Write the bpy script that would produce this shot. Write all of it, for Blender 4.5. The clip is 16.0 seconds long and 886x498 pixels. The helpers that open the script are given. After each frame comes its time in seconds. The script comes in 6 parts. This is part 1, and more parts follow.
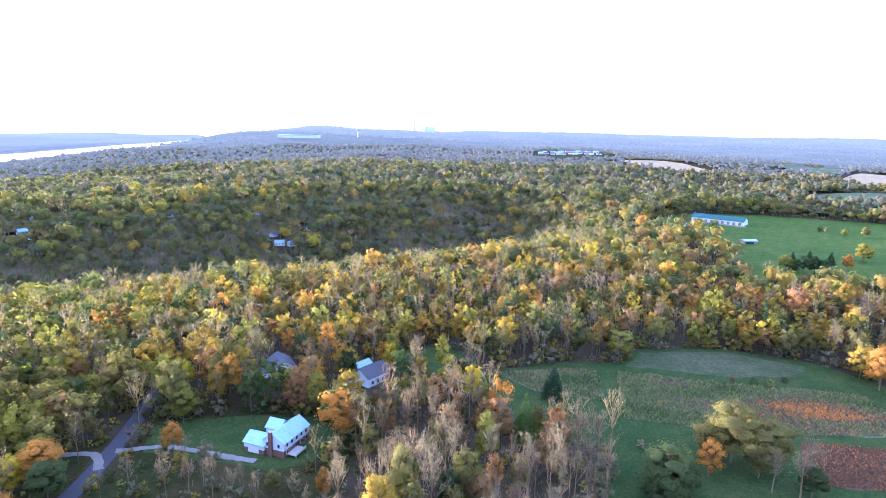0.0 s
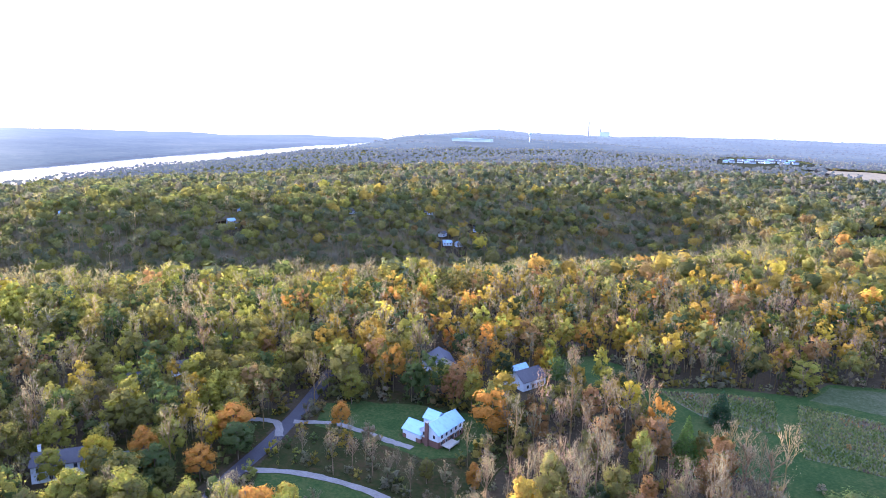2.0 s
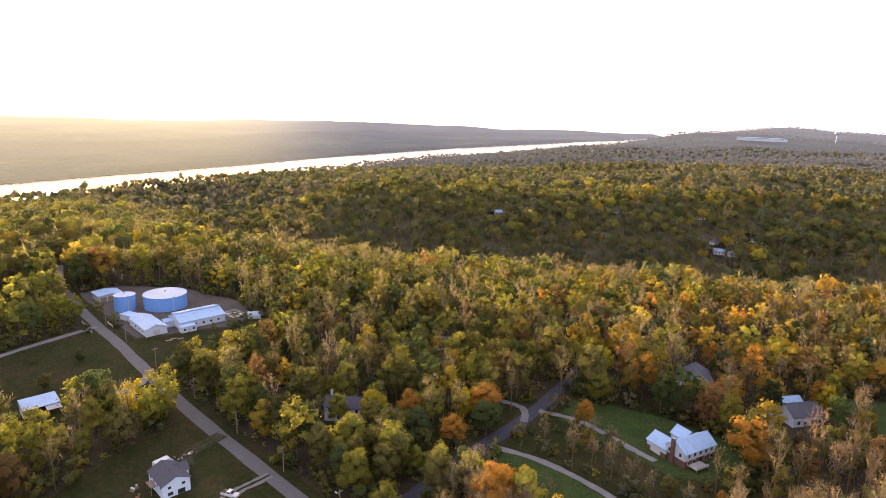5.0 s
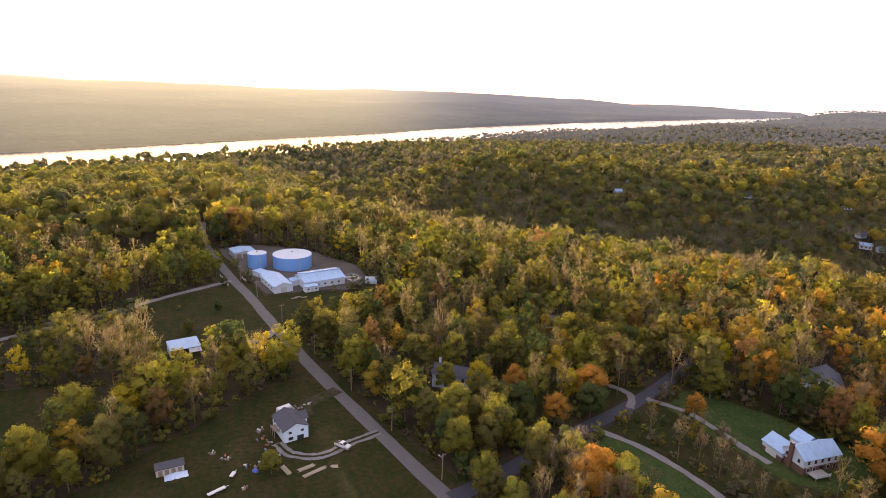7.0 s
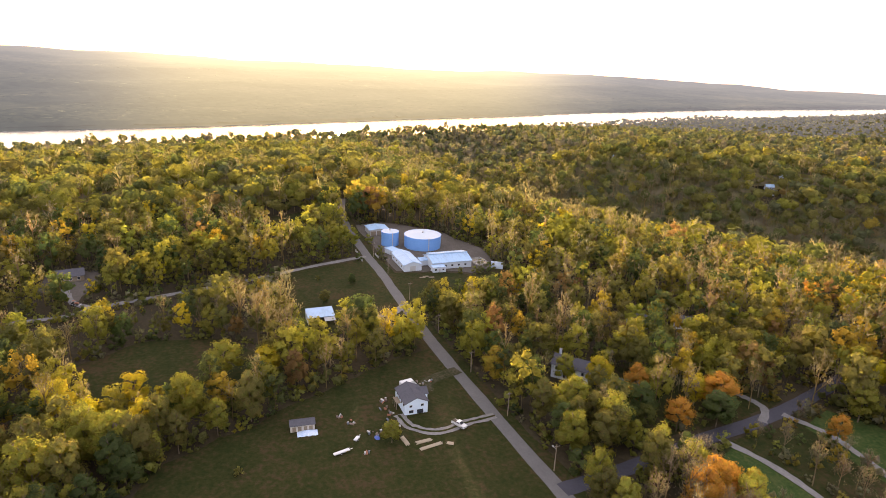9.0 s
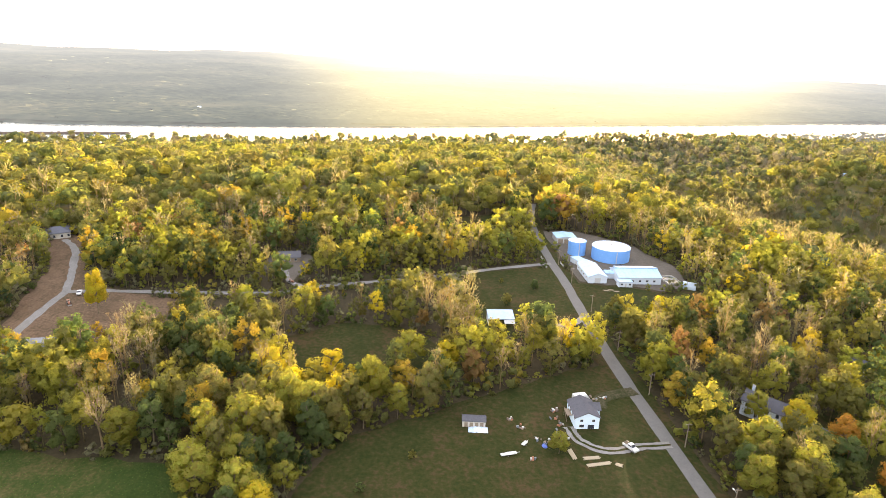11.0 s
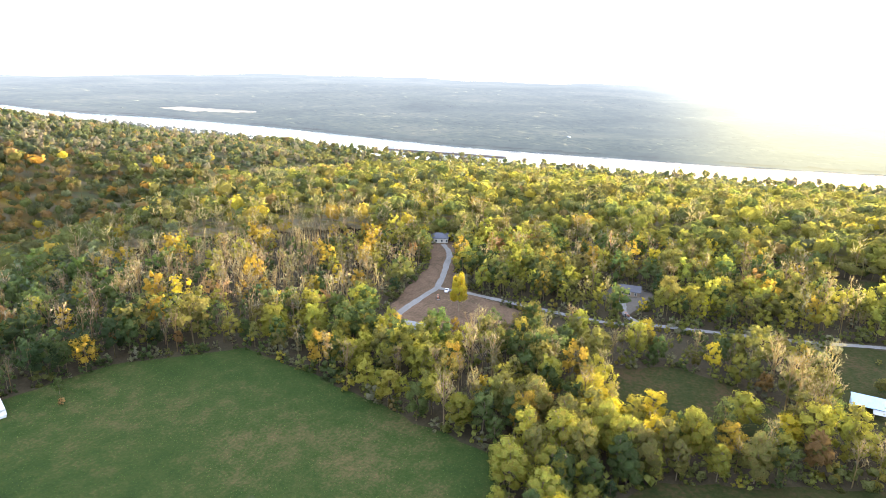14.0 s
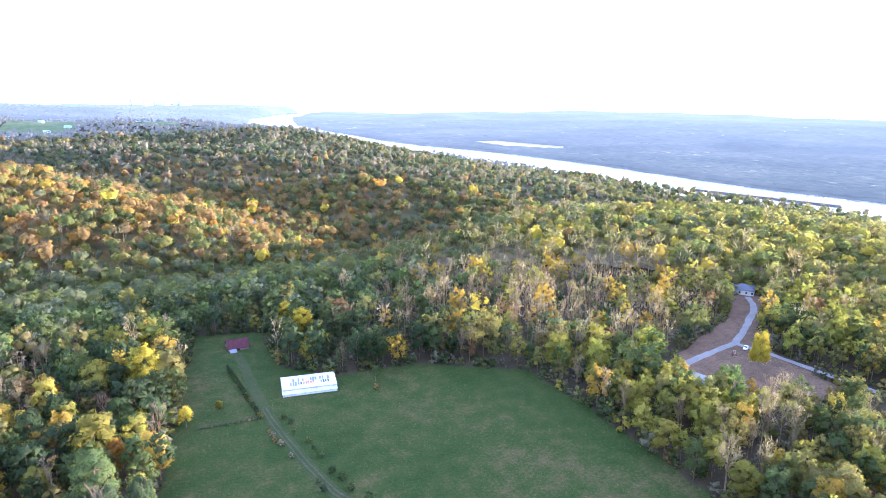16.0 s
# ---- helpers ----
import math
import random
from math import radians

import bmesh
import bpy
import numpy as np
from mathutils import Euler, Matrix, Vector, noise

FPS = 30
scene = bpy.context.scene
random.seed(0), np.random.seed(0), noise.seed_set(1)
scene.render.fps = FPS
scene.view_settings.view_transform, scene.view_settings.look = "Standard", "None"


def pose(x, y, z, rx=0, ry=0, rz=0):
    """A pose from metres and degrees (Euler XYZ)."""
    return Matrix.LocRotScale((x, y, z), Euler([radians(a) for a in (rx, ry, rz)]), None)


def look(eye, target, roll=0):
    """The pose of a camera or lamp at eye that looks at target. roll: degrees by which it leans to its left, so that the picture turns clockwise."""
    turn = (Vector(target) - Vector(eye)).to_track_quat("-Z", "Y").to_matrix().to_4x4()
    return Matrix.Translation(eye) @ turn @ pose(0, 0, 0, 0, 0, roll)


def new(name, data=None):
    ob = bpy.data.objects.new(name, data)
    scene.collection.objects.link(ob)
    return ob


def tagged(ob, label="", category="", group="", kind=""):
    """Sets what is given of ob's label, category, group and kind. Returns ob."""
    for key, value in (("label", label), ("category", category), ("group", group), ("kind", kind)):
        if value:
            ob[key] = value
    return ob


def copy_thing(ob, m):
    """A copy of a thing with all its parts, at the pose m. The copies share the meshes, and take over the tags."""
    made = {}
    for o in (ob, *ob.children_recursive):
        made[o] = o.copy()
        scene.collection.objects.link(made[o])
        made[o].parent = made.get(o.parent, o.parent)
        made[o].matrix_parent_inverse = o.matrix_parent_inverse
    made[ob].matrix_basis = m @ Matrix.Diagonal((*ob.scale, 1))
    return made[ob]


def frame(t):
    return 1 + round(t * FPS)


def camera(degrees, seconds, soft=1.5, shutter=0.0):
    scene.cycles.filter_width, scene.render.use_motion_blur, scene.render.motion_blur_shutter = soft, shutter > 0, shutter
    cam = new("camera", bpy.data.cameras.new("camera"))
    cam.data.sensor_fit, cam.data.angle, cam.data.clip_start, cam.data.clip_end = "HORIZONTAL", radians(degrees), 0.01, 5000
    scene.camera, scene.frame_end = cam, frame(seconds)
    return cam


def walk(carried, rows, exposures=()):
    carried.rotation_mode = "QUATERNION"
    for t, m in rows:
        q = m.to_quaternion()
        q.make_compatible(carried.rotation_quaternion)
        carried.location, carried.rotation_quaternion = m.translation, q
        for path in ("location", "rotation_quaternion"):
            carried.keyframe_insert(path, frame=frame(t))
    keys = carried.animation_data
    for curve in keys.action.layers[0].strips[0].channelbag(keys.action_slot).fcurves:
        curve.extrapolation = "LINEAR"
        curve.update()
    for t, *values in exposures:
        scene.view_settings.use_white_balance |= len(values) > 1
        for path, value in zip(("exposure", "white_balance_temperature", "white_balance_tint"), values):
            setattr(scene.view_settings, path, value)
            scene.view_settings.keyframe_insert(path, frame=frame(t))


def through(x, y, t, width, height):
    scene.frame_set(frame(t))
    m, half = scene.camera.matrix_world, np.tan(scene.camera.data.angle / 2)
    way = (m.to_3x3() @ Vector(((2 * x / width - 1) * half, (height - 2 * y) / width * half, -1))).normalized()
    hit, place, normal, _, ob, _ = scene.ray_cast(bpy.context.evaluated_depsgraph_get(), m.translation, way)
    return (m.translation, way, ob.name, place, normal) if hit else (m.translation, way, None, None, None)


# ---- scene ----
cam = camera(70.65, 16.0, soft=0.45)
walk(cam, [
    (0, pose(-0.00, 0.00, 110.00, 78.29, -1.17, 6.44)),
    (0.5, pose(0.34, -0.62, 110.24, 78.31, -1.30, 9.96)),
    (1, pose(0.71, -1.24, 110.48, 78.31, -1.37, 13.96)),
    (1.5, pose(1.14, -1.85, 110.71, 78.28, -1.46, 18.34)),
    (2, pose(1.60, -2.47, 110.93, 78.31, -1.41, 21.89)),
    (2.5, pose(2.09, -3.14, 111.18, 78.33, -1.41, 25.34)),
    (3, pose(2.60, -3.88, 111.47, 78.35, -1.49, 28.39)),
    (3.5, pose(3.15, -4.66, 111.83, 78.30, -1.51, 32.68)),
    (4, pose(3.70, -5.40, 112.22, 78.19, -1.48, 38.61)),
    (4.2, pose(3.90, -5.65, 112.39, 78.19, -1.45, 40.61)),
    (6.3, pose(5.73, -7.82, 114.13, 74.98, -1.96, 52.16)),
    (6.5, pose(5.90, -7.99, 114.30, 74.81, -2.03, 53.48)),
    (7, pose(6.30, -8.33, 114.74, 74.47, -2.26, 56.80)),
    (7.5, pose(6.71, -8.63, 115.20, 74.09, -2.40, 60.11)),
    (8, pose(7.14, -8.87, 115.71, 73.67, -2.51, 63.03)),
    (8.2, pose(7.34, -8.94, 115.93, 73.47, -2.68, 63.96)),
    (10.3, pose(9.80, -9.31, 118.52, 71.88, -2.00, 80.36)),
    (10.5, pose(10.11, -9.30, 118.76, 72.03, -2.27, 82.17)),
    (11, pose(11.03, -9.17, 119.38, 72.03, -2.09, 86.78)),
    (11.5, pose(12.11, -8.97, 120.00, 72.03, -1.98, 93.06)),
    (12, pose(13.28, -8.72, 120.59, 72.03, -1.93, 98.82)),
    (12.5, pose(14.50, -8.39, 121.12, 72.52, -1.83, 103.35)),
    (13, pose(15.76, -7.92, 121.59, 73.00, -1.81, 107.13)),
    (13.5, pose(17.03, -7.27, 122.00, 73.15, -1.69, 112.21)),
    (14, pose(18.31, -6.45, 122.38, 73.77, -1.61, 118.97)),
    (14.5, pose(19.59, -5.50, 122.77, 74.41, -1.44, 125.92)),
    (15, pose(20.81, -4.41, 123.16, 75.04, -1.29, 132.86)),
    (15.5, pose(22.00, -3.25, 123.55, 75.68, -1.19, 139.29)),
    (16, pose(23.16, -2.06, 123.94, 76.31, -1.00, 146.03)),
], exposures=[
    (0.0, 2.95, 4700, 36), (3.5, 2.45, 5500, 36), (4.2, 2.25, 6500, 38), (6.3, 1.85, 7100, 40), (8.2, 1.98, 7400, 38),
    (10.3, 2.9, 7600, 24), (12.5, 3.22, 7200, 22), (14.0, 3.25, 6100, 20), (15.0, 3.25, 4750, 16), (16.0, 3.3, 4850, 33),
])

# ---------------------------------------------------------------- sky and sun
SUN_AZ, SUN_EL = 78.0, 4.4          # degrees to the left of +y, and above the horizon
world = bpy.data.worlds.new("sky")
scene.world = world
world.use_nodes = True
wn, wl = world.node_tree.nodes, world.node_tree.links
sky = wn.new("ShaderNodeTexSky")
sky.sky_type = "NISHITA"
sky.sun_disc = False
sky.sun_elevation = radians(SUN_EL)
sky.sun_rotation = radians(-SUN_AZ)
sky.dust_density, sky.air_density, sky.ozone_density = 1.5, 1.0, 1.0
wl.new(sky.outputs[0], wn["Background"].inputs[0])
wn["Background"].inputs[1].default_value = 0.10
# thin white evening haze over the whole sky
veil = wn.new("ShaderNodeBackground")
veil.inputs[0].default_value, veil.inputs[1].default_value = (0.84, 0.93, 1.0, 1), 0.29
both = wn.new("ShaderNodeAddShader")
wl.new(wn["Background"].outputs[0], both.inputs[0])
wl.new(veil.outputs[0], both.inputs[1])
wl.new(both.outputs[0], wn["World Output"].inputs[0])
sun = new("sun", bpy.data.lights.new("sun", "SUN"))
sun.data.energy, sun.data.angle, sun.data.color = 4.4, radians(1.2), (1.0, 0.82, 0.52)
sun_dir = Vector((-math.sin(radians(SUN_AZ)) * math.cos(radians(SUN_EL)), math.cos(radians(SUN_AZ)) * math.cos(radians(SUN_EL)), math.sin(radians(SUN_EL))))
sun.matrix_world = look((-300, 60, 300), Vector((-300, 60, 300)) - sun_dir)


# ---------------------------------------------------------------- materials
def material(name, rough=0.85, metal=0.0):
    m = bpy.data.materials.new(name)
    m.use_nodes = True
    b = m.node_tree.nodes["Principled BSDF"]
    b.inputs["Roughness"].default_value = rough
    b.inputs["Metallic"].default_value = metal
    b.inputs["Specular IOR Level"].default_value = 0.3
    return m, m.node_tree.nodes, m.node_tree.links, b


def ramp(nodes, stops):
    r = nodes.new("ShaderNodeValToRGB")
    e = r.color_ramp.elements
    e[0].position, e[0].color = stops[0][0], (*stops[0][1], 1)
    e[1].position, e[1].color = stops[-1][0], (*stops[-1][1], 1)
    for at, c in stops[1:-1]:
        e.new(at).color = (*c, 1)
    return r


def noise_node(nodes, links, scale, detail=4.0, rough=0.55, stretch=None, coords="Position"):
    n = nodes.new("ShaderNodeTexNoise")
    n.inputs["Scale"].default_value, n.inputs["Detail"].default_value, n.inputs["Roughness"].default_value = scale, detail, rough
    src = nodes.new("ShaderNodeNewGeometry").outputs["Position"] if coords == "Position" else nodes.new("ShaderNodeTexCoord").outputs["Object"]
    if stretch:
        mp = nodes.new("ShaderNodeMapping")
        mp.inputs["Scale"].default_value = stretch
        links.new(src, mp.inputs[0])
        src = mp.outputs[0]
    links.new(src, n.inputs["Vector"])
    return n


def surface(name, stops, big, fine, rough=0.9, metal=0.0, bump=0.2, mix=0.5, stretch=None, coords="Position"):
    """Colour from two scales of noise, with relief from the finer one."""
    m, n, l, b = material(name, rough, metal)
    if rough >= 0.85:
        b.inputs["Specular IOR Level"].default_value = 0.03
    a, f = noise_node(n, l, big, 3.0, 0.5, stretch, coords), noise_node(n, l, fine, 5.0, 0.65, stretch, coords)
    c = noise_node(n, l, math.sqrt(big * fine), 4.0, 0.6, stretch, coords)
    mc, mx = n.new("ShaderNodeMix"), n.new("ShaderNodeMix")
    mc.inputs[0].default_value, mx.inputs[0].default_value = 0.5, mix
    l.new(a.outputs[0], mc.inputs[2])
    l.new(c.outputs[0], mc.inputs[3])
    l.new(mc.outputs[0], mx.inputs[2])
    l.new(f.outputs[0], mx.inputs[3])
    r = ramp(n, stops)
    l.new(mx.outputs[0], r.inputs[0])
    l.new(r.outputs[0], b.inputs["Base Color"])
    if bump:
        bp = n.new("ShaderNodeBump")
        bp.inputs["Strength"].default_value, bp.inputs["Distance"].default_value = bump, 0.6 / fine
        l.new(f.outputs[0], bp.inputs["Height"])
        l.new(bp.outputs[0], b.inputs["Normal"])
    return m


M = {}
M["litter"] = surface("leaf_litter", [(0.32, (0.022, 0.022, 0.014)), (0.5, (0.042, 0.034, 0.021)), (0.68, (0.066, 0.050, 0.030))], 0.02, 0.7, bump=0.5)
M["grass"] = surface("mown_grass", [(0.4, (0.018, 0.039, 0.011)), (0.5, (0.030, 0.052, 0.015)), (0.6, (0.056, 0.064, 0.022))], 0.035, 0.9, bump=0.4)
M["meadow"] = surface("meadow_grass", [(0.36, (0.017, 0.030, 0.009)), (0.45, (0.023, 0.039, 0.010)), (0.52, (0.033, 0.045, 0.013)), (0.58, (0.057, 0.053, 0.021)), (0.66, (0.094, 0.065, 0.030))], 0.022, 0.9, bump=0.7, mix=0.36)
# far fields paled and greyed in their base colour to imitate haze
M["far_pasture"] = surface("haze_paled_pasture", [(0.4, (0.060, 0.088, 0.040)), (0.6, (0.105, 0.125, 0.070))], 0.01, 0.1, bump=0.2)
# brighter than mown_grass: sunlight on the farm field put into the colour
M["pasture"] = surface("sunlit_pasture_grass", [(0.4, (0.030, 0.062, 0.010)), (0.5, (0.045, 0.082, 0.014)), (0.6, (0.075, 0.095, 0.024))], 0.012, 0.2, bump=0.3)
M["rough"] = surface("rough_grass", [(0.38, (0.05, 0.072, 0.034)), (0.47, (0.08, 0.098, 0.05)), (0.54, (0.115, 0.11, 0.072)), (0.62, (0.15, 0.115, 0.08))], 0.06, 0.8, bump=0.8)
M["brown_crop"] = surface("brown_crop", [(0.3, (0.045, 0.034, 0.026)), (0.48, (0.075, 0.045, 0.03)), (0.6, (0.12, 0.06, 0.034)), (0.72, (0.17, 0.09, 0.045))], 0.05, 0.8, bump=0.8, stretch=(0.25, 1.4, 1))
M["earth"] = surface("bare_earth", [(0.36, (0.045, 0.040, 0.022)), (0.47, (0.085, 0.058, 0.038)), (0.56, (0.115, 0.076, 0.052)), (0.66, (0.16, 0.115, 0.085))], 0.05, 0.9, bump=0.5)
M["sand"] = surface("bare_field", [(0.3, (0.20, 0.18, 0.14)), (0.7, (0.36, 0.32, 0.26))], 0.01, 0.1, bump=0.1)
M["stubble"] = surface("stubble", [(0.3, (0.22, 0.17, 0.10)), (0.7, (0.36, 0.28, 0.17))], 0.01, 0.1, bump=0.1)
M["pale_meadow"] = surface("pale_meadow", [(0.38, (0.030, 0.046, 0.018)), (0.5, (0.050, 0.062, 0.030)), (0.62, (0.085, 0.085, 0.052))], 0.05, 0.7, bump=0.5)
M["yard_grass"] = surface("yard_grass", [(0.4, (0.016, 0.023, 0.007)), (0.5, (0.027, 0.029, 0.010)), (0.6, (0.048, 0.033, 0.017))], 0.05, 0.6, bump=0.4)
M["lane_grass"] = surface("trodden_grass", [(0.36, (0.023, 0.037, 0.014)), (0.5, (0.033, 0.044, 0.017)), (0.64, (0.052, 0.050, 0.023))], 0.06, 1.0, bump=0.4)
M["rut"] = surface("worn_wheel_rut", [(0.36, (0.035, 0.048, 0.021)), (0.5, (0.051, 0.055, 0.028)), (0.64, (0.088, 0.072, 0.048))], 0.06, 1.0, bump=0.3)
M["gravel"] = surface("gravel", [(0.3, (0.11, 0.107, 0.104)), (0.5, (0.155, 0.15, 0.147)), (0.7, (0.22, 0.213, 0.21))], 0.08, 1.6, bump=0.4)
M["yard_gravel"] = surface("yard_gravel", [(0.3, (0.06, 0.053, 0.045)), (0.5, (0.088, 0.078, 0.068)), (0.7, (0.125, 0.11, 0.097))], 0.08, 1.2, bump=0.4)
M["track"] = surface("worn_track", [(0.36, (0.016, 0.024, 0.008)), (0.48, (0.036, 0.036, 0.018)), (0.6, (0.075, 0.064, 0.045))], 0.08, 1.2, bump=0.4)
M["asphalt"] = surface("dark_asphalt", [(0.3, (0.022, 0.022, 0.032)), (0.7, (0.042, 0.042, 0.056))], 0.1, 2.0, rough=0.7, bump=0.2)
M["old_asphalt"] = surface("old_asphalt", [(0.3, (0.085, 0.083, 0.083)), (0.7, (0.13, 0.127, 0.124))], 0.1, 2.0, bump=0.2)


def painted_haze(n, l):
    """Haze painted as glow on far land: stronger with distance, warm and bright under the sun. Colour and strength."""
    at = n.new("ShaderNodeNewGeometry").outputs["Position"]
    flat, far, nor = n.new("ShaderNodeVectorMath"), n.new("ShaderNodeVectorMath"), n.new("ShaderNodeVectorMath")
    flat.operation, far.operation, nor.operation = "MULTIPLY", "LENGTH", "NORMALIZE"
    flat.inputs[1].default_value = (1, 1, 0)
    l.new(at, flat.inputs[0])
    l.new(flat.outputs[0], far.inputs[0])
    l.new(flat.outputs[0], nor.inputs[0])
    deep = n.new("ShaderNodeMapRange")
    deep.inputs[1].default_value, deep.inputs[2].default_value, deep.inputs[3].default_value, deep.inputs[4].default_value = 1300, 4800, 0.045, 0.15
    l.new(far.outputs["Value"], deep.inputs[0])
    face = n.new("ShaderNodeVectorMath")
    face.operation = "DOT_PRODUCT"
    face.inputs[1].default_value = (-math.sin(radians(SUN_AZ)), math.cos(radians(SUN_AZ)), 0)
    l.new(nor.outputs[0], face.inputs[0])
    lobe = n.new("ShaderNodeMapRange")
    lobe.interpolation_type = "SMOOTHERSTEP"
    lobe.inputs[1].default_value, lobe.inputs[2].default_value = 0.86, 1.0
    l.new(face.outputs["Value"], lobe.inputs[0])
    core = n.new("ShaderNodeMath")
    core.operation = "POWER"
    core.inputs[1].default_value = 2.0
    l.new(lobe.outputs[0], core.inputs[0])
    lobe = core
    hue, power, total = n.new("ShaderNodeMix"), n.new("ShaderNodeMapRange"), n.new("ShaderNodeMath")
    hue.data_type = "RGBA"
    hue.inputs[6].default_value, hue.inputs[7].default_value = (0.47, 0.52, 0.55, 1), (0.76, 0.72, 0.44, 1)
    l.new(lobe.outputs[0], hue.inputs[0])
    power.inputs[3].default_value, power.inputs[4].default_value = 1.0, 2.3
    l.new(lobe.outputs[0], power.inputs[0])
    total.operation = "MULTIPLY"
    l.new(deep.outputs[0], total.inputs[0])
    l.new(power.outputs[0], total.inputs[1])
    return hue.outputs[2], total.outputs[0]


def distance_material(name):
    """Wooded land with miles of evening haze painted in as emission."""
    m_far, fn, fl, fb = material(name, 1.0)
    fb.inputs["Specular IOR Level"].default_value = 0.0
    fr = ramp(fn, [(0.36, (0.018, 0.026, 0.022)), (0.47, (0.030, 0.040, 0.032)), (0.55, (0.042, 0.050, 0.038)), (0.62, (0.056, 0.060, 0.045))])
    fz, fy = noise_node(fn, fl, 0.0028, 4.0, 0.6), noise_node(fn, fl, 0.03, 3.0, 0.6)
    fm = fn.new("ShaderNodeMix")
    fm.inputs[0].default_value = 0.3
    fl.new(fz.outputs[0], fm.inputs[2])
    fl.new(fy.outputs[0], fm.inputs[3])
    fl.new(fm.outputs[0], fr.inputs[0])
    fl.new(fr.outputs[0], fb.inputs["Base Color"])
    hue, power = painted_haze(fn, fl)
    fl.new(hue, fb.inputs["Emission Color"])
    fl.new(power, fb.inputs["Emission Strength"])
    return m_far


M["distance"] = distance_material("haze_painted_distance")


def leaf_material(name, through=0.4, glow=False, ragged=0.0, grain=1.0):
    """Leaves that reflect their tint and pass a warmer, yellower light."""
    m = bpy.data.materials.new(name)
    m.use_nodes = True
    n, l = m.node_tree.nodes, m.node_tree.links
    n.remove(n["Principled BSDF"])
    at = n.new("ShaderNodeAttribute")
    at.attribute_name = "tint"
    info = n.new("ShaderNodeObjectInfo")
    v = n.new("ShaderNodeMapRange")
    v.inputs[3].default_value, v.inputs[4].default_value = 0.8, 1.25
    l.new(info.outputs["Random"], v.inputs[0])
    h = n.new("ShaderNodeHueSaturation")
    l.new(at.outputs["Color"], h.inputs["Color"])
    l.new(v.outputs[0], h.inputs["Value"])
    d, tr, mx = n.new("ShaderNodeBsdfDiffuse"), n.new("ShaderNodeBsdfTranslucent"), n.new("ShaderNodeMixShader")
    warm = n.new("ShaderNodeMix")
    warm.data_type, warm.blend_type = "RGBA", "MULTIPLY"
    warm.inputs[0].default_value, warm.inputs[7].default_value = 1.0, (1.20, 1.27, 0.64, 1)
    l.new(h.outputs[0], warm.inputs[6])
    l.new(h.outputs[0], d.inputs[0])
    l.new(warm.outputs[2], tr.inputs[0])
    mx.inputs[0].default_value = through
    l.new(d.outputs[0], mx.inputs[1])
    l.new(tr.outputs[0], mx.inputs[2])
    out = mx
    if ragged:          # leaves and gaps smaller than a clump
        tx = noise_node(n, l, 1.5 * grain, 3.0, 0.65)
        shade = n.new("ShaderNodeMapRange")
        shade.inputs[1].default_value, shade.inputs[2].default_value = 0.36, 0.64
        shade.inputs[3].default_value, shade.inputs[4].default_value = 0.86, 1.14
        l.new(tx.outputs[0], shade.inputs[0])
        both = n.new("ShaderNodeMath")
        both.operation = "MULTIPLY"
        l.new(v.outputs[0], both.inputs[0])
        l.new(shade.outputs[0], both.inputs[1])
        l.new(both.outputs[0], h.inputs["Value"])
        hole = noise_node(n, l, 2.3 * grain, 2.0, 0.5)
        cut = n.new("ShaderNodeMath")
        cut.operation = "LESS_THAN"
        cut.inputs[1].default_value = ragged
        l.new(hole.outputs[0], cut.inputs[0])
        clear, out = n.new("ShaderNodeBsdfTransparent"), n.new("ShaderNodeMixShader")
        l.new(cut.outputs[0], out.inputs[0])
        l.new(mx.outputs[0], out.inputs[1])
        l.new(clear.outputs[0], out.inputs[2])
    if glow:            # haze painted as glow on woods from 1450 m outwards
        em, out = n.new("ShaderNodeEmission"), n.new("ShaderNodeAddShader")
        hue, power = painted_haze(n, l)
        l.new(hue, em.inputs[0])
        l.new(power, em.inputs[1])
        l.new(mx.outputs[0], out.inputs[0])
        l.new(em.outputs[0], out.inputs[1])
    l.new(out.outputs[0], n["Material Output"].inputs[0])
    return m


M["misty_leaf"] = leaf_material("haze_painted_far_foliage", 0.4, True)
M["slope_leaf"] = leaf_material("foliage_in_the_valley", 0.56, False, 0.415, 0.55)
M["hill_leaf"] = leaf_material("foliage_on_far_slopes", 0.5, False, 0.415, 0.33)
M["far_leaf"] = leaf_material("haze_painted_distant_foliage", 0.4, True)
M["leaf"] = leaf_material("foliage", 0.56, False, 0.425)
M["bush"] = leaf_material("low_canopy", 0.5)
M["blade"] = leaf_material("grass_blades", 0.4)
M["twig"] = leaf_material("twigs", 0.1)
M["bark"] = surface("bark", [(0.3, (0.10, 0.08, 0.06)), (0.7, (0.22, 0.19, 0.16))], 0.5, 4.0, bump=0.5)
m_water, wnn, wll, wb = material("river_water", 0.12)
wb.inputs["Base Color"].default_value = (0.06, 0.08, 0.09, 1)
wb.inputs["Specular IOR Level"].default_value = 0.5
rip = noise_node(wnn, wll, 0.12, 4.0, 0.6)
wbp = wnn.new("ShaderNodeBump")
wbp.inputs["Strength"].default_value, wbp.inputs["Distance"].default_value = 0.5, 1.0
wll.new(rip.outputs[0], wbp.inputs["Height"])
wll.new(wbp.outputs[0], wb.inputs["Normal"])
M["water"] = m_water


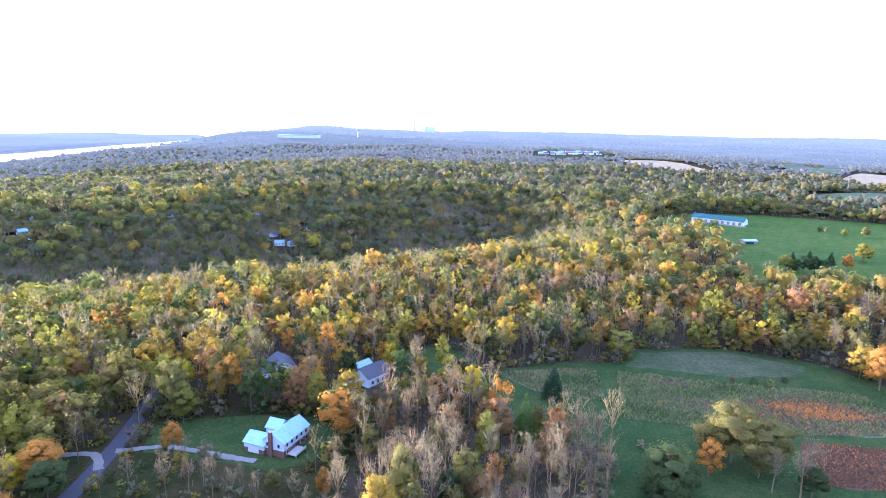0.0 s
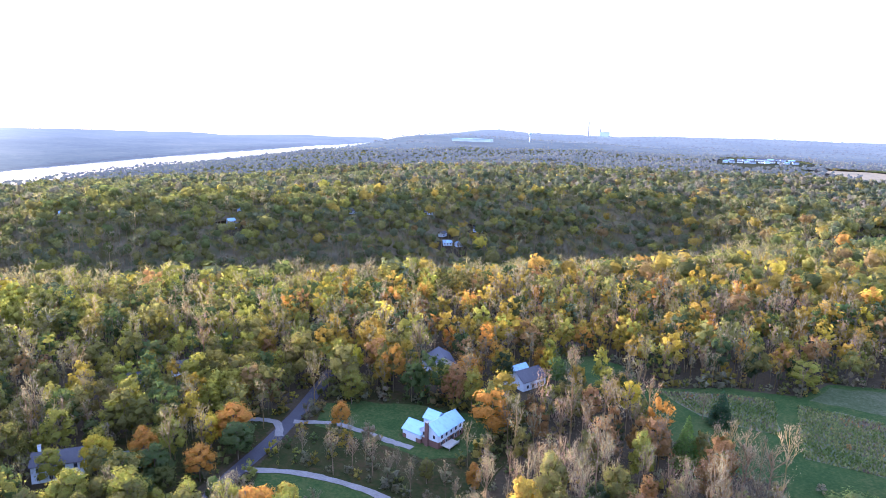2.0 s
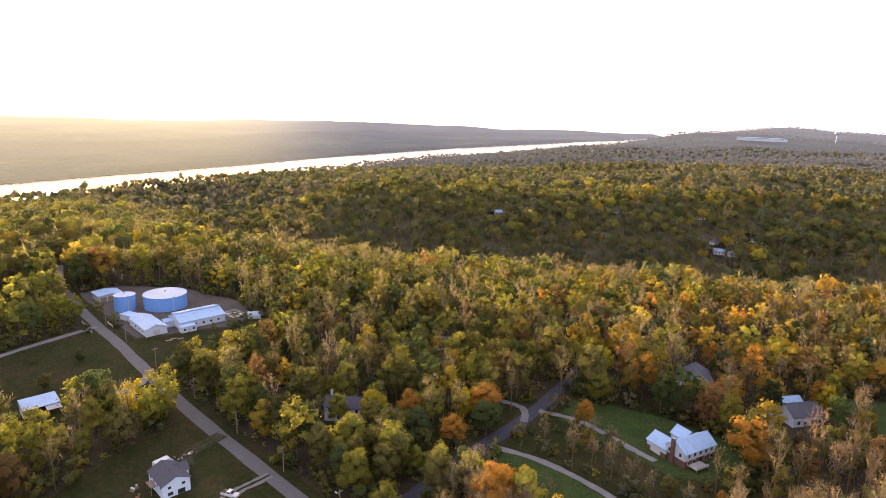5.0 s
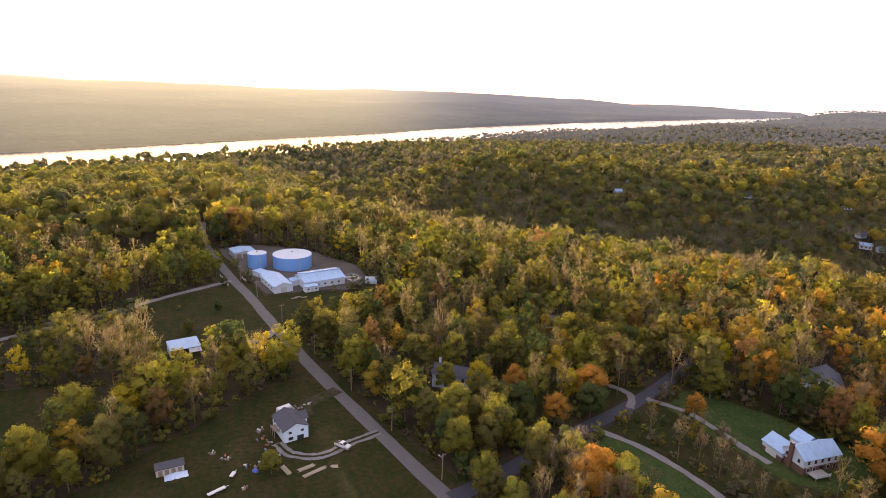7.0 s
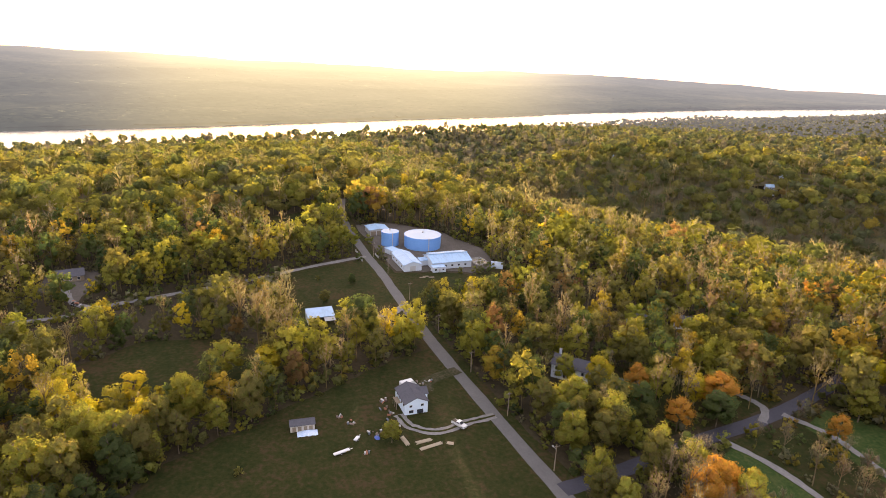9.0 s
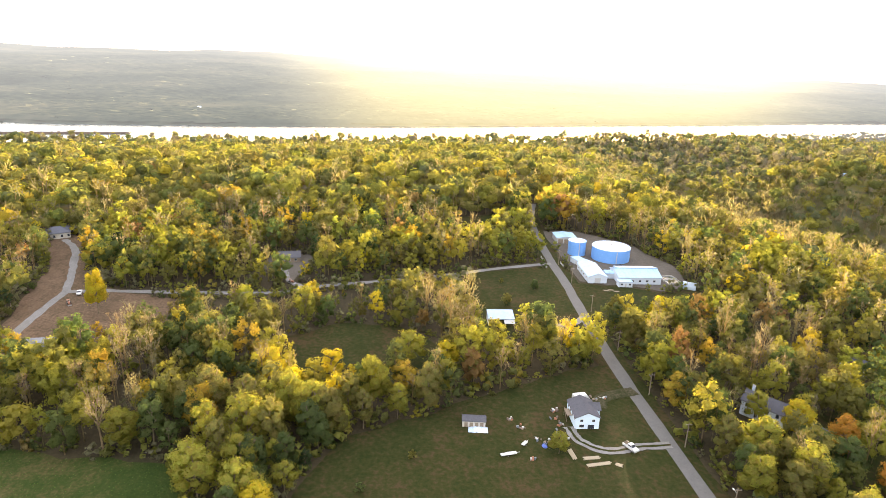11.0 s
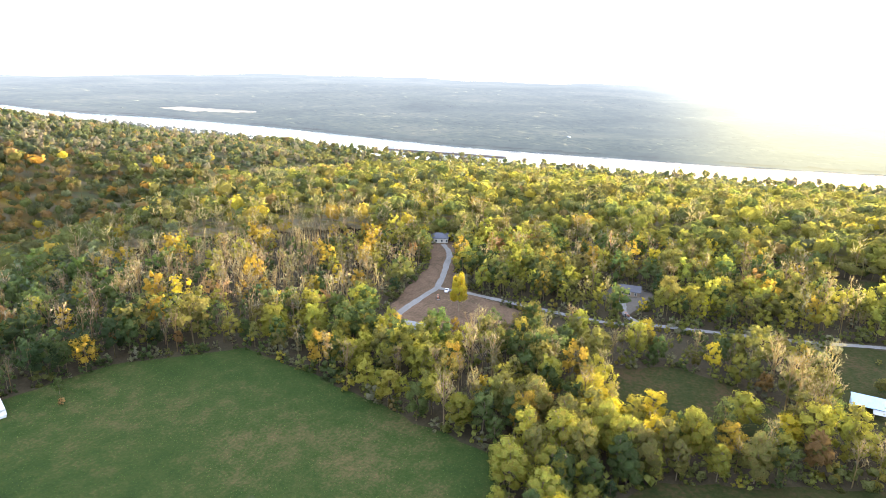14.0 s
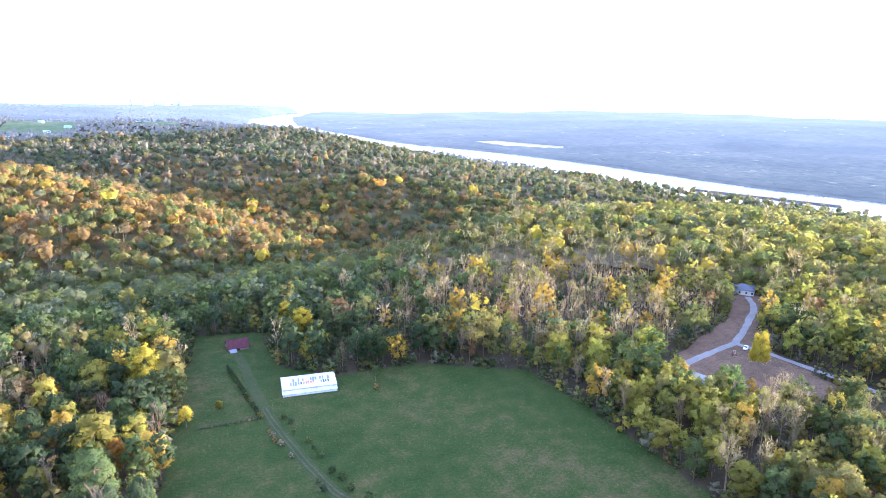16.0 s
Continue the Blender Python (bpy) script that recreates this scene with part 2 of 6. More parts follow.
# ---------------------------------------------------------------- plan: lines and plots of the land (x, y)
RIVER = [(-2150, 4850), (-1980, 3600), (-1880, 2700), (-1816, 2144), (-1756, 1774), (-1683, 1442), (-1610, 1164), (-1510, 870), (-1420, 520), (-1335, 220), (-1275, 0), (-1195, -430), (-1160, -715), (-1200, -1330), (-1195, -1560), (-1155, -1750), (-1080, -1960), (-1050, -2200), (-1050, -2700), (-1070, -3150), (-1240, -3650), (-1350, -3950), (-1620, -4350), (-2150, -4850)]
VALLEY_N = [(-1250, 470), (-900, 390), (-630, 330), (-470, 400), (-350, 470), (-220, 560), (-60, 690)]
VALLEY_S = [(500, -640), (150, -560), (-130, -520), (-330, -620), (-620, -640), (-900, -600), (-1200, -560)]
VALLEY_S2 = [(300, -1350), (0, -1000), (-200, -790), (-330, -640)]
ROADS = {
    "main_road": (5.2, "old_asphalt", [(-60, 80), (-120, 79), (-190, 77), (-240, 77), (-300, 79), (-335, 79), (-385, 81), (-430, 85), (-480, 96)]),
    "side_road": (5.6, "asphalt", [(-116, 80), (-118, 100), (-121, 123), (-124, 143), (-126, 164), (-131, 190), (-140, 225)]),
    "ridge_road": (3.8, "gravel", [(-332, 78), (-322, 46), (-310, 16), (-301, -13), (-290, -53), (-281, -74), (-280, -123), (-281, -150), (-279, -171)]),
    "farm_track": (4.6, "lane_grass", [(-92, -126), (-70, -134), (-56, -147), (-49, -163), (-47.1, -182), (-46.6, -200), (-46.6, -218), (-48.7, -245), (-52.5, -274), (-55, -296)]),
    "fork_lane": (3.8, "gravel", [(-279, -171), (-251, -170), (-229, -168), (-214, -166)]),
    "hill_lane": (3.8, "gravel", [(-279, -171), (-298, -178), (-317, -186), (-338, -195), (-352, -204), (-362, -213)]),
    "turn_lane": (3.6, "gravel", [(-288, -56), (-295, -66), (-309, -72), (-322, -74)]),
    "shed_lane": (3.4, "gravel", [(-256, 77), (-249, 71), (-246, 60), (-250, 48)]),
    "yard_lane": (3.6, "gravel", [(-156, 78), (-155, 67), (-153, 57), (-158, 49), (-166, 47)]),
    "lower_drive": (2.8, "gravel", [(-122, 143), (-106, 148), (-90, 149), (-74, 147), (-62, 140)]),
    "house_drive": (2.8, "gravel", [(-127, 176), (-113, 181), (-100, 180), (-88, 178), (-79, 177)]),
    "west_drive": (2.8, "gravel", [(-125, 165), (-132, 173), (-140, 172), (-147, 169)]),
    # brown lane given darker track tones for the shadow lying on it
    "back_lane": (5.5, "track", [(-189, 78), (-187, 71), (-184, 64), (-178, 61)]),
}
PLOTS = {
    "east_field": ("grass", [(-12, 262), (25, 280), (54, 282), (65, 303), (110, 311), (146, 298), (178, 262), (175, 170), (140, 110), (60, 105), (28, 150), (38, 204), (4, 210), (-8, 238)]),
    "farm_field": ("pasture", [(165, 430), (178, 500), (184, 560), (180, 610), (150, 690), (150, 730), (215, 800), (310, 812), (440, 775), (580, 730), (490, 560), (340, 440), (250, 430)]),
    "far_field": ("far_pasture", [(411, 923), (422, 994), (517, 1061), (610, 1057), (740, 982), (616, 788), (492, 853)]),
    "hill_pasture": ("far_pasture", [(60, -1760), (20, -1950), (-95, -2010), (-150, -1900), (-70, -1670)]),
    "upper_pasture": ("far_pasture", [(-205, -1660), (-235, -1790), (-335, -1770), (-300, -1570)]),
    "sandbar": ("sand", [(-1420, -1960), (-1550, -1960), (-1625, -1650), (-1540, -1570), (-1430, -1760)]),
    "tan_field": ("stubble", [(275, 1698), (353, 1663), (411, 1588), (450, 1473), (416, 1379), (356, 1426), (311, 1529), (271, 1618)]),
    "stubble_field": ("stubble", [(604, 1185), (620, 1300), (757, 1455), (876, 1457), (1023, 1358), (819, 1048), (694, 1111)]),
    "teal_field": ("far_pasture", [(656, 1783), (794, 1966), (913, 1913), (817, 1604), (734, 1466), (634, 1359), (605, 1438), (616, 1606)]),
    "estate_green": ("yard_grass", [(45, 1699), (69, 1979), (291, 1969), (269, 1699), (145, 1654)]),
    "house_lawn": ("grass", [(-124, 194), (-112, 202), (-92, 208), (-62, 210), (-56, 196), (-60, 178), (-72, 172), (-88, 174), (-104, 176), (-119, 178)]),
    "drive_lawn": ("grass", [(-118, 146), (-96, 151), (-72, 148), (-66, 138), (-84, 132), (-112, 132)]),
    "back_lawn": ("grass", [(-50, 256), (-30, 252), (-18, 262), (-20, 286), (-36, 292), (-52, 280)]),
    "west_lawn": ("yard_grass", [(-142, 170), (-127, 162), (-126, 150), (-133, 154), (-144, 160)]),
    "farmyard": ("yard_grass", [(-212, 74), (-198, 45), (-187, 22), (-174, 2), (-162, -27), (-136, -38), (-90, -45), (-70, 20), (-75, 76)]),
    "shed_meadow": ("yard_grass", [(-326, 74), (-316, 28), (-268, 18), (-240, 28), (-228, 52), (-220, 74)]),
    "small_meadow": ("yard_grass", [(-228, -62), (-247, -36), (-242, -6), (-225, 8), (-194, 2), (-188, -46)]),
    "big_meadow": ("meadow", [(-83, -246), (-123, -238), (-163, -204), (-160, -160), (-153, -120), (-147, -75), (-110, -58), (-50, -60), (10, -100), (0, -190), (-28, -282), (-33, -300), (-44, -334), (-75, -322), (-66, -272)]),
    "house_clearing": ("earth", [(-280, -146), (-270, -114), (-244, -104), (-222, -122), (-212, -150), (-214, -172), (-250, -180), (-282, -189), (-316, -197), (-350, -220), (-376, -220), (-368, -206), (-330, -186), (-296, -168)]),
    "hill_clearing": ("yard_grass", [(-424, 20), (-446, 64), (-420, 72), (-396, 70), (-376, 44), (-378, 26)]),
    "works_grass": ("yard_grass", [(-300, 84), (-256, 84), (-252, 110), (-256, 134), (-276, 146), (-294, 150), (-288, 128), (-296, 110)]),
    "works_yard": ("yard_gravel", [(-400, 86), (-404, 108), (-378, 138), (-330, 152), (-298, 148), (-290, 128), (-298, 110), (-302, 88)]),
    "turn_yard": ("yard_gravel", [(-318, -88), (-340, -86), (-342, -62), (-318, -60), (-300, -66)]),
}

# houses far off in the woods: x, y, turn, length, roof
FAR = [(-256, 662, 25, 11, "white_roof"), (-244, 668, 60, 9, "white_roof"), (-236, 712, 10, 11, "grey_shingle"), (-268, 676, 80, 10, "grey_shingle"), (-386, 671, 0, 11, "grey_shingle"), (-483, 566, 30, 12, "grey_shingle"),
       (-494, 575, 70, 9, "white_roof"), (-516, 621, 20, 9, "white_roof"), (-688, 513, 45, 9, "white_roof"), (-308, 727, 15, 10, "grey_shingle"), (72, 930, 20, 14, "white_roof"), (-461, -416, 10, 9, "shingle"),
       (-217, -768, 30, 14, "white_roof"), (-576, -1425, 0, 14, "white_roof"), (-529, -1180, 40, 13, "white_roof"), (-351, -1100, 10, 12, "grey_shingle"), (-180, 315, 35, 10, "grey_shingle"), (-137, 289, 70, 9, "grey_shingle"),
       (-197, 195, 50, 11, "shingle"), (-206, 176, 20, 10, "shingle")]


def seg_dist(x, y, line):
    """Distance from points to a polyline, and the side-to-side order of the nearest stretch."""
    d = np.full(np.shape(x), 1e9)
    for (ax, ay), (bx, by) in zip(line, line[1:]):
        ux, uy = bx - ax, by - ay
        k = np.clip(((x - ax) * ux + (y - ay) * uy) / (ux * ux + uy * uy), 0, 1)
        d = np.minimum(d, np.hypot(x - ax - k * ux, y - ay - k * uy))
    return d


def inside(x, y, poly):
    hit = np.zeros(np.shape(x), bool)
    for (ax, ay), (bx, by) in zip(poly, poly[1:] + poly[:1]):
        if ay != by:
            hit ^= ((ay > y) != (by > y)) & (x < (bx - ax) * (y - ay) / (by - ay) + ax)
    return hit


def step(a, b, v):
    k = np.clip((v - a) / (b - a), 0, 1)
    return k * k * (3 - 2 * k)


def bumpy(x, y, size):
    """Cheap smooth undulation, about -1 to 1."""
    a, b = x / size, y / size
    return (np.sin(a * 1.7 + 1.3 * np.sin(b * 1.1 + 0.5)) + np.sin(b * 2.1 + 1.1 * np.sin(a * 1.3 + 2.0)) + 0.6 * np.sin((a + b) * 3.1 + 1.0)) / 2.6


def hill(x, y, cx, cy, rx, ry, turn=0.0):
    c, s = math.cos(radians(turn)), math.sin(radians(turn))
    u, v = ((x - cx) * c + (y - cy) * s) / rx, (-(x - cx) * s + (y - cy) * c) / ry
    return np.exp(-(u * u + v * v))


RIVER_X = np.array([p[0] for p in RIVER][::-1], float)
RIVER_Y = np.array([p[1] for p in RIVER][::-1], float)


def water_z(x, y):
    return -55 + np.clip((np.hypot(x, y) - 2000) / 2800, 0, 1.4) * 42 * step(400, -400, y)


def ground_z(x, y):
    x, y = np.asarray(x, float), np.asarray(y, float)
    r = np.hypot(x, y)
    z = 5.0 * bumpy(x, y, 130.0) * step(380, 900, r) + 10.0 * bumpy(x + 400, y, 420.0) * step(900, 2500, r)
    z = z * (1 - np.exp(-((x - 310) ** 2 + (y - 690) ** 2) / 340.0 ** 2))
    z = z + 11 * hill(x, y, 165, 1900, 260, 160) + 11 * hill(x, y, 340, 1620, 170, 120) + 14 * hill(x, y, 720, 1480, 220, 170) + 9 * hill(x, y, 590, 990, 200, 110)
    z = z + 18 * hill(x, y, -30, -1880, 190, 150) + 16 * hill(x, y, -270, -1690, 130, 120)
    vn, vs, vt = seg_dist(x, y, VALLEY_N), seg_dist(x, y, VALLEY_S), seg_dist(x, y, VALLEY_S2)
    z = z + 13 * hill(x, y, -520, 1180, 620, 230, -32) + 2 * hill(x, y, 150, 1500, 500, 260)
    z = z - 28 * hill(x, y, -900, 1180, 430, 430) + 45 * hill(x, y, -2500, 3700, 1200, 800)
    z = z + 44 * hill(x, y, -1050, 2550, 900, 420, -20)
    z = z + 42 * hill(x, y, 90, -930, 260, 190, 30) + 33 * hill(x, y, -560, -1450, 480, 420) + 20 * hill(x, y, 200, -1900, 900, 500) + 42 * hill(x, y, 150, -3200, 900, 700)
    z = z - 60 * np.exp(-(vn / 125) ** 2) - 40 * np.exp(-(vs / 120) ** 2) - 34 * np.exp(-(vt / 110) ** 2)
    d = seg_dist(x, y, RIVER)
    west = x < np.interp(y, RIVER_Y, RIVER_X)
    bank = np.where(west, step(300, 1100, d), step(150, 760, d))
    along = bumpy(y, x, 520.0)
    hills_w = 24 * step(520, 900, d + 160 * along) * (0.5 + 0.3 * along) + 15 * step(1300, 1800, d + 250 * bumpy(y, x, 900.0)) + 6 * bumpy(x, y, 170.0) * step(400, 900, d)
    w = water_z(x, y)
    z = np.where(west, w + 3 + hills_w, z)
    z = w + 4 + (z - w - 4) * bank
    z = np.where(d < 140, w - 4 + 8 * step(118, 140, d), z)
    z = z + step(3000, 4800, r) * (d > 150) * np.where(west, 12, 30) + step(3000, 4800, r) * (d > 150) * 14 * bumpy(x, y, 600.0)
    return z


# ---------------------------------------------------------------- mesh tools
def mesh_from(name, verts, tris, mats, colours=None, normals=None):
    me = bpy.data.meshes.new(name)
    me.vertices.add(len(verts))
    me.vertices.foreach_set("co", np.ascontiguousarray(verts, np.float32).ravel())
    me.loops.add(3 * len(tris))
    me.loops.foreach_set("vertex_index", np.ascontiguousarray(tris, np.int32).ravel())
    me.polygons.add(len(tris))
    me.polygons.foreach_set("loop_start", np.arange(0, 3 * len(tris), 3, dtype=np.int32))
    me.update(calc_edges=True)
    if colours is not None:
        at = me.attributes.new("tint", "FLOAT_COLOR", "POINT")
        at.data.foreach_set("color", np.ascontiguousarray(np.c_[colours, np.ones(len(colours))], np.float32).ravel())
    if normals is not None:
        me.attributes.new("custom_normal", "FLOAT_VECTOR", "POINT").data.foreach_set("vector", np.ascontiguousarray(normals, np.float32).ravel())
    for m in mats:
        me.materials.append(m)
    return me


def soup(name, tri, mats, colours=None, normals=None):
    """Separate triangles (n, 3, 3) as one mesh."""
    n = len(tri)
    return mesh_from(name, tri.reshape(-1, 3), np.arange(3 * n).reshape(-1, 3), mats, None if colours is None else np.repeat(colours, 3, axis=0), normals)


CROWN = (np.array([0, 0, 0.60]), np.array([0.25, 0.25, 0.36]))


def facing(tri, middle=CROWN[0], reach=CROWN[1]):
    """The same triangles, wound so that their fronts look away from the crown's middle."""
    flat = np.cross(tri[:, 1] - tri[:, 0], tri[:, 2] - tri[:, 0])
    back = (flat * ((tri.mean(axis=1) - middle) / np.square(reach))).sum(axis=1) < 0
    return np.where(back[:, None, None], tri[:, ::-1], tri)


def rounded(tri, middle=CROWN[0], reach=CROWN[1], share=0.62):
    """Normals of leaf triangles, bent outwards from the crown's middle so that a crown shades as a soft round mass."""
    flat = np.cross(tri[:, 1] - tri[:, 0], tri[:, 2] - tri[:, 0])
    flat /= np.linalg.norm(flat, axis=1, keepdims=True) + 1e-9
    out = (tri - middle) / np.square(reach)
    out /= np.linalg.norm(out, axis=2, keepdims=True) + 1e-9
    both = out * share + flat[:, None, :] * (1 - share)
    return both / (np.linalg.norm(both, axis=2, keepdims=True) + 1e-9)


def part(name, bm, mat, parent, label=""):
    me = bpy.data.meshes.new(name)
    bm.to_mesh(me)
    bm.free()
    me.materials.append(mat)
    ob = new(name, me)
    ob.parent = parent
    if label:
        tagged(ob, label)
    return ob


# ---------------------------------------------------------------- ground, river, plots, roads
def ground_sheet():
    radii = np.concatenate([[0.5], np.linspace(40, 440, 14), np.geomspace(465, 4930, 115)])
    n = 340
    az = np.linspace(0, 2 * np.pi, n, endpoint=False)
    x, y = -np.outer(radii, np.sin(az)), np.outer(radii, np.cos(az))
    v = np.stack([x, y, ground_z(x, y)], -1).reshape(-1, 3)
    i, j = np.meshgrid(np.arange(len(radii) - 1), np.arange(n), indexing="ij")
    a, b, c, d = i * n + j, (i + 1) * n + j, (i + 1) * n + (j + 1) % n, i * n + (j + 1) % n
    t = np.concatenate([np.stack([a, b, c], -1).reshape(-1, 3), np.stack([a, c, d], -1).reshape(-1, 3)])[:, ::-1]
    v = np.vstack([v, (0, 0, 0)])
    t = np.vstack([t, np.stack([np.arange(n), np.roll(np.arange(n), -1), np.full(n, len(v) - 1)], -1)])
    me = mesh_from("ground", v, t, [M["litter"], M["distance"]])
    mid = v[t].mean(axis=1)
    # far ground, beyond the river or 2150 m out, glows with painted haze
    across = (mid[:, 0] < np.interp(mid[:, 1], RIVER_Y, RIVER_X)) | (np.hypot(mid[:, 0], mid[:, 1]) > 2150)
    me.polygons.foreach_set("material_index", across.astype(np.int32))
    me.polygons.foreach_set("use_smooth", np.ones(len(t), bool))
    return tagged(new("ground", me), "leaf-strewn woodland ground rolling to the horizon", "ground", kind="structure")


def ribbon(line, width, steps=6):
    """Left and right edges of a smoothed band along a line."""
    p = np.array(line, float)
    pts = []
    q = np.vstack([2 * p[0] - p[1], p, 2 * p[-1] - p[-2]])
    for i in range(1, len(q) - 2):
        for k in range(steps):
            t = k / steps
            pts.append(0.5 * (2 * q[i] + (q[i + 1] - q[i - 1]) * t + (2 * q[i - 1] - 5 * q[i] + 4 * q[i + 1] - q[i + 2]) * t * t + (3 * q[i] - q[i - 1] - 3 * q[i + 1] + q[i + 2]) * t ** 3))
    pts.append(p[-1])
    pts = np.array(pts)
    tan = np.gradient(pts, axis=0)
    tan /= np.linalg.norm(tan, axis=1, keepdims=True)
    nor = np.stack([-tan[:, 1], tan[:, 0]], -1)
    w = np.asarray(width, float) / 2
    return pts + nor * w, pts - nor * w, pts


def band(name, line, width, mat, z, label, category, wobble=0.25):
    left, right, mid = ribbon(line, width)
    rng = np.random.default_rng(len(name))
    left = left + rng.normal(0, wobble, left.shape)
    right = right + rng.normal(0, wobble, right.shape)
    v = np.concatenate([left, right])
    zz = (ground_z(v[:, 0], v[:, 1]) + z) if not callable(z) else z(v[:, 0], v[:, 1])
    n = len(left)
    i = np.arange(n - 1)
    t = np.concatenate([np.stack([i, i + n, i + n + 1], -1), np.stack([i, i + n + 1, i + 1], -1)])
    me = mesh_from(name, np.c_[v, zz], t, [mat])
    return tagged(new(name, me), label, category, kind="structure")


def plot(name, mat, poly, z, label, category="field"):
    """A piece of open land with an uneven rim, draped on the ground."""
    rng = np.random.default_rng(len(name) * 7 + 1)
    p = np.array(poly, float)
    rim = []
    for a, b in zip(p, np.roll(p, -1, axis=0)):
        n = max(2, int(np.linalg.norm(b - a) / 6))
        for k in range(n):
            rim.append(a + (b - a) * k / n + rng.normal(0, 0.8, 2))
    bm = bmesh.new()
    bm.faces.new([bm.verts.new((x, y, 0)) for x, y in rim])
    bmesh.ops.triangulate(bm, faces=bm.faces[:])
    me = bpy.data.meshes.new(name)
    far = max(np.hypot(*q) for q in rim) > 420
    if far:
        bmesh.ops.subdivide_edges(bm, edges=[e for e in bm.edges if e.calc_length() > 60], cuts=6, use_grid_fill=True)
        bmesh.ops.triangulate(bm, faces=bm.faces[:])
    for v in bm.verts:
        v.co.z = float(ground_z(v.co.x, v.co.y)) + z
    bm.normal_update()
    if bm.faces[:][0].normal.z < 0:
        bmesh.ops.reverse_faces(bm, faces=bm.faces[:])
    bm.to_mesh(me)
    bm.free()
    me.materials.append(mat)
    return tagged(new(name, me), label, category, kind="structure")


def far_bank():
    """Wooded hills across the river, as one rough canopy of tree tops."""
    rng = np.random.default_rng(31)
    radii = np.geomspace(1330, 3700, 170)
    az = np.radians(np.linspace(18, 158, 460))
    x, y = -np.outer(radii, np.sin(az)), np.outer(radii, np.cos(az))
    jit = (radii * 0.0012)[:, None]
    x, y = x + rng.normal(size=x.shape) * jit, y + rng.normal(size=x.shape) * jit
    d = seg_dist(x, y, RIVER)
    bare = (bumpy(x + 300, y - 200, 260.0) > 0.5) | inside(x, y, PLOTS["sandbar"][1])
    z = ground_z(x, y) + np.where(bare, 0.6, 6.0 + 1.0 * rng.normal(size=x.shape).clip(-1.2, 1.6)) * step(138, 165, d) + 0.3
    n = len(az)
    i, j = np.meshgrid(np.arange(len(radii) - 1), np.arange(n - 1), indexing="ij")
    a, b, c, e = i * n + j, (i + 1) * n + j, (i + 1) * n + j + 1, i * n + j + 1
    t = np.concatenate([np.stack([a, b, c], -1).reshape(-1, 3), np.stack([a, c, e], -1).reshape(-1, 3)])[:, ::-1]
    keep = ((d > 136) & (x < np.interp(y, RIVER_Y, RIVER_X))).ravel()
    t = t[keep[t].all(axis=1)]
    # the haze on these hills is painted: their material glows
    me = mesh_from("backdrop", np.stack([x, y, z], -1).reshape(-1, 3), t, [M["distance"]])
    me.polygons.foreach_set("use_smooth", np.ones(len(t), bool))
    return tagged(new("backdrop", me), "hazy low wooded hills across the river", "distance", kind="structure")


ground_sheet()
far_bank()
band("water", RIVER, 270, M["water"], water_z, "broad pale river reflecting the evening sky", "river", 0.0)
PLOT_LABELS = {
    "east_field": "mown green grass round a rough field", "farm_field": "bright green pasture beside a long barn", "far_field": "far green pasture among woods",
    "estate_green": "grass round a distant housing estate", "hill_pasture": "far hazy green pasture on a hilltop", "upper_pasture": "far green pasture among woods", "sandbar": "pale bare field beside the river", "tan_field": "pale tan stubble field far off", "teal_field": "far hazy green field", "stubble_field": "pale tan stubble field far off",
    "house_lawn": "mown lawn round a white house", "drive_lawn": "shaded lawn below a gravel drive", "back_lawn": "shaded green lawn behind two houses", "west_lawn": "small lawns beside a dark road",
    "farmyard": "worn brown-green farmyard grass", "shed_meadow": "green meadow beside a country road", "small_meadow": "small grassy clearing in the woods",
    "big_meadow": "large shaded green meadow with worn brown patches", "house_clearing": "cleared bare brown earth round new houses",
    "hill_clearing": "small pale grassy clearing on a wooded slope", "works_grass": "rough grass before a works yard", "works_yard": "gravel yard round white water tanks", "turn_yard": "bare earth yard at a wooded lane",
}
for k, (name, (mat, poly)) in enumerate(PLOTS.items()):
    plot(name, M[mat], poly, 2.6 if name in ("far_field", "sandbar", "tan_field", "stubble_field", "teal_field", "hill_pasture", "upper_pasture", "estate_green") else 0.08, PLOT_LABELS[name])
PATCHES = {
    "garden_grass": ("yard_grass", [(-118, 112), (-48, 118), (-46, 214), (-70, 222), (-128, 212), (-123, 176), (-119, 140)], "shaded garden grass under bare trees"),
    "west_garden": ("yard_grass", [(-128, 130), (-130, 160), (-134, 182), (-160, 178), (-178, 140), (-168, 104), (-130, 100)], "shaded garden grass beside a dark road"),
    "tall_grass_field": ("rough", [(50, 273), (85, 268), (115, 266), (150, 263), (152, 228), (101, 221), (46, 226)], "tall rough autumn grass with grey and rust patches"),
    "side_grass_field": ("rough", [(-4, 262), (25, 272), (42, 274), (40, 240), (14, 246)], "strip of rough pale grass"),
    "crop_field": ("brown_crop", [(106, 217), (170, 216), (166, 188), (97, 189)], "rust-brown crop field"),
    "upper_grass": ("pale_meadow", [(56, 280), (66, 299), (108, 306), (140, 292), (128, 278), (100, 274)], "pale meadow grass at the wood's edge"),
}
for name, (mat, poly, label) in PATCHES.items():
    plot(name, M[mat], poly, 0.04 if "garden" in name else 0.12, label)
ROAD_LABELS = {"old_asphalt": "straight grey country road", "asphalt": "dark asphalt side road between trees", "gravel": "pale gravel lane", "earth": "bare brown earth drive", "track": "worn lane behind a farmhouse", "lane_grass": "trodden grass lane across a meadow"}
band("lane_crown", ROADS["yard_lane"][2], 0.9, M["yard_grass"], 0.3, "grass strip between the wheel tracks of a lane", "verge", 0.12)
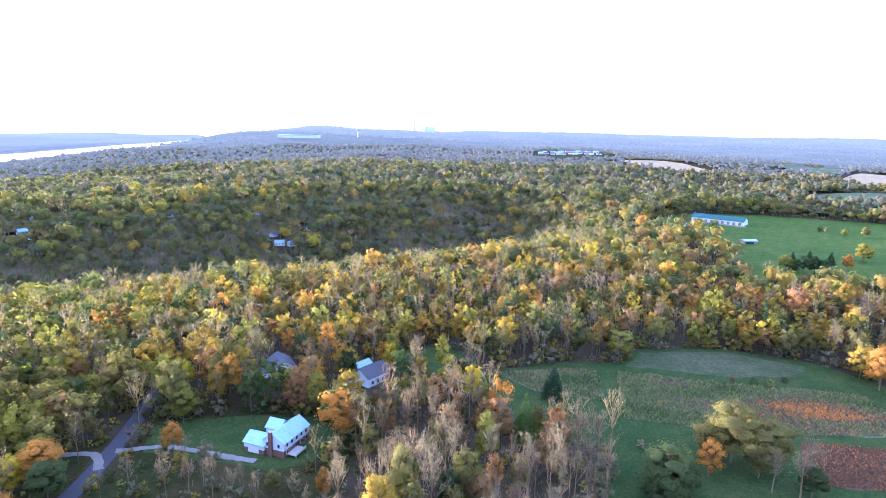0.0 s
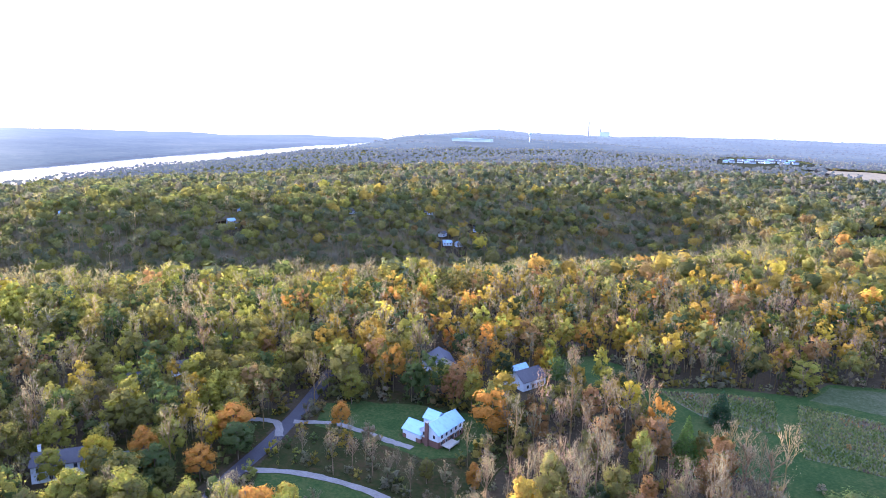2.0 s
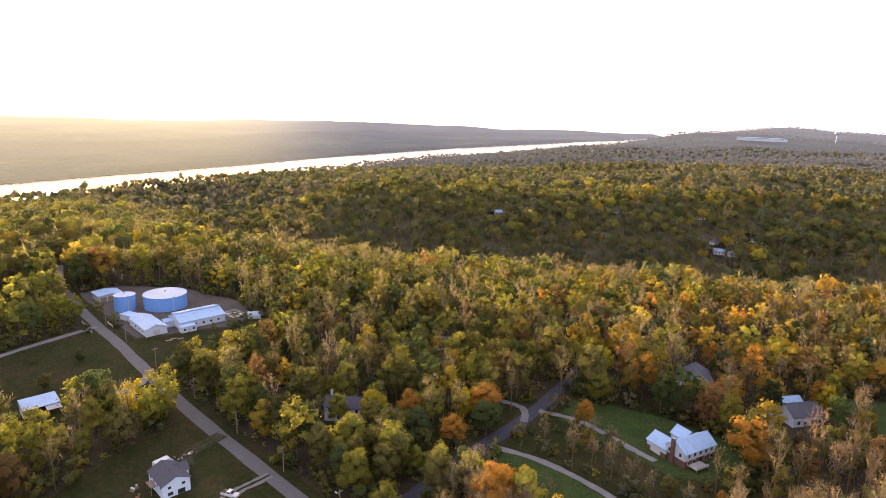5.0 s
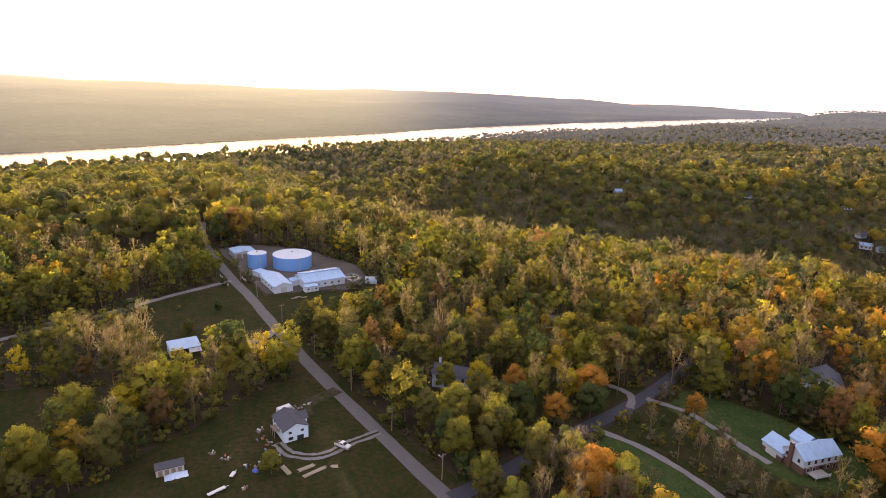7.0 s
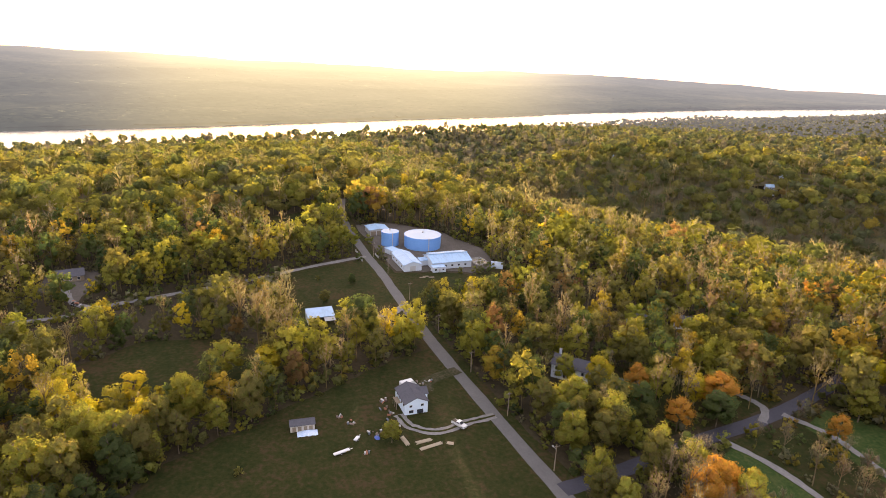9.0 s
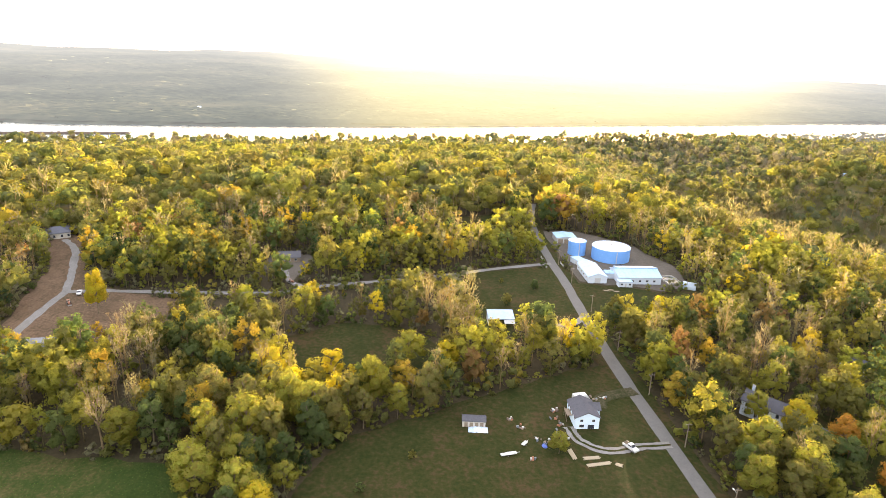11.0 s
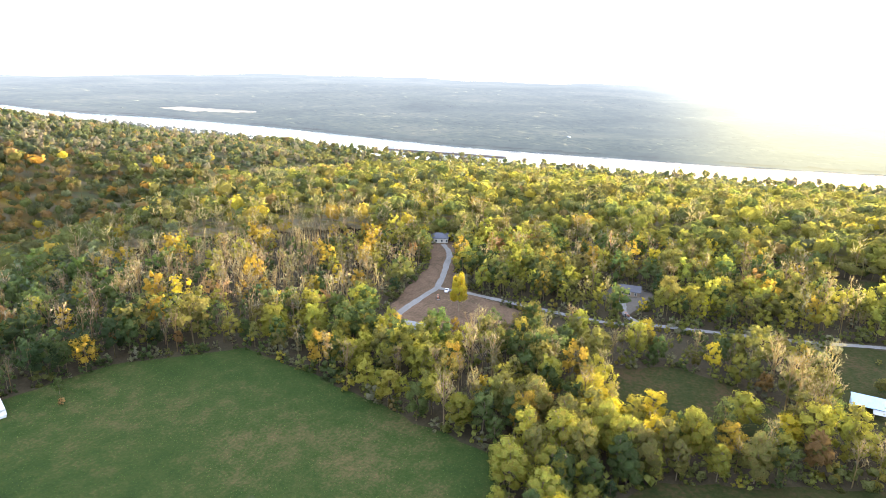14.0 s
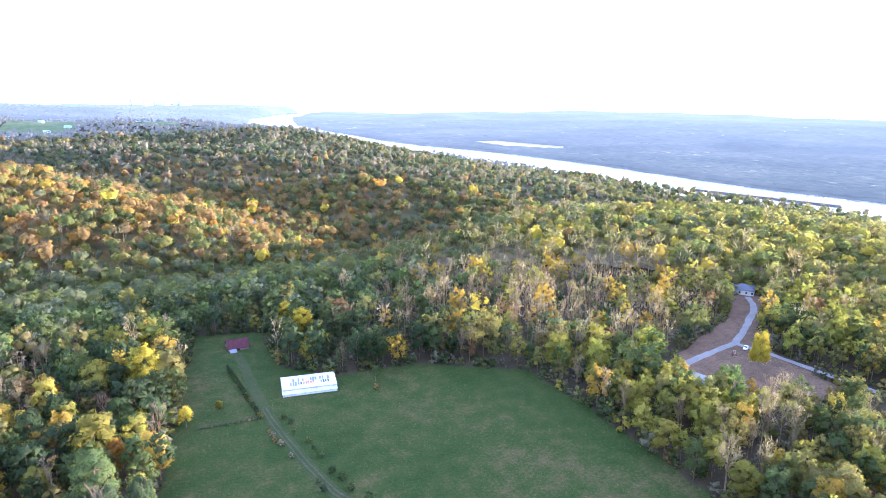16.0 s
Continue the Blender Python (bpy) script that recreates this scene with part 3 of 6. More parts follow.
band("road_verge", ROADS["main_road"][2], 13.0, M["yard_grass"], 0.12, "mown grass verge beside a country road", "verge", 0.5)
for k, (name, (width, mat, line)) in enumerate(ROADS.items()):
    band(name, line, width, M[mat], 0.15 + 0.01 * k, ROAD_LABELS[mat], "road", 0.12 if mat != "gravel" else 0.2)


for off in (-0.85, 0.85):
    rut = [(x + off, y) for x, y in ((-53, -154), (-48.6, -165), (-47.1, -182), (-46.6, -200), (-46.6, -218), (-47.2, -232))]
    band("wheel_rut", rut, 0.55, M["rut"], 0.34, "pale worn wheel rut in a grass lane", "rut", 0.08)


# ---------------------------------------------------------------- trees
PALETTE = {  # leaf and twig colours; pale and silver carry haze in the leaf colour
    "green": (0.080, 0.102, 0.042), "dark": (0.050, 0.068, 0.036), "olive": (0.152, 0.138, 0.050), "lime": (0.218, 0.205, 0.046),
    "yellow": (0.40, 0.315, 0.038), "orange": (0.35, 0.180, 0.042), "russet": (0.225, 0.135, 0.064), "bare": (0.196, 0.162, 0.134), "pink": (0.228, 0.162, 0.138),
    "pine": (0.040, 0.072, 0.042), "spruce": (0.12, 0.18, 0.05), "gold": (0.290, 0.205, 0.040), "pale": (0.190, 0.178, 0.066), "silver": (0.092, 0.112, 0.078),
}
KINDS = list(PALETTE)
BARE = {"bare", "pink"}


def spread_tris(rng, c, nrm, size):
    """Triangles of about the given size at centres c, turned round normals nrm."""
    n = len(c)
    a = np.cross(nrm, rng.normal(size=(n, 3)))
    a /= np.linalg.norm(a, axis=1, keepdims=True) + 1e-9
    b = np.cross(nrm, a)
    s = size * rng.uniform(0.65, 1.35, (n, 1))
    return np.stack([c + a * s, c - a * s * 0.6 + b * s * 0.85, c - a * s * 0.5 - b * s * 0.9], 1)


def solid(rng, c, r, fine):
    """A lumpy closed clump of foliage: 20 faces, or 8 where not fine."""
    g = (1 + 5 ** 0.5) / 2
    if fine:
        v = np.array([(-1, g, 0), (1, g, 0), (-1, -g, 0), (1, -g, 0), (0, -1, g), (0, 1, g), (0, -1, -g), (0, 1, -g), (g, 0, -1), (g, 0, 1), (-g, 0, -1), (-g, 0, 1)], float) / math.hypot(1, g)
        f = np.array([int(k, 12) for k in "0b5 051 017 07a 0ab 159 5b4 ba2 a76 718 394 342 326 368 389 495 24b 62a 867 981".replace(" ", "")]).reshape(-1, 3)
    else:
        v = np.array([(1, 0, 0), (-1, 0, 0), (0, 1, 0), (0, -1, 0), (0, 0, 1), (0, 0, -1)], float)
        f = np.array([(0, 2, 4), (2, 1, 4), (1, 3, 4), (3, 0, 4), (2, 0, 5), (1, 2, 5), (3, 1, 5), (0, 3, 5)])
    v = v @ np.linalg.qr(rng.normal(size=(3, 3)))[0] * r * rng.uniform(0.75, 1.2, (len(v), 1)) * (1, 1, 0.9) + c
    return v[f]


def crown_shape(rng, n, size, tall=0.42, wide=0.30, lobes=8, core=0.0, fine=True):
    """A crown of leaf sprays on many rounded lobes, for a tree 1 high."""
    az = rng.uniform(0, 2 * np.pi) + np.arange(lobes) * 2.4
    h = np.linspace(0.08, 0.97, lobes) + rng.normal(0, 0.03, lobes)
    out = wide * 0.74 * np.sqrt(np.clip(1 - (2 * h - 0.74) ** 2 / 1.6, 0.02, 1)) * rng.uniform(0.75, 1.15, lobes)
    base = 1 - 2 * tall
    cen = np.stack([np.cos(az) * out, np.sin(az) * out, base + h * 2 * tall * 0.86], -1)
    rad = wide * rng.uniform(0.36, 0.60, lobes) * (1.12 - 0.3 * h)
    away = np.stack([np.cos(az), np.sin(az), h * 1.5 - 0.25], -1)
    k = rng.choice(lobes, n, p=rad ** 2 / (rad ** 2).sum())
    d = rng.normal(size=(n, 3)) + 0.75 * away[k] + (0, 0, 0.25)
    d /= np.linalg.norm(d, axis=1, keepdims=True)
    c = cen[k] + d * (rad[k] * rng.uniform(0.72, 1.1, n))[:, None]
    nrm = d + rng.normal(0, 0.38, (n, 3))
    nrm /= np.linalg.norm(nrm, axis=1, keepdims=True)
    c[:, 2] = np.minimum(c[:, 2], 0.99)
    leaves = spread_tris(rng, c, nrm, size)
    if core:
        leaves = np.concatenate([leaves] + [solid(rng, cen[i], rad[i] * core, fine) for i in range(lobes)])
    return leaves


def dome_shape(rng, n, size, tall, wide, fine=True):
    """A far crown: one lumpy dome with leaf sprays standing out of it, for a tree 1 high."""
    mid = np.array([0, 0, 1 - tall * 0.98])
    box3 = np.array([wide, wide, tall])
    lump = rng.normal(size=(5, 3))
    lump[:, 2] = np.abs(lump[:, 2])
    lump /= np.linalg.norm(lump, axis=1, keepdims=True)
    d = rng.normal(size=(n, 3))
    d[:, 2] = np.abs(d[:, 2]) * 0.9 - 0.25
    d /= np.linalg.norm(d, axis=1, keepdims=True)
    swell = 0.80 + 0.26 * np.clip((d @ lump.T).max(axis=1) * 2.6 - 1.6, 0, 1)
    c = mid + d * box3 * (swell * rng.uniform(0.92, 1.06, n))[:, None]
    nrm = d / box3 * wide + rng.normal(0, 0.3, (n, 3))
    nrm /= np.linalg.norm(nrm, axis=1, keepdims=True)
    body = (solid(rng, np.zeros(3), 0.84, fine)) * box3 + mid
    return np.concatenate([spread_tris(rng, c, nrm, size), body])


def bare_shape(rng, limb_count, fork_count, sprays, long, thin, sides=3):
    """Trunk, steep limbs, forks and a fan of fine upright twigs, for a tree 1 high. Returns twigs and wood."""
    lean = rng.normal(0, 0.02, 2)
    top = np.array([lean[0], lean[1], 0.74])
    wood = [stick((0, 0, -0.03), top * 0.45, 0.012, 0.0095, sides + 1), stick(top * 0.45, top, 0.0095, 0.005, sides), stick(top, top + np.array([*rng.normal(0, 0.03, 2), 0.2]), 0.005, 0.002, 3)]
    tips = [(top, top + np.array([0, 0, 0.2]))]
    for i in range(limb_count):
        h = 0.34 + 0.38 * (i + rng.uniform(0, 0.9)) / limb_count
        az = i * 2.4 + rng.uniform(-0.5, 0.5)
        o = rng.uniform(0.07, 0.16) * (1.25 - 0.8 * h)
        a = top * (h / 0.74)
        b = a + np.array([math.cos(az) * o, math.sin(az) * o, rng.uniform(0.16, 0.27)])
        wood.append(stick(a, b, 0.0065, 0.0028, sides))
        tips.append((a, b))
        for _ in range(fork_count):
            p = a + (b - a) * rng.uniform(0.35, 0.8)
            q = p + (b - a) * rng.uniform(0.3, 0.55) + rng.normal(0, 0.04, 3) * (1, 1, 0.4) + (0, 0, 0.05)
            wood.append(stick(p, q, 0.0035, 0.0014, 3))
            tips.append((p, q))
    k = rng.integers(0, len(tips), sprays)
    a, b = np.array([t[0] for t in tips])[k], np.array([t[1] for t in tips])[k]
    p = a + (b - a) * rng.uniform(0.35, 1.0, (sprays, 1))
    u = (b - a) / np.linalg.norm(b - a, axis=1, keepdims=True) * 0.6 + rng.normal(0, 0.42, (sprays, 3)) + (0, 0, 0.55)
    q = p + u / np.linalg.norm(u, axis=1, keepdims=True) * long * rng.uniform(0.6, 1.3, (sprays, 1))
    q[:, 2] = np.minimum(q[:, 2], 1.0)
    w = rng.normal(size=(sprays, 3))
    w = np.cross(u, w)
    w *= thin / np.linalg.norm(w, axis=1, keepdims=True)
    return np.stack([p + (q - p) * 0.25 - w, p + (q - p) * 0.45 + w, q], 1), np.concatenate(wood)


def stick(a, b, ra, rb, sides=3):
    """A tapered stick as triangles."""
    a, b = np.asarray(a, float), np.asarray(b, float)
    u = b - a
    u /= np.linalg.norm(u) + 1e-9
    s = np.cross(u, (0.31, 0.77, 0.55))
    s /= np.linalg.norm(s)
    t = np.cross(u, s)
    ang = np.arange(sides) * 2 * np.pi / sides
    ring = np.cos(ang)[:, None] * s + np.sin(ang)[:, None] * t
    p, q = a + ring * ra, b + ring * rb
    n = np.roll(np.arange(sides), -1)
    return np.concatenate([np.stack([p, p[n], q[n]], 1), np.stack([p, q[n], q], 1)])


def limbs(rng, count, sides=3, reach=0.24, twigs=0, twig_w=0.004):
    """Trunk, rising limbs, and fine twigs, for a tree 1 high."""
    lean = rng.normal(0, 0.02, 2)
    top = np.array([lean[0], lean[1], 0.78])
    out = [stick((0, 0, -0.03), top * 0.5, 0.013, 0.010, sides + 1), stick(top * 0.5, top, 0.010, 0.003, sides)]

    def brush(a, b):
        for _ in range(twigs):
            p = a + (b - a) * rng.uniform(0.35, 1.0)
            w = rng.normal(size=3)
            w *= twig_w / np.linalg.norm(w)
            for _ in range(2):
                q = p + rng.normal(0, 0.035, 3) + (0, 0, 0.055)
                out.append(np.stack([[p - w, p + w, q]]))

    for i in range(count):
        h = 0.28 + 0.44 * (i + rng.uniform(0, 0.9)) / count
        az = i * 2.4 + rng.uniform(-0.4, 0.4)
        o = reach * rng.uniform(0.6, 1.05) * (1.1 - 0.75 * h)
        a = top * (h / 0.78)
        b = a + np.array([math.cos(az) * o, math.sin(az) * o, rng.uniform(0.14, 0.24)])
        out.append(stick(a, b, 0.007, 0.0025, sides))
        brush(a, b)
    return np.concatenate(out)


def pine_shape(rng, n, size):
    h = 1 - np.sqrt(rng.uniform(0, 1, n))
    az = rng.uniform(0, 2 * np.pi, n)
    r = 0.22 * (1 - h) * rng.uniform(0.55, 1.1, n)
    c = np.stack([np.cos(az) * r, np.sin(az) * r, 0.06 + 0.94 * h], -1)
    nrm = np.stack([np.cos(az) * 0.6, np.sin(az) * 0.6, np.full(n, 0.8)], -1) + rng.normal(0, 0.3, (n, 3))
    nrm /= np.linalg.norm(nrm, axis=1, keepdims=True)
    return spread_tris(rng, c, nrm, size)


def tree_template(kind, lod, seed):
    """Leaf triangles and wood triangles of a tree 1 high; lod 0 is the nearest."""
    rng = np.random.default_rng(seed * 31 + lod)
    n = (1300, 400, 86, 24, 5, 3)[lod]
    size = (0.0145, 0.023, 0.040, 0.080, 0.13, 0.14)[lod]
    if kind in ("pine", "spruce"):
        return pine_shape(rng, int(n * 1.6), size * 1.3), stick((0, 0, -0.03), (0, 0, 0.9), 0.012, 0.003)
    if kind in BARE:
        if lod == 3:
            twigs, wood = bare_shape(rng, 2, 0, 24, 0.25, 0.013)
            return twigs, np.concatenate([stick((0, 0, -0.03), (0, 0, 0.7), 0.013, 0.006), wood[-12:]])
        if lod < 3:
            twigs, wood = bare_shape(rng, (8, 7, 5)[lod], (3, 2, 1)[lod], (460, 190, 66)[lod], (0.095, 0.11, 0.14)[lod], (0.0022, 0.0036, 0.006)[lod])
            few = crown_shape(rng, (110, 50, 16)[lod], (0.009, 0.013, 0.024)[lod], 0.33, 0.17, 8)
            return np.concatenate([twigs, few]), wood
        return dome_shape(rng, n, size * 0.8, 0.36, 0.2, False), np.zeros((0, 3, 3))
    tall, wide = rng.uniform(0.29, 0.38), rng.uniform(0.21, 0.285)
    none = np.zeros((0, 3, 3))
    if lod > 2:
        return dome_shape(rng, n, size, tall * 0.95, wide, lod < 5), (stick((0, 0, -0.03), (0, 0, 0.5), 0.016, 0.012) if lod == 3 else none)
    wood = (lambda: limbs(rng, 7, 3, 0.22, 3, 0.005), lambda: limbs(rng, 4, 3, 0.2), lambda: limbs(rng, 2, 3, 0.2))[lod]()
    full = seed % 10 % 4          # two full shapes, one open, one thin
    if full == 3:
        wide, n = wide * 0.82, int(n * 0.8)
    return crown_shape(rng, n, size, tall, wide, (19, 14, 10)[lod], 0.9 if full < 2 else 0.72, lod == 0), wood


BARK = np.array([0.165, 0.130, 0.090])
TEMPLATES = {}
VARIANTS = 4


def template(kind, lod, v):
    key = (kind if kind in ("pine", "bare", "pink", "spruce") else "leafy", lod, v)
    if key not in TEMPLATES:
        leaf, wood = tree_template(kind, lod, v + 1 + 10 * (key[0] != "leafy"))
        TEMPLATES[key] = facing(leaf), wood
    return TEMPLATES[key]


def woods(name, trees, lod, label, mats, vary=1.0, common=PALETTE["olive"]):
    """Many trees as one piece of woodland. trees: x, y, z, height, kind, width factor."""
    rng = np.random.default_rng(lod + 5)
    tris, cols, norms = [], [], []
    x, y, z, height, kind, fat = trees
    var = rng.integers(0, VARIANTS, len(x))
    for ki, kname in enumerate(KINDS):
        for v in range(VARIANTS):
            pick = np.nonzero((kind == ki) & (var == v))[0]
            if not len(pick):
                continue
            leaf, wood = template(kname, lod, v)
            both = np.concatenate([leaf, wood]).reshape(-1, 3)
            a = rng.uniform(0, 2 * np.pi, len(pick))
            c, s = np.cos(a)[:, None], np.sin(a)[:, None]
            H, F = height[pick][:, None], (height[pick] * fat[pick])[:, None]
            px = (both[None, :, 0] * c - both[None, :, 1] * s) * F + x[pick][:, None]
            py = (both[None, :, 0] * s + both[None, :, 1] * c) * F + y[pick][:, None]
            pz = both[None, :, 2] * H + z[pick][:, None]
            tris.append(np.stack([px, py, pz], -1).reshape(-1, 3, 3).astype(np.float32))
            bend = np.concatenate([rounded(leaf), rounded(wood, share=0.0)]).reshape(-1, 3)
            norms.append(np.stack([bend[None, :, 0] * c - bend[None, :, 1] * s, bend[None, :, 0] * s + bend[None, :, 1] * c, np.broadcast_to(bend[None, :, 2], px.shape)], -1).reshape(-1, 3).astype(np.float32))
            n, nl, nw = len(pick), len(leaf), len(wood)
            tone = (1 + vary * (rng.normal(0, 0.13, (n, 1, 1)).clip(-0.3, 0.35))) * rng.normal(1, 0.035 * vary, (n, 1, 3))
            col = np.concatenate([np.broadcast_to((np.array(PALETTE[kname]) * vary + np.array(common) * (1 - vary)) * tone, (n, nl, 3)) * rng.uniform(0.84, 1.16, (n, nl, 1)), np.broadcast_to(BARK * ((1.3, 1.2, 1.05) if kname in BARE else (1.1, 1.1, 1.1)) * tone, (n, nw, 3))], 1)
            cols.append(col.reshape(-1, 3).clip(0.005, 0.8).astype(np.float32))
    ob = new(name, soup(name, np.concatenate(tris), mats, np.concatenate(cols), np.concatenate(norms)))
    return tagged(ob, label, "woods", kind="stuff")


def open_land(x, y, margin=0.0):
    """True where no wood stands."""
    free = np.zeros(np.shape(x), bool)
    for mat, poly in PLOTS.values():
        free |= inside(x, y, poly)
    for width, mat, line in ROADS.values():
        free |= seg_dist(x, y, line) < width / 2 + (4.0 if mat == "old_asphalt" else 2.2) + margin
    free |= seg_dist(x, y, RIVER) < 146
    return free


def near_open(x, y, reach):
    """True in woods within reach of open land."""
    hit = np.zeros(np.shape(x), bool)
    for a in range(0, 360, 45):
        hit |= open_land(x + reach * math.cos(radians(a)), y + reach * math.sin(radians(a)))
    return hit


def kinds_at(rng, x, y):
    """The mix of tree kinds by neighbourhood; paler and cooler kinds put haze into its colours."""
    r, az = np.hypot(x, y), np.degrees(np.arctan2(-x, y)) % 360
    az = np.where(az > 270, az - 360, az)
    w = {k: np.zeros(len(x)) for k in KINDS}

    def add(mask, **mix):
        for k, v in mix.items():
            w[k] += np.asarray(mask, float) * v

    east = step(50, 18, az)
    south = step(122, 146, az)
    west = (1 - east) * (1 - south)
    dell = step(140, 158, az) * step(300, 360, r) * step(640, 520, r)
    orange = np.exp(-(((az - 172) / 16) ** 2)) * step(560, 680, r) * step(1100, 900, r)
    far = step(420, 750, r)
    add(east * (1 - far), olive=0.26, green=0.08, lime=0.12, gold=0.36, bare=0.55, russet=0.10, pink=0.10, yellow=0.03, orange=0.06, dark=0.05, pine=0.008)
    add(east * step(190, 165, r), bare=1.6, pink=0.4, orange=0.1, gold=0.15, olive=0.2)
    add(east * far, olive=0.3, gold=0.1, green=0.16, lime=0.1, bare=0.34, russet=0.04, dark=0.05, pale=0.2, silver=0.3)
    add(west * (1 - far), olive=0.42, lime=0.42, green=0.2, gold=0.06, yellow=0.03, bare=0.42, russet=0.02, dark=0.03)
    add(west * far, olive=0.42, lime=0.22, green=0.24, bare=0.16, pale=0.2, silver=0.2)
    vale = np.exp(-(seg_dist(x, y, VALLEY_N) / 150) ** 2)
    add(vale, bare=1.3, silver=0.3, green=0.2)
    add(south * (1 - far) * (1 - dell), olive=0.25, green=0.22, lime=0.22, bare=0.5, yellow=0.06, russet=0.03, dark=0.1)
    # cool dark, green and silver kinds put blue haze into these slopes
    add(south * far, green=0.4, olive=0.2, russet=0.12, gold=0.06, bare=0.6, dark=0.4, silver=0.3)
    # darker kinds put this wood's shade into its leaf colours
    add(step(146, 160, az) * step(340, 280, r), green=0.9, dark=1.8, gold=0.2, yellow=0.06)
    add(step(122, 130, az) * step(160, 150, az) * step(285, 310, r) * step(520, 460, r), bare=3.6, pink=0.3, gold=0.3)
    add(dell, green=1.1, dark=0.3, olive=0.2, silver=0.9)
    add(orange, russet=2.0, orange=0.5, olive=0.6, yellow=0.2)
    grove = bumpy(x, y, 38.0)
    w["bare"] *= np.clip(1 + 1.2 * grove, 0.15, 3)
    w["lime"] *= np.clip(1 - 0.9 * grove, 0.2, 3)
    w["yellow"] *= np.clip(1 - 0.8 * bumpy(x + 90, y, 60.0), 0.2, 3)
    p = np.stack([w[k] for k in KINDS], -1)
    p = np.cumsum(p / p.sum(-1, keepdims=True), -1)
    return (rng.uniform(0, 1, (len(x), 1)) > p).sum(-1)


def scatter(seed, r0, r1, gap, az0=-42.0, az1=196.0):
    """Jittered places of trees in a ring about the plan's middle."""
    rng = np.random.default_rng(seed)
    g = np.arange(-r1, r1, gap)
    x, y = [a.ravel() for a in np.meshgrid(g, g)]
    x, y = x + rng.uniform(-0.48, 0.48, len(x)) * gap, y + rng.uniform(-0.48, 0.48, len(x)) * gap
    r, az = np.hypot(x, y), np.degrees(np.arctan2(-x, y)) % 360
    az = np.where(az > 270, az - 360, az)
    ok = (r >= r0) & (r < r1) & (az > az0) & (az < az1)
    x, y = x[ok], y[ok]
    ok = ~open_land(x, y)
    x, y = x[ok], y[ok]
    if r1 > 430:
        ok = np.ones(len(x), bool)
        for fx, fy, _, fl_, _ in FAR:       # houses keep a gap towards the open side
            away = np.hypot(fx, fy)
            cx, cy = fx * (1 - 10 / away), fy * (1 - 10 / away)
            ok &= np.hypot(x - cx, y - cy) > fl_ - 3
        x, y = x[ok], y[ok]
    k = kinds_at(rng, x, y)
    h = rng.normal(16.0 if r1 < 500 else 15.0, 3.5, len(x)).clip(7, 25) * (1 + 0.12 * bumpy(x, y, 55.0))
    h = np.where(np.isin(k, [KINDS.index(q) for q in BARE]), h * 1.14, h)
    return rng, x, y, ground_z(x, y), h, k, rng.uniform(0.8, 1.15, len(x))


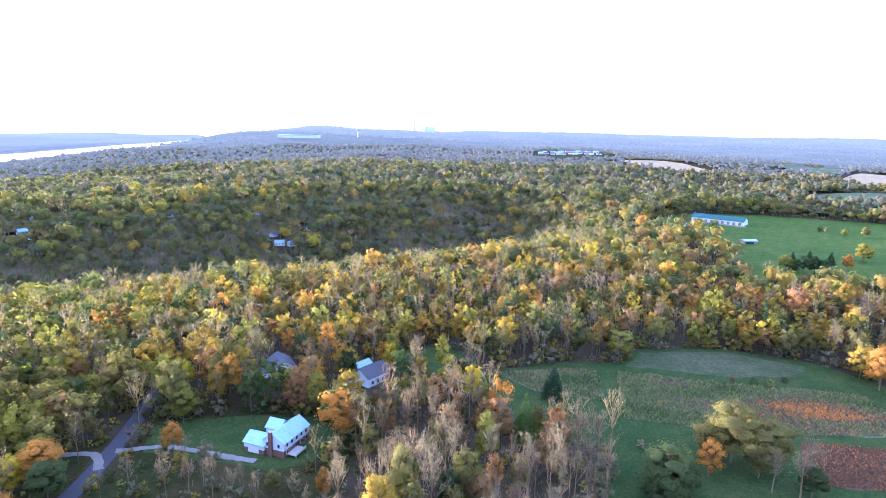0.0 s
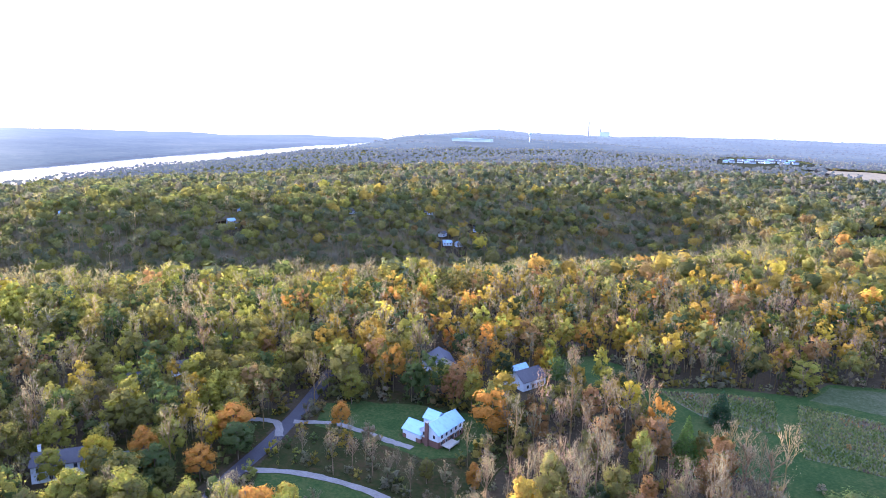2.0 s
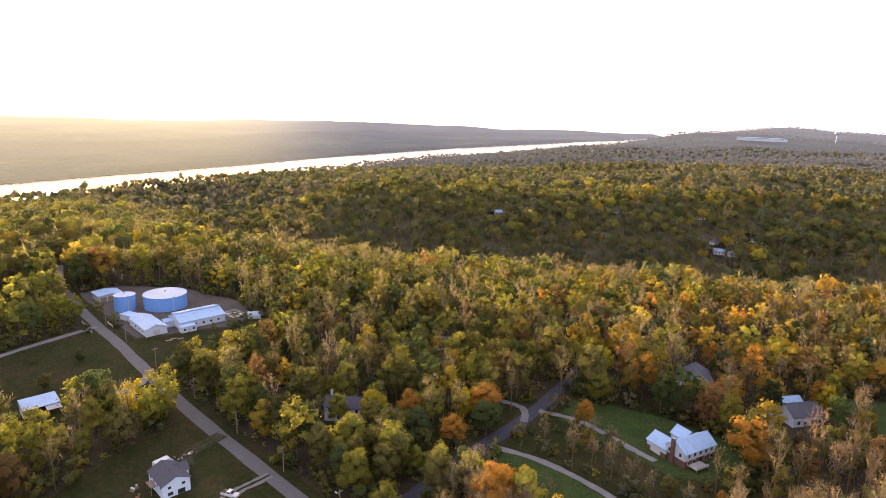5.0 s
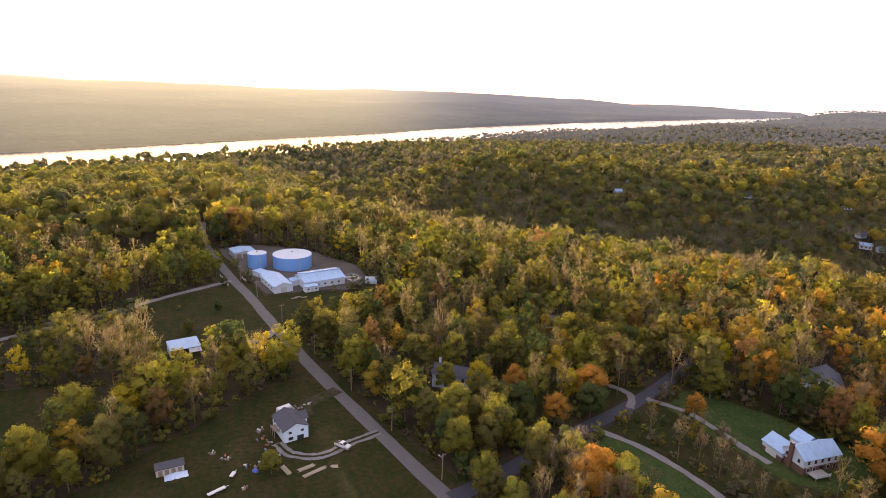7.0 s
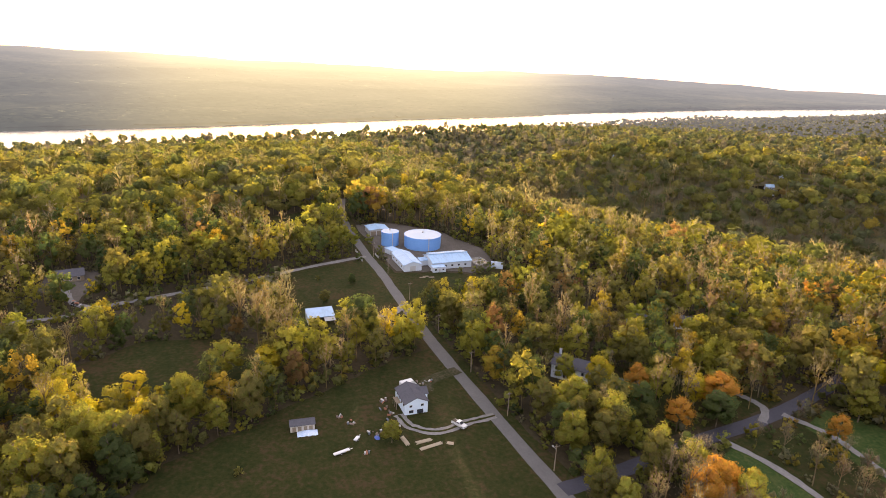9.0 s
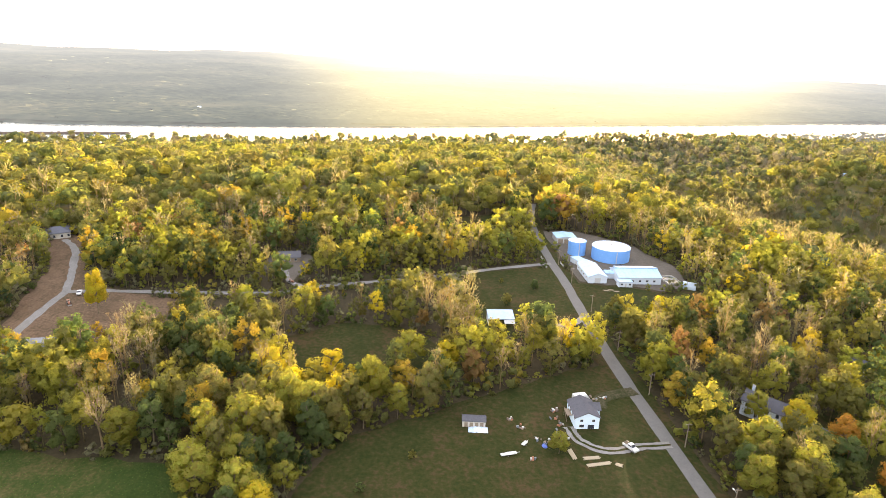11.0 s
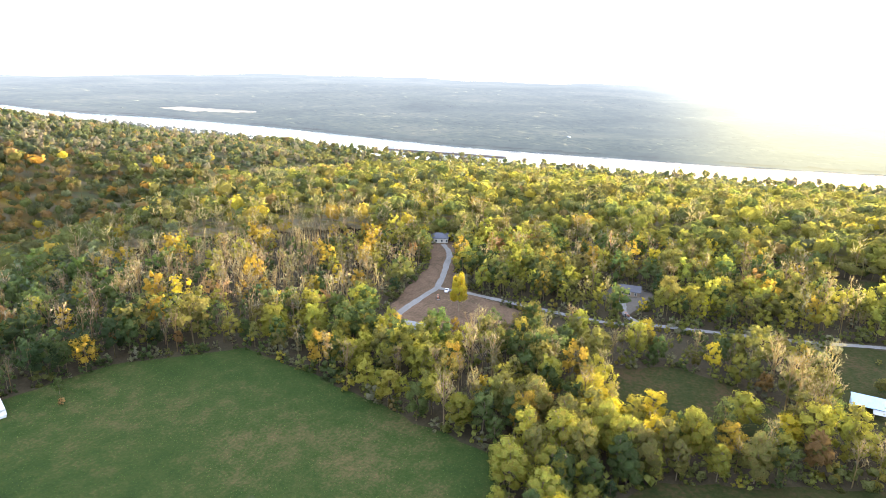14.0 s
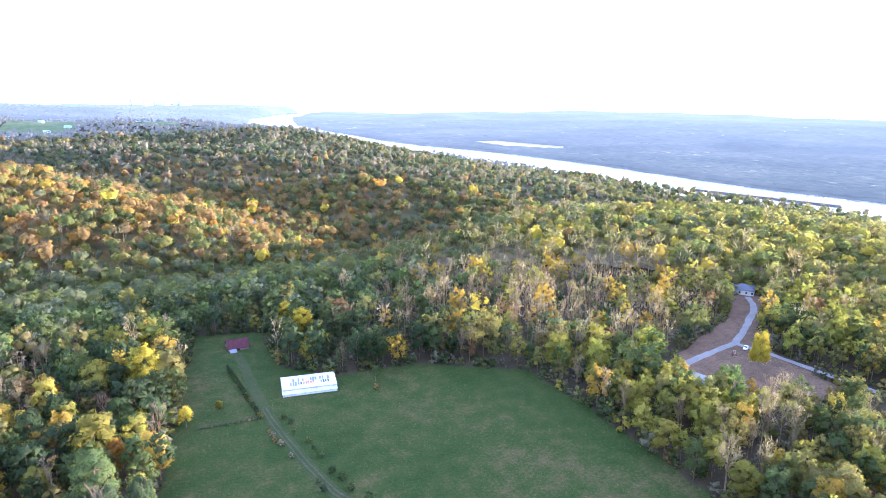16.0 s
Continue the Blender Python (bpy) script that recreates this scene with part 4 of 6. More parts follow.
# Solitary and edge trees: x, y, height, kind, width factor
MARKED = [
    (50, 175, 18, "green", 1.7), (54, 179, 11, "green", 2.2), (47, 171, 10, "green", 2.0), (72, 202, 14, "olive", 1.8), (82, 191, 13, "olive", 1.7), (94, 182, 11, "green", 1.6), (66, 189, 14, "orange", 1.3), (76, 199, 22, "olive", 1.5), (90, 180, 17, "bare", 1.5), (96, 188, 17, "bare", 1.4), (83, 183, 15, "bare", 1.4), (86, 195, 19, "olive", 1.6), (160, 270, 21, "orange", 1.3), (158, 282, 17, "gold", 1.3),
    (20, 240, 15, "pine", 1.5), (-136, 155, 15, "orange", 1.5), (-128, 147, 14, "green", 1.4), (-141, 149, 14, "yellow", 1.3), (8, 201, 20, "spruce", 1.2), (24, 187, 21, "pink", 1.6), (32, 192, 19, "pink", 1.6), (54, 289, 15, "lime", 1.9), (14, 243, 11, "bare", 1.4), (26, 176, 17, "bare", 1.5), (15, 181, 18, "russet", 1.3),
    (-253.7, -144.1, 22, "yellow", 0.75), (-97.7, -231.5, 8, "green", 1.0), (-190, -56, 17, "yellow", 1.4), (-206, -6, 16, "lime", 1.5), (-200, 8, 15, "yellow", 1.2),
    (-22, -293.5, 17, "gold", 1.3), (-2, -209, 15, "gold", 1.4), (13.6, -194.5, 14, "yellow", 1.3), (0, -226, 15, "lime", 1.3), (29, -230, 15, "gold", 1.2), (-88, -318, 17, "yellow", 1.2), (-90.5, -300, 17, "yellow", 1.3), (6, -281, 16, "gold", 1.2), (8, -250, 15, "pink", 1.3), (30.5, -208.7, 14, "lime", 1.3), (8, -213, 14, "orange", 1.2),
    (-192, -34, 16, "yellow", 1.3), (-186, -8, 15, "gold", 1.4), (-206, 32, 14, "lime", 1.3), (-130, 132, 13, "orange", 1.2), (-178, 88, 14, "gold", 1.2), (-5, 185, 20, "lime", 0.8), (-136, 227, 16, "gold", 1.3), (-172, 248, 18, "lime", 1.3), (-142, 161, 13, "lime", 1.4), (-173.5, 221, 17, "gold", 1.3),
    (-223, 216, 18, "lime", 1.2), (-184, 345, 16, "orange", 1.3), (-12, 231, 17, "yellow", 1.1), (-115, 198, 16, "lime", 1.3), (-100, 172, 10, "bare", 1.2),
    (-107, 177, 12, "orange", 1.0), (-93, 171, 10, "pink", 1.3), (-86, 222, 13, "lime", 1.8), (-80, 238, 13, "orange", 1.4), (-152, 40.5, 8, "lime", 1.4), (-108, 154, 13, "bare", 1.1), (-95, 152, 17, "bare", 1.0), (-91, 157, 12, "pink", 1.3),
    (-31.6, -240, 5, "lime", 1.1), (-17.9, -234.1, 9, "yellow", 1.0), (-268, 42, 7, "olive", 1.3), (-290, 60, 6, "green", 1.2), (-118, -40, 7, "green", 1.3),
    (-150, 130, 15, "orange", 1.1), (-160, 121, 15, "yellow", 1.1), (-140, 124, 15, "green", 1.5), (-168, 112, 13, "lime", 1.1), (-146, 118, 14, "green", 1.5), (-132, 112, 14, "green", 1.5),
    (262, 506, 14, "orange", 1.3), (240, 521, 13, "pine", 1.7), (291, 541, 17, "lime", 1.4), (229, 486, 15, "dark", 1.5), (219, 502, 15, "pine", 1.8), (232, 480, 14, "pine", 1.9), (258, 524, 12, "pine", 1.6), (224, 494, 14, "dark", 1.5), (212, 498, 13, "lime", 1.5), (320, 669, 10, "bare", 1.5), (361, 674, 11, "olive", 1.3), (340, 672, 8, "lime", 1.6), (196, 672, 15, "lime", 1.3), (216, 684, 12, "lime", 1.0), (190, 706, 14, "olive", 1.3),
]
TREE_WORDS = {
    "green": "green-leaved broadleaf tree", "dark": "dark green broadleaf tree", "olive": "olive-green broadleaf tree", "lime": "yellow-green broadleaf tree", "yellow": "bright yellow autumn tree",
    "orange": "orange autumn broadleaf tree", "russet": "russet-brown autumn tree", "bare": "nearly bare grey-brown tree", "pink": "nearly bare pinkish-brown tree", "pine": "dark green conical conifer", "spruce": "light green conical conifer", "gold": "golden-olive autumn tree", "pale": "pale yellow-green broadleaf tree", "silver": "pale grey-green broadleaf tree",
}
MODELS = {}


def tree_model(kind, v):
    """One tree with trunk and crown, kept for copying."""
    if (kind, v) in MODELS:
        return MODELS[kind, v]
    rng = np.random.default_rng(KINDS.index(kind) * 7 + v)
    leaf, wood = template(kind, 0, v)
    name = "conifer" if kind in ("pine", "spruce") else "bare_tree" if kind in BARE else "broadleaf_tree"
    root = new(name)
    col = np.array(PALETTE[kind]) * rng.uniform(0.82, 1.18, (len(leaf), 1)) * rng.normal(1, 0.05, (len(leaf), 3))
    wcol = np.tile(BARK * np.array((1.0, 0.92, 0.80) if kind in BARE else (1.0, 1.0, 1.0)), (len(wood), 1)) * (rng.normal(1, 0.1, (len(wood), 1)))
    if kind == "pink":
        wcol = wcol * (1.12, 1.0, 0.98)
    for nm, tri, c in (("trunk", wood, wcol), ("crown", leaf, col)):
        ob = new(nm, soup(nm, tri, [M["twig" if nm == "trunk" else "leaf"]], c.clip(0.005, 0.8), rounded(tri) if nm == "crown" else None))
        ob.parent = root
    MODELS[kind, v] = root
    return root


def plant(x, y, height, kind, fat, v, spin):
    src = tree_model(kind, v)
    if not src.get("label"):
        ob = src
        tagged(src, TREE_WORDS[kind] + " with a trunk among neighbours", "tree", group="single trees among the woods")
    else:
        ob = copy_thing(src, Matrix())
    ob.matrix_basis = Matrix.LocRotScale((x, y, float(ground_z(x, y))), Euler((0, 0, spin)), (height * fat, height * fat, height))
    return ob


NEAR = 300
trng = random.Random(4)
for x, y, h, kind, fat in MARKED:
    plant(x, y, h, kind, fat, trng.randrange(VARIANTS), trng.uniform(0, 6.28))

keep_clear = np.array([(m[0], m[1]) for m in MARKED])
rng0, tx, ty, tz, th, tk, tf = scatter(11, 118, 430, 7.1)
lone = np.min(np.hypot(tx[:, None] - keep_clear[:, 0], ty[:, None] - keep_clear[:, 1]), axis=1) > 4.5
BUILT = [(-308, 120, 17), (-312, 97, 15), (-296, 110, 9), (-76, 190, 14), (-68, 172, 9), (-84, 172, 8), (-97, 248, 10), (-92, 236, 8), (-56, 246, 10), (-54, 234, 8), (-68, 233, 7), (-172, 118, 10), (-176, 107, 7), (-157, 131, 7), (-168, 54, 10), (-168, 16, 4), (-249, 36, 9), (-238, 34, 11), (-228, 32, 9), (-70, -242, 14), (-57, -304, 9), (-197, 195, 7), (-206, 176, 7), (-180, 315, 8), (-137, 289, 7), (-181, 55, 5), (-222, -155, 9), (-372, -224, 12), (-331, -74, 9)]
for bx, by, br in BUILT:        # gardens reach a little towards the open side
    lone &= np.hypot(tx - bx * (1 - 3 / math.hypot(bx, by)), ty - by * (1 - 3 / math.hypot(bx, by))) > br
garden = inside(tx, ty, [(-132, 120), (-45, 120), (-45, 185), (-60, 180), (-118, 178), (-132, 165)])
front_stand = inside(tx, ty, [(-45, 150), (30, 150), (38, 204), (2, 212), (-20, 225), (-48, 212)])
lone &= np.hypot(tx - 6, ty - 188) > 9
lone &= ~(garden & (rng0.uniform(0, 1, len(tx)) < 0.2))
tk = np.where(garden & (rng0.uniform(0, 1, len(tx)) < 0.55), KINDS.index("bare"), tk)
tk = np.where(front_stand & np.isin(tk, [KINDS.index(q) for q in ("gold", "lime", "yellow")]), np.where(rng0.uniform(0, 1, len(tx)) < 0.5, KINDS.index("russet"), KINDS.index("olive")), tk)
tk = np.where(front_stand & (rng0.uniform(0, 1, len(tx)) < 0.62), np.where(rng0.uniform(0, 1, len(tx)) < 0.6, KINDS.index("bare"), KINDS.index("pink")), tk)
th = np.where(garden, th * 0.66, np.where(front_stand, th * 1.12, th))
tf = np.where(front_stand, tf * 0.82, tf)
tx, ty, tz, th, tk, tf = (a[lone] for a in (tx, ty, tz, th, tk, tf))
# row west of the works raised taller, to block low sun from the farmyard
th = np.where((tx < -392) & (tx > -430) & (ty > 70) & (ty < 190), 23 + 4 * rng0.uniform(0, 1, len(th)), th)
# young growth on the open side of lanes and houses
low = np.zeros(len(tx), bool)
for name, reach in (("ridge_road", 36), ("turn_lane", 30), ("hill_lane", 11), ("fork_lane", 12)):
    line = ROADS[name][2]
    inward = np.array(line) * (1 - reach / np.linalg.norm(np.array(line), axis=1, keepdims=True))
    low |= inside(tx, ty, [tuple(p) for p in line] + [tuple(p) for p in inward[::-1]])
for bx, by, br in ((-97, 248, 9), (-56, 246, 9), (-172, 118, 6), (-217, -149, 6), (-368, -220, 10), (-331, -74, 9), (-249, 36, 8)):
    away = math.hypot(bx, by)
    low |= seg_dist(tx, ty, [(bx, by), (bx * (1 - 20 / away), by * (1 - 20 / away))]) < br
th = np.where(low, th * rng0.uniform(0.25, 0.45, len(th)), th)
order = np.argsort(np.hypot(tx - 8, ty + 4))
near = order[:NEAR]
for i in near:
    plant(float(tx[i]), float(ty[i]), float(th[i]), KINDS[tk[i]], float(tf[i]), trng.randrange(VARIANTS), trng.uniform(0, 6.28))
rest = order[NEAR:]
inner = rest[np.hypot(tx[rest], ty[rest]) < 275]
outer = rest[np.hypot(tx[rest], ty[rest]) >= 275]
woods("near_woods", tuple(a[inner] for a in (tx, ty, tz, th, tk, tf)), 1, "mixed autumn woodland of yellow, green and bare trees", [M["leaf"]])
woods("ridge_woods", tuple(a[outer] for a in (tx, ty, tz, th, tk, tf)), 2, "mixed autumn woodland on a ridge", [M["leaf"]])
_, *under = scatter(20, 6, 118, 8.6, -200.0, 400.0)
woods("inner_woods", tuple(under), 3, "mixed autumn woodland round a clearing", [M["leaf"]])
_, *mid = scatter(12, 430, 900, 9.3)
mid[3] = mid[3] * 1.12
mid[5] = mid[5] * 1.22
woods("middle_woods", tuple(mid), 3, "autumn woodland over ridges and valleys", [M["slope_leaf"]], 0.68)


# low growth closing the edges of the woods farther out
_, *edge = scatter(27, 430, 1100, 7.0)
brink = near_open(edge[0], edge[1], 11)
edge = [a[brink] for a in edge]
edge[2], edge[3], edge[5] = edge[2] - 3.0, edge[3] * 0.7, edge[5] * 1.5
edge[4] = np.where(np.isin(edge[4], [KINDS.index(q) for q in BARE]), KINDS.index("olive"), edge[4])
woods("wood_edge", tuple(edge), 3, "bushy edge of the autumn woods", [M["slope_leaf"]], 0.8)
# bare grey trees crowding the slopes of the valley
_, *bare = scatter(25, 430, 860, 7.6)
stand = np.exp(-(seg_dist(bare[0], bare[1], VALLEY_N) / 160) ** 2) > np.random.default_rng(6).uniform(0.2, 0.8, len(bare[0]))
bare = [a[stand] for a in bare]
bare[4] = np.full(len(bare[0]), KINDS.index("bare"))
woods("valley_woods", tuple(bare), 3, "bare grey-brown woodland on valley slopes", [M["slope_leaf"]], 0.7)


def far_belt(name, seed, r0, r1, gap, fat, label):
    _, *far = scatter(seed, r0, r1, gap)
    shore = far[0] > np.interp(far[1], RIVER_Y, RIVER_X)
    far = [a[shore] for a in far]
    far[3] = far[3] * (1.05 if r0 < 1400 else 0.85)
    far[5] = far[5] * fat
    # tints drawn together and greyed with distance, haze put into leaf colour
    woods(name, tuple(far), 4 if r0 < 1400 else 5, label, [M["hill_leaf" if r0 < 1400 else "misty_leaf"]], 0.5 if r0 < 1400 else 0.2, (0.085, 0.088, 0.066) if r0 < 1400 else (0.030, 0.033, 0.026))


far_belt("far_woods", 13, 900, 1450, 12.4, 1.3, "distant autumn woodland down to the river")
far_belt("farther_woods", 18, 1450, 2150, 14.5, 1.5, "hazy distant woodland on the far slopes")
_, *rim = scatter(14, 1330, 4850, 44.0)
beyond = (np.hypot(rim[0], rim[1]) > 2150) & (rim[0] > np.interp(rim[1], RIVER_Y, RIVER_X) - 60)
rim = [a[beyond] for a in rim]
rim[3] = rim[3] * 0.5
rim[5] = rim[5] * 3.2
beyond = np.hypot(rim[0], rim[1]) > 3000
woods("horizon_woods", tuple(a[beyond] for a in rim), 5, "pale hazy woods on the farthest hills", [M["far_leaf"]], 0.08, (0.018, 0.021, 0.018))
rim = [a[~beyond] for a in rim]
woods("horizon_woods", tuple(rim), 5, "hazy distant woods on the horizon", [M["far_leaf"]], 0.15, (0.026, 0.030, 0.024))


def canopy():
    """The lower leaf canopy that closes the woods from 400 m outwards."""
    rng = np.random.default_rng(23)
    radii = np.geomspace(455, 2200, 150)
    az = np.radians(np.linspace(-42, 196, 350))
    x, y = -np.outer(radii, np.sin(az)), np.outer(radii, np.cos(az))
    jit = (radii * 0.003)[:, None]
    x, y = x + rng.normal(size=x.shape) * jit, y + rng.normal(size=x.shape) * jit
    n = len(az)
    free = open_land(x, y, 4.0) | near_open(x, y, 26) | (x < np.interp(y, RIVER_Y, RIVER_X))
    for fx, fy, _, fl_, _ in FAR:
        away = np.hypot(fx, fy)
        free |= np.hypot(x - fx * (1 - 10 / away), y - fy * (1 - 10 / away)) < fl_ - 3
    k = kinds_at(rng, x.ravel(), y.ravel())
    col = np.array([PALETTE[q] for q in KINDS])[k] * 0.6 + np.array(PALETTE["olive"]) * 0.35
    col = col * rng.uniform(0.7, 1.15, (len(col), 1))
    z = ground_z(x, y) + 2.6 + step(500, 900, radii)[:, None] * 1.8 + rng.normal(0, 1, x.shape) * (0.7 + radii / 1700)[:, None]
    v = np.stack([x, y, z], -1).reshape(-1, 3)
    i, j = np.meshgrid(np.arange(len(radii) - 1), np.arange(n - 1), indexing="ij")
    a, b, c, d = i * n + j, (i + 1) * n + j, (i + 1) * n + j + 1, i * n + j + 1
    t = np.concatenate([np.stack([a, b, c], -1).reshape(-1, 3), np.stack([a, c, d], -1).reshape(-1, 3)])[:, ::-1]
    t = t[~free.ravel()[t].any(axis=1)]
    tagged(new("canopy", mesh_from("canopy", v, t, [M["bush"]], col.clip(0.005, 0.8))), "closed lower canopy of the autumn woods", "woods", kind="stuff")


canopy()

# Undergrowth below the near trees and along the edges of the woods
urng, ux, uy, uz, uh, uk, uf = scatter(17, 118, 430, 9.5)
uh = urng.uniform(2.4, 6.5, len(ux))
_, ex, ey, ez, eh, ek, ef = scatter(19, 118, 430, 3.7)
rim = np.zeros(len(ex), bool)
for a in range(0, 360, 45):
    rim |= open_land(ex + 4.5 * math.cos(radians(a)), ey + 4.5 * math.sin(radians(a)), -1.2)
eh = urng.gamma(4.0, 1.1, len(ex)).clip(1.6, 9.0)
ux, uy, uz, uh, uk = (np.concatenate([a, b[rim]]) for a, b in ((ux, ex), (uy, ey), (uz, ez), (uh, eh), (uk, ek)))
bushy = crown_shape(np.random.default_rng(3), 24, 0.083, 0.5, 0.42, 6, 0.95, False)
bushy = facing(bushy, (0, 0, 0.35), (0.44, 0.44, 0.5))
for bx, by, br in BUILT:
    far_off = np.hypot(ux - bx, uy - by) > br - 2
    ux, uy, uz, uh, uk = (a[far_off] for a in (ux, uy, uz, uh, uk))
ua = urng.uniform(0, 6.28, len(ux))
uc, us = np.cos(ua)[:, None], np.sin(ua)[:, None]
flat = bushy.reshape(-1, 3)
wide_u = (uh * urng.uniform(0.75, 1.3, len(ux)))[:, None]
upos = np.stack([(flat[None, :, 0] * uc - flat[None, :, 1] * us) * wide_u + ux[:, None], (flat[None, :, 0] * us + flat[None, :, 1] * uc) * wide_u + uy[:, None], (flat[None, :, 2] * 0.95).clip(0) * uh[:, None] + uz[:, None]], -1)
bend = rounded(bushy, (0, 0, 0.35), (0.44, 0.44, 0.5)).reshape(-1, 3)
unor = np.stack([bend[None, :, 0] * uc - bend[None, :, 1] * us, bend[None, :, 0] * us + bend[None, :, 1] * uc, np.broadcast_to(bend[None, :, 2], upos.shape[:2])], -1)
ucol = np.array([PALETTE[k] for k in KINDS])[uk] * 0.5 + np.array(PALETTE["green"]) * 0.45
ucol = np.repeat(ucol * urng.uniform(0.8, 1.3, (len(ux), 1)), len(bushy), axis=0) * urng.uniform(0.75, 1.25, (len(ux) * len(bushy), 1))
tagged(new("undergrowth", soup("undergrowth", upos.reshape(-1, 3, 3), [M["leaf"]], ucol.clip(0.005, 0.8), unor.reshape(-1, 3))), "dense undergrowth of bushes and saplings below the trees", "undergrowth", kind="stuff")


# ---------------------------------------------------------------- building materials
def ribbed(name, base, dirt, rough=0.5, metal=0.0, pitch=0.6, dirt_at=0.6):
    """Painted sheet metal with seams along the slope and patches of dirt or rust."""
    m, n, l, b = material(name, rough, metal)
    tc = n.new("ShaderNodeTexCoord")
    wv = n.new("ShaderNodeTexWave")
    wv.bands_direction = "X"
    wv.inputs["Scale"].default_value = 0.314 / pitch
    l.new(tc.outputs["Object"], wv.inputs[0])
    ns = noise_node(n, l, 0.6, 6.0, 0.7, (1.0, 0.35, 1.0), "Object")
    r = ramp(n, [(dirt_at - 0.12, base), (dirt_at + 0.1, dirt)])
    l.new(ns.outputs[0], r.inputs[0])
    l.new(r.outputs[0], b.inputs["Base Color"])
    bp = n.new("ShaderNodeBump")
    bp.inputs["Strength"].default_value, bp.inputs["Distance"].default_value = 0.5, 0.05
    l.new(wv.outputs[0], bp.inputs["Height"])
    l.new(bp.outputs[0], b.inputs["Normal"])
    return m


def plain(name, a, b2, rough=0.8, scale=1.5, metal=0.0):
    return surface(name, [(0.3, a), (0.7, b2)], scale * 0.2, scale * 2, rough=rough, bump=0.1, coords="Object", metal=metal)


# white sheets tinted blue in base colour, for the sky's light on them
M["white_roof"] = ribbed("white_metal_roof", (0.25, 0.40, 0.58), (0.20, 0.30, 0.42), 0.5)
M["barn_white"] = ribbed("weathered_white_metal", (0.46, 0.49, 0.50), (0.30, 0.30, 0.29), 0.6, dirt_at=0.55, pitch=1.1)
M["barn_stained"] = ribbed("stained_metal", (0.42, 0.43, 0.43), (0.33, 0.29, 0.26), 0.7, dirt_at=0.5, pitch=0.6)
M["rust_roof"] = ribbed("rusted_metal_roof", (0.288, 0.128, 0.072), (0.44, 0.336, 0.28), 0.7)
M["red_roof"] = ribbed("red_metal_roof", (0.05, 0.012, 0.018), (0.075, 0.03, 0.03), 0.9)
M["blue_roof"] = ribbed("blue_green_metal_roof", (0.025, 0.085, 0.09), (0.04, 0.11, 0.11), 0.95)
M["shingle"] = plain("dark_shingles", (0.055, 0.055, 0.065), (0.10, 0.10, 0.115), 0.9, 3.0)
M["grey_shingle"] = plain("grey_shingles", (0.075, 0.08, 0.10), (0.12, 0.125, 0.15), 0.9, 3.0)
# blue skylight is put into this white paint too
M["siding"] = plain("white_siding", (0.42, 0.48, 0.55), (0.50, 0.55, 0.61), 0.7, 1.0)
M["cream"] = plain("cream_siding", (0.4, 0.368, 0.32), (0.48, 0.448, 0.4), 0.75, 1.0)
M["grey_wall"] = plain("grey_metal_siding", (0.336, 0.336, 0.344), (0.416, 0.416, 0.416), 0.6, 1.0)
M["underlay"] = plain("roof_underlay", (0.10, 0.115, 0.145), (0.17, 0.19, 0.22), 0.7, 1.0)
M["brick"] = plain("brown_brick", (0.10, 0.055, 0.045), (0.17, 0.10, 0.08), 0.9, 4.0)
M["tank_paint"] = plain("pale_blue_tank_paint", (0.10, 0.27, 0.58), (0.13, 0.31, 0.64), 0.45, 0.5)
# white boards and tank top hold the same painted skylight blue
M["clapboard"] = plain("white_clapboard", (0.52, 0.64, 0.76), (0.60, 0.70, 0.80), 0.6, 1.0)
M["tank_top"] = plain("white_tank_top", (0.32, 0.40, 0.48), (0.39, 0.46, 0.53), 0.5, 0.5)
M["wood"] = plain("weathered_wood", (0.16, 0.12, 0.088), (0.272, 0.224, 0.176), 0.85, 3.0)
M["old_wood"] = plain("dark_weathered_wood", (0.05, 0.042, 0.034), (0.10, 0.085, 0.07), 0.9, 3.0)
M["new_wood"] = plain("pale_lumber", (0.22, 0.18, 0.125), (0.32, 0.27, 0.20), 0.8, 3.0)
M["concrete"] = plain("concrete", (0.272, 0.264, 0.248), (0.368, 0.36, 0.336), 0.85, 1.5)
M["white_paint"] = plain("white_paint", (0.48, 0.488, 0.496), (0.56, 0.56, 0.56), 0.35, 1.0)
M["rubber"] = plain("black_rubber", (0.015, 0.015, 0.015), (0.03, 0.03, 0.03), 0.8, 5.0)
M["hull"] = plain("rusty_hull", (0.10, 0.07, 0.06), (0.18, 0.13, 0.11), 0.7, 0.3)
M["steel"] = plain("grey_steel", (0.35, 0.36, 0.37), (0.48, 0.48, 0.48), 0.45, 1.0, 0.4)
M["blue_tarp"] = plain("blue_tarpaulin", (0.05, 0.09, 0.32), (0.08, 0.14, 0.42), 0.5, 2.0)
M["pale_tarp"] = plain("pale_blue_tarpaulin", (0.16, 0.30, 0.52), (0.62, 0.68, 0.74), 0.5, 1.2)
M["red_junk"] = plain("rusty_machinery", (0.20, 0.07, 0.04), (0.34, 0.16, 0.1), 0.7, 3.0)
m_glass, gn, gl, gb = material("window_glass", 0.06)
gb.inputs["Base Color"].default_value = (0.03, 0.035, 0.045, 1)
gb.inputs["Specular IOR Level"].default_value = 0.6
M["glass"] = m_glass


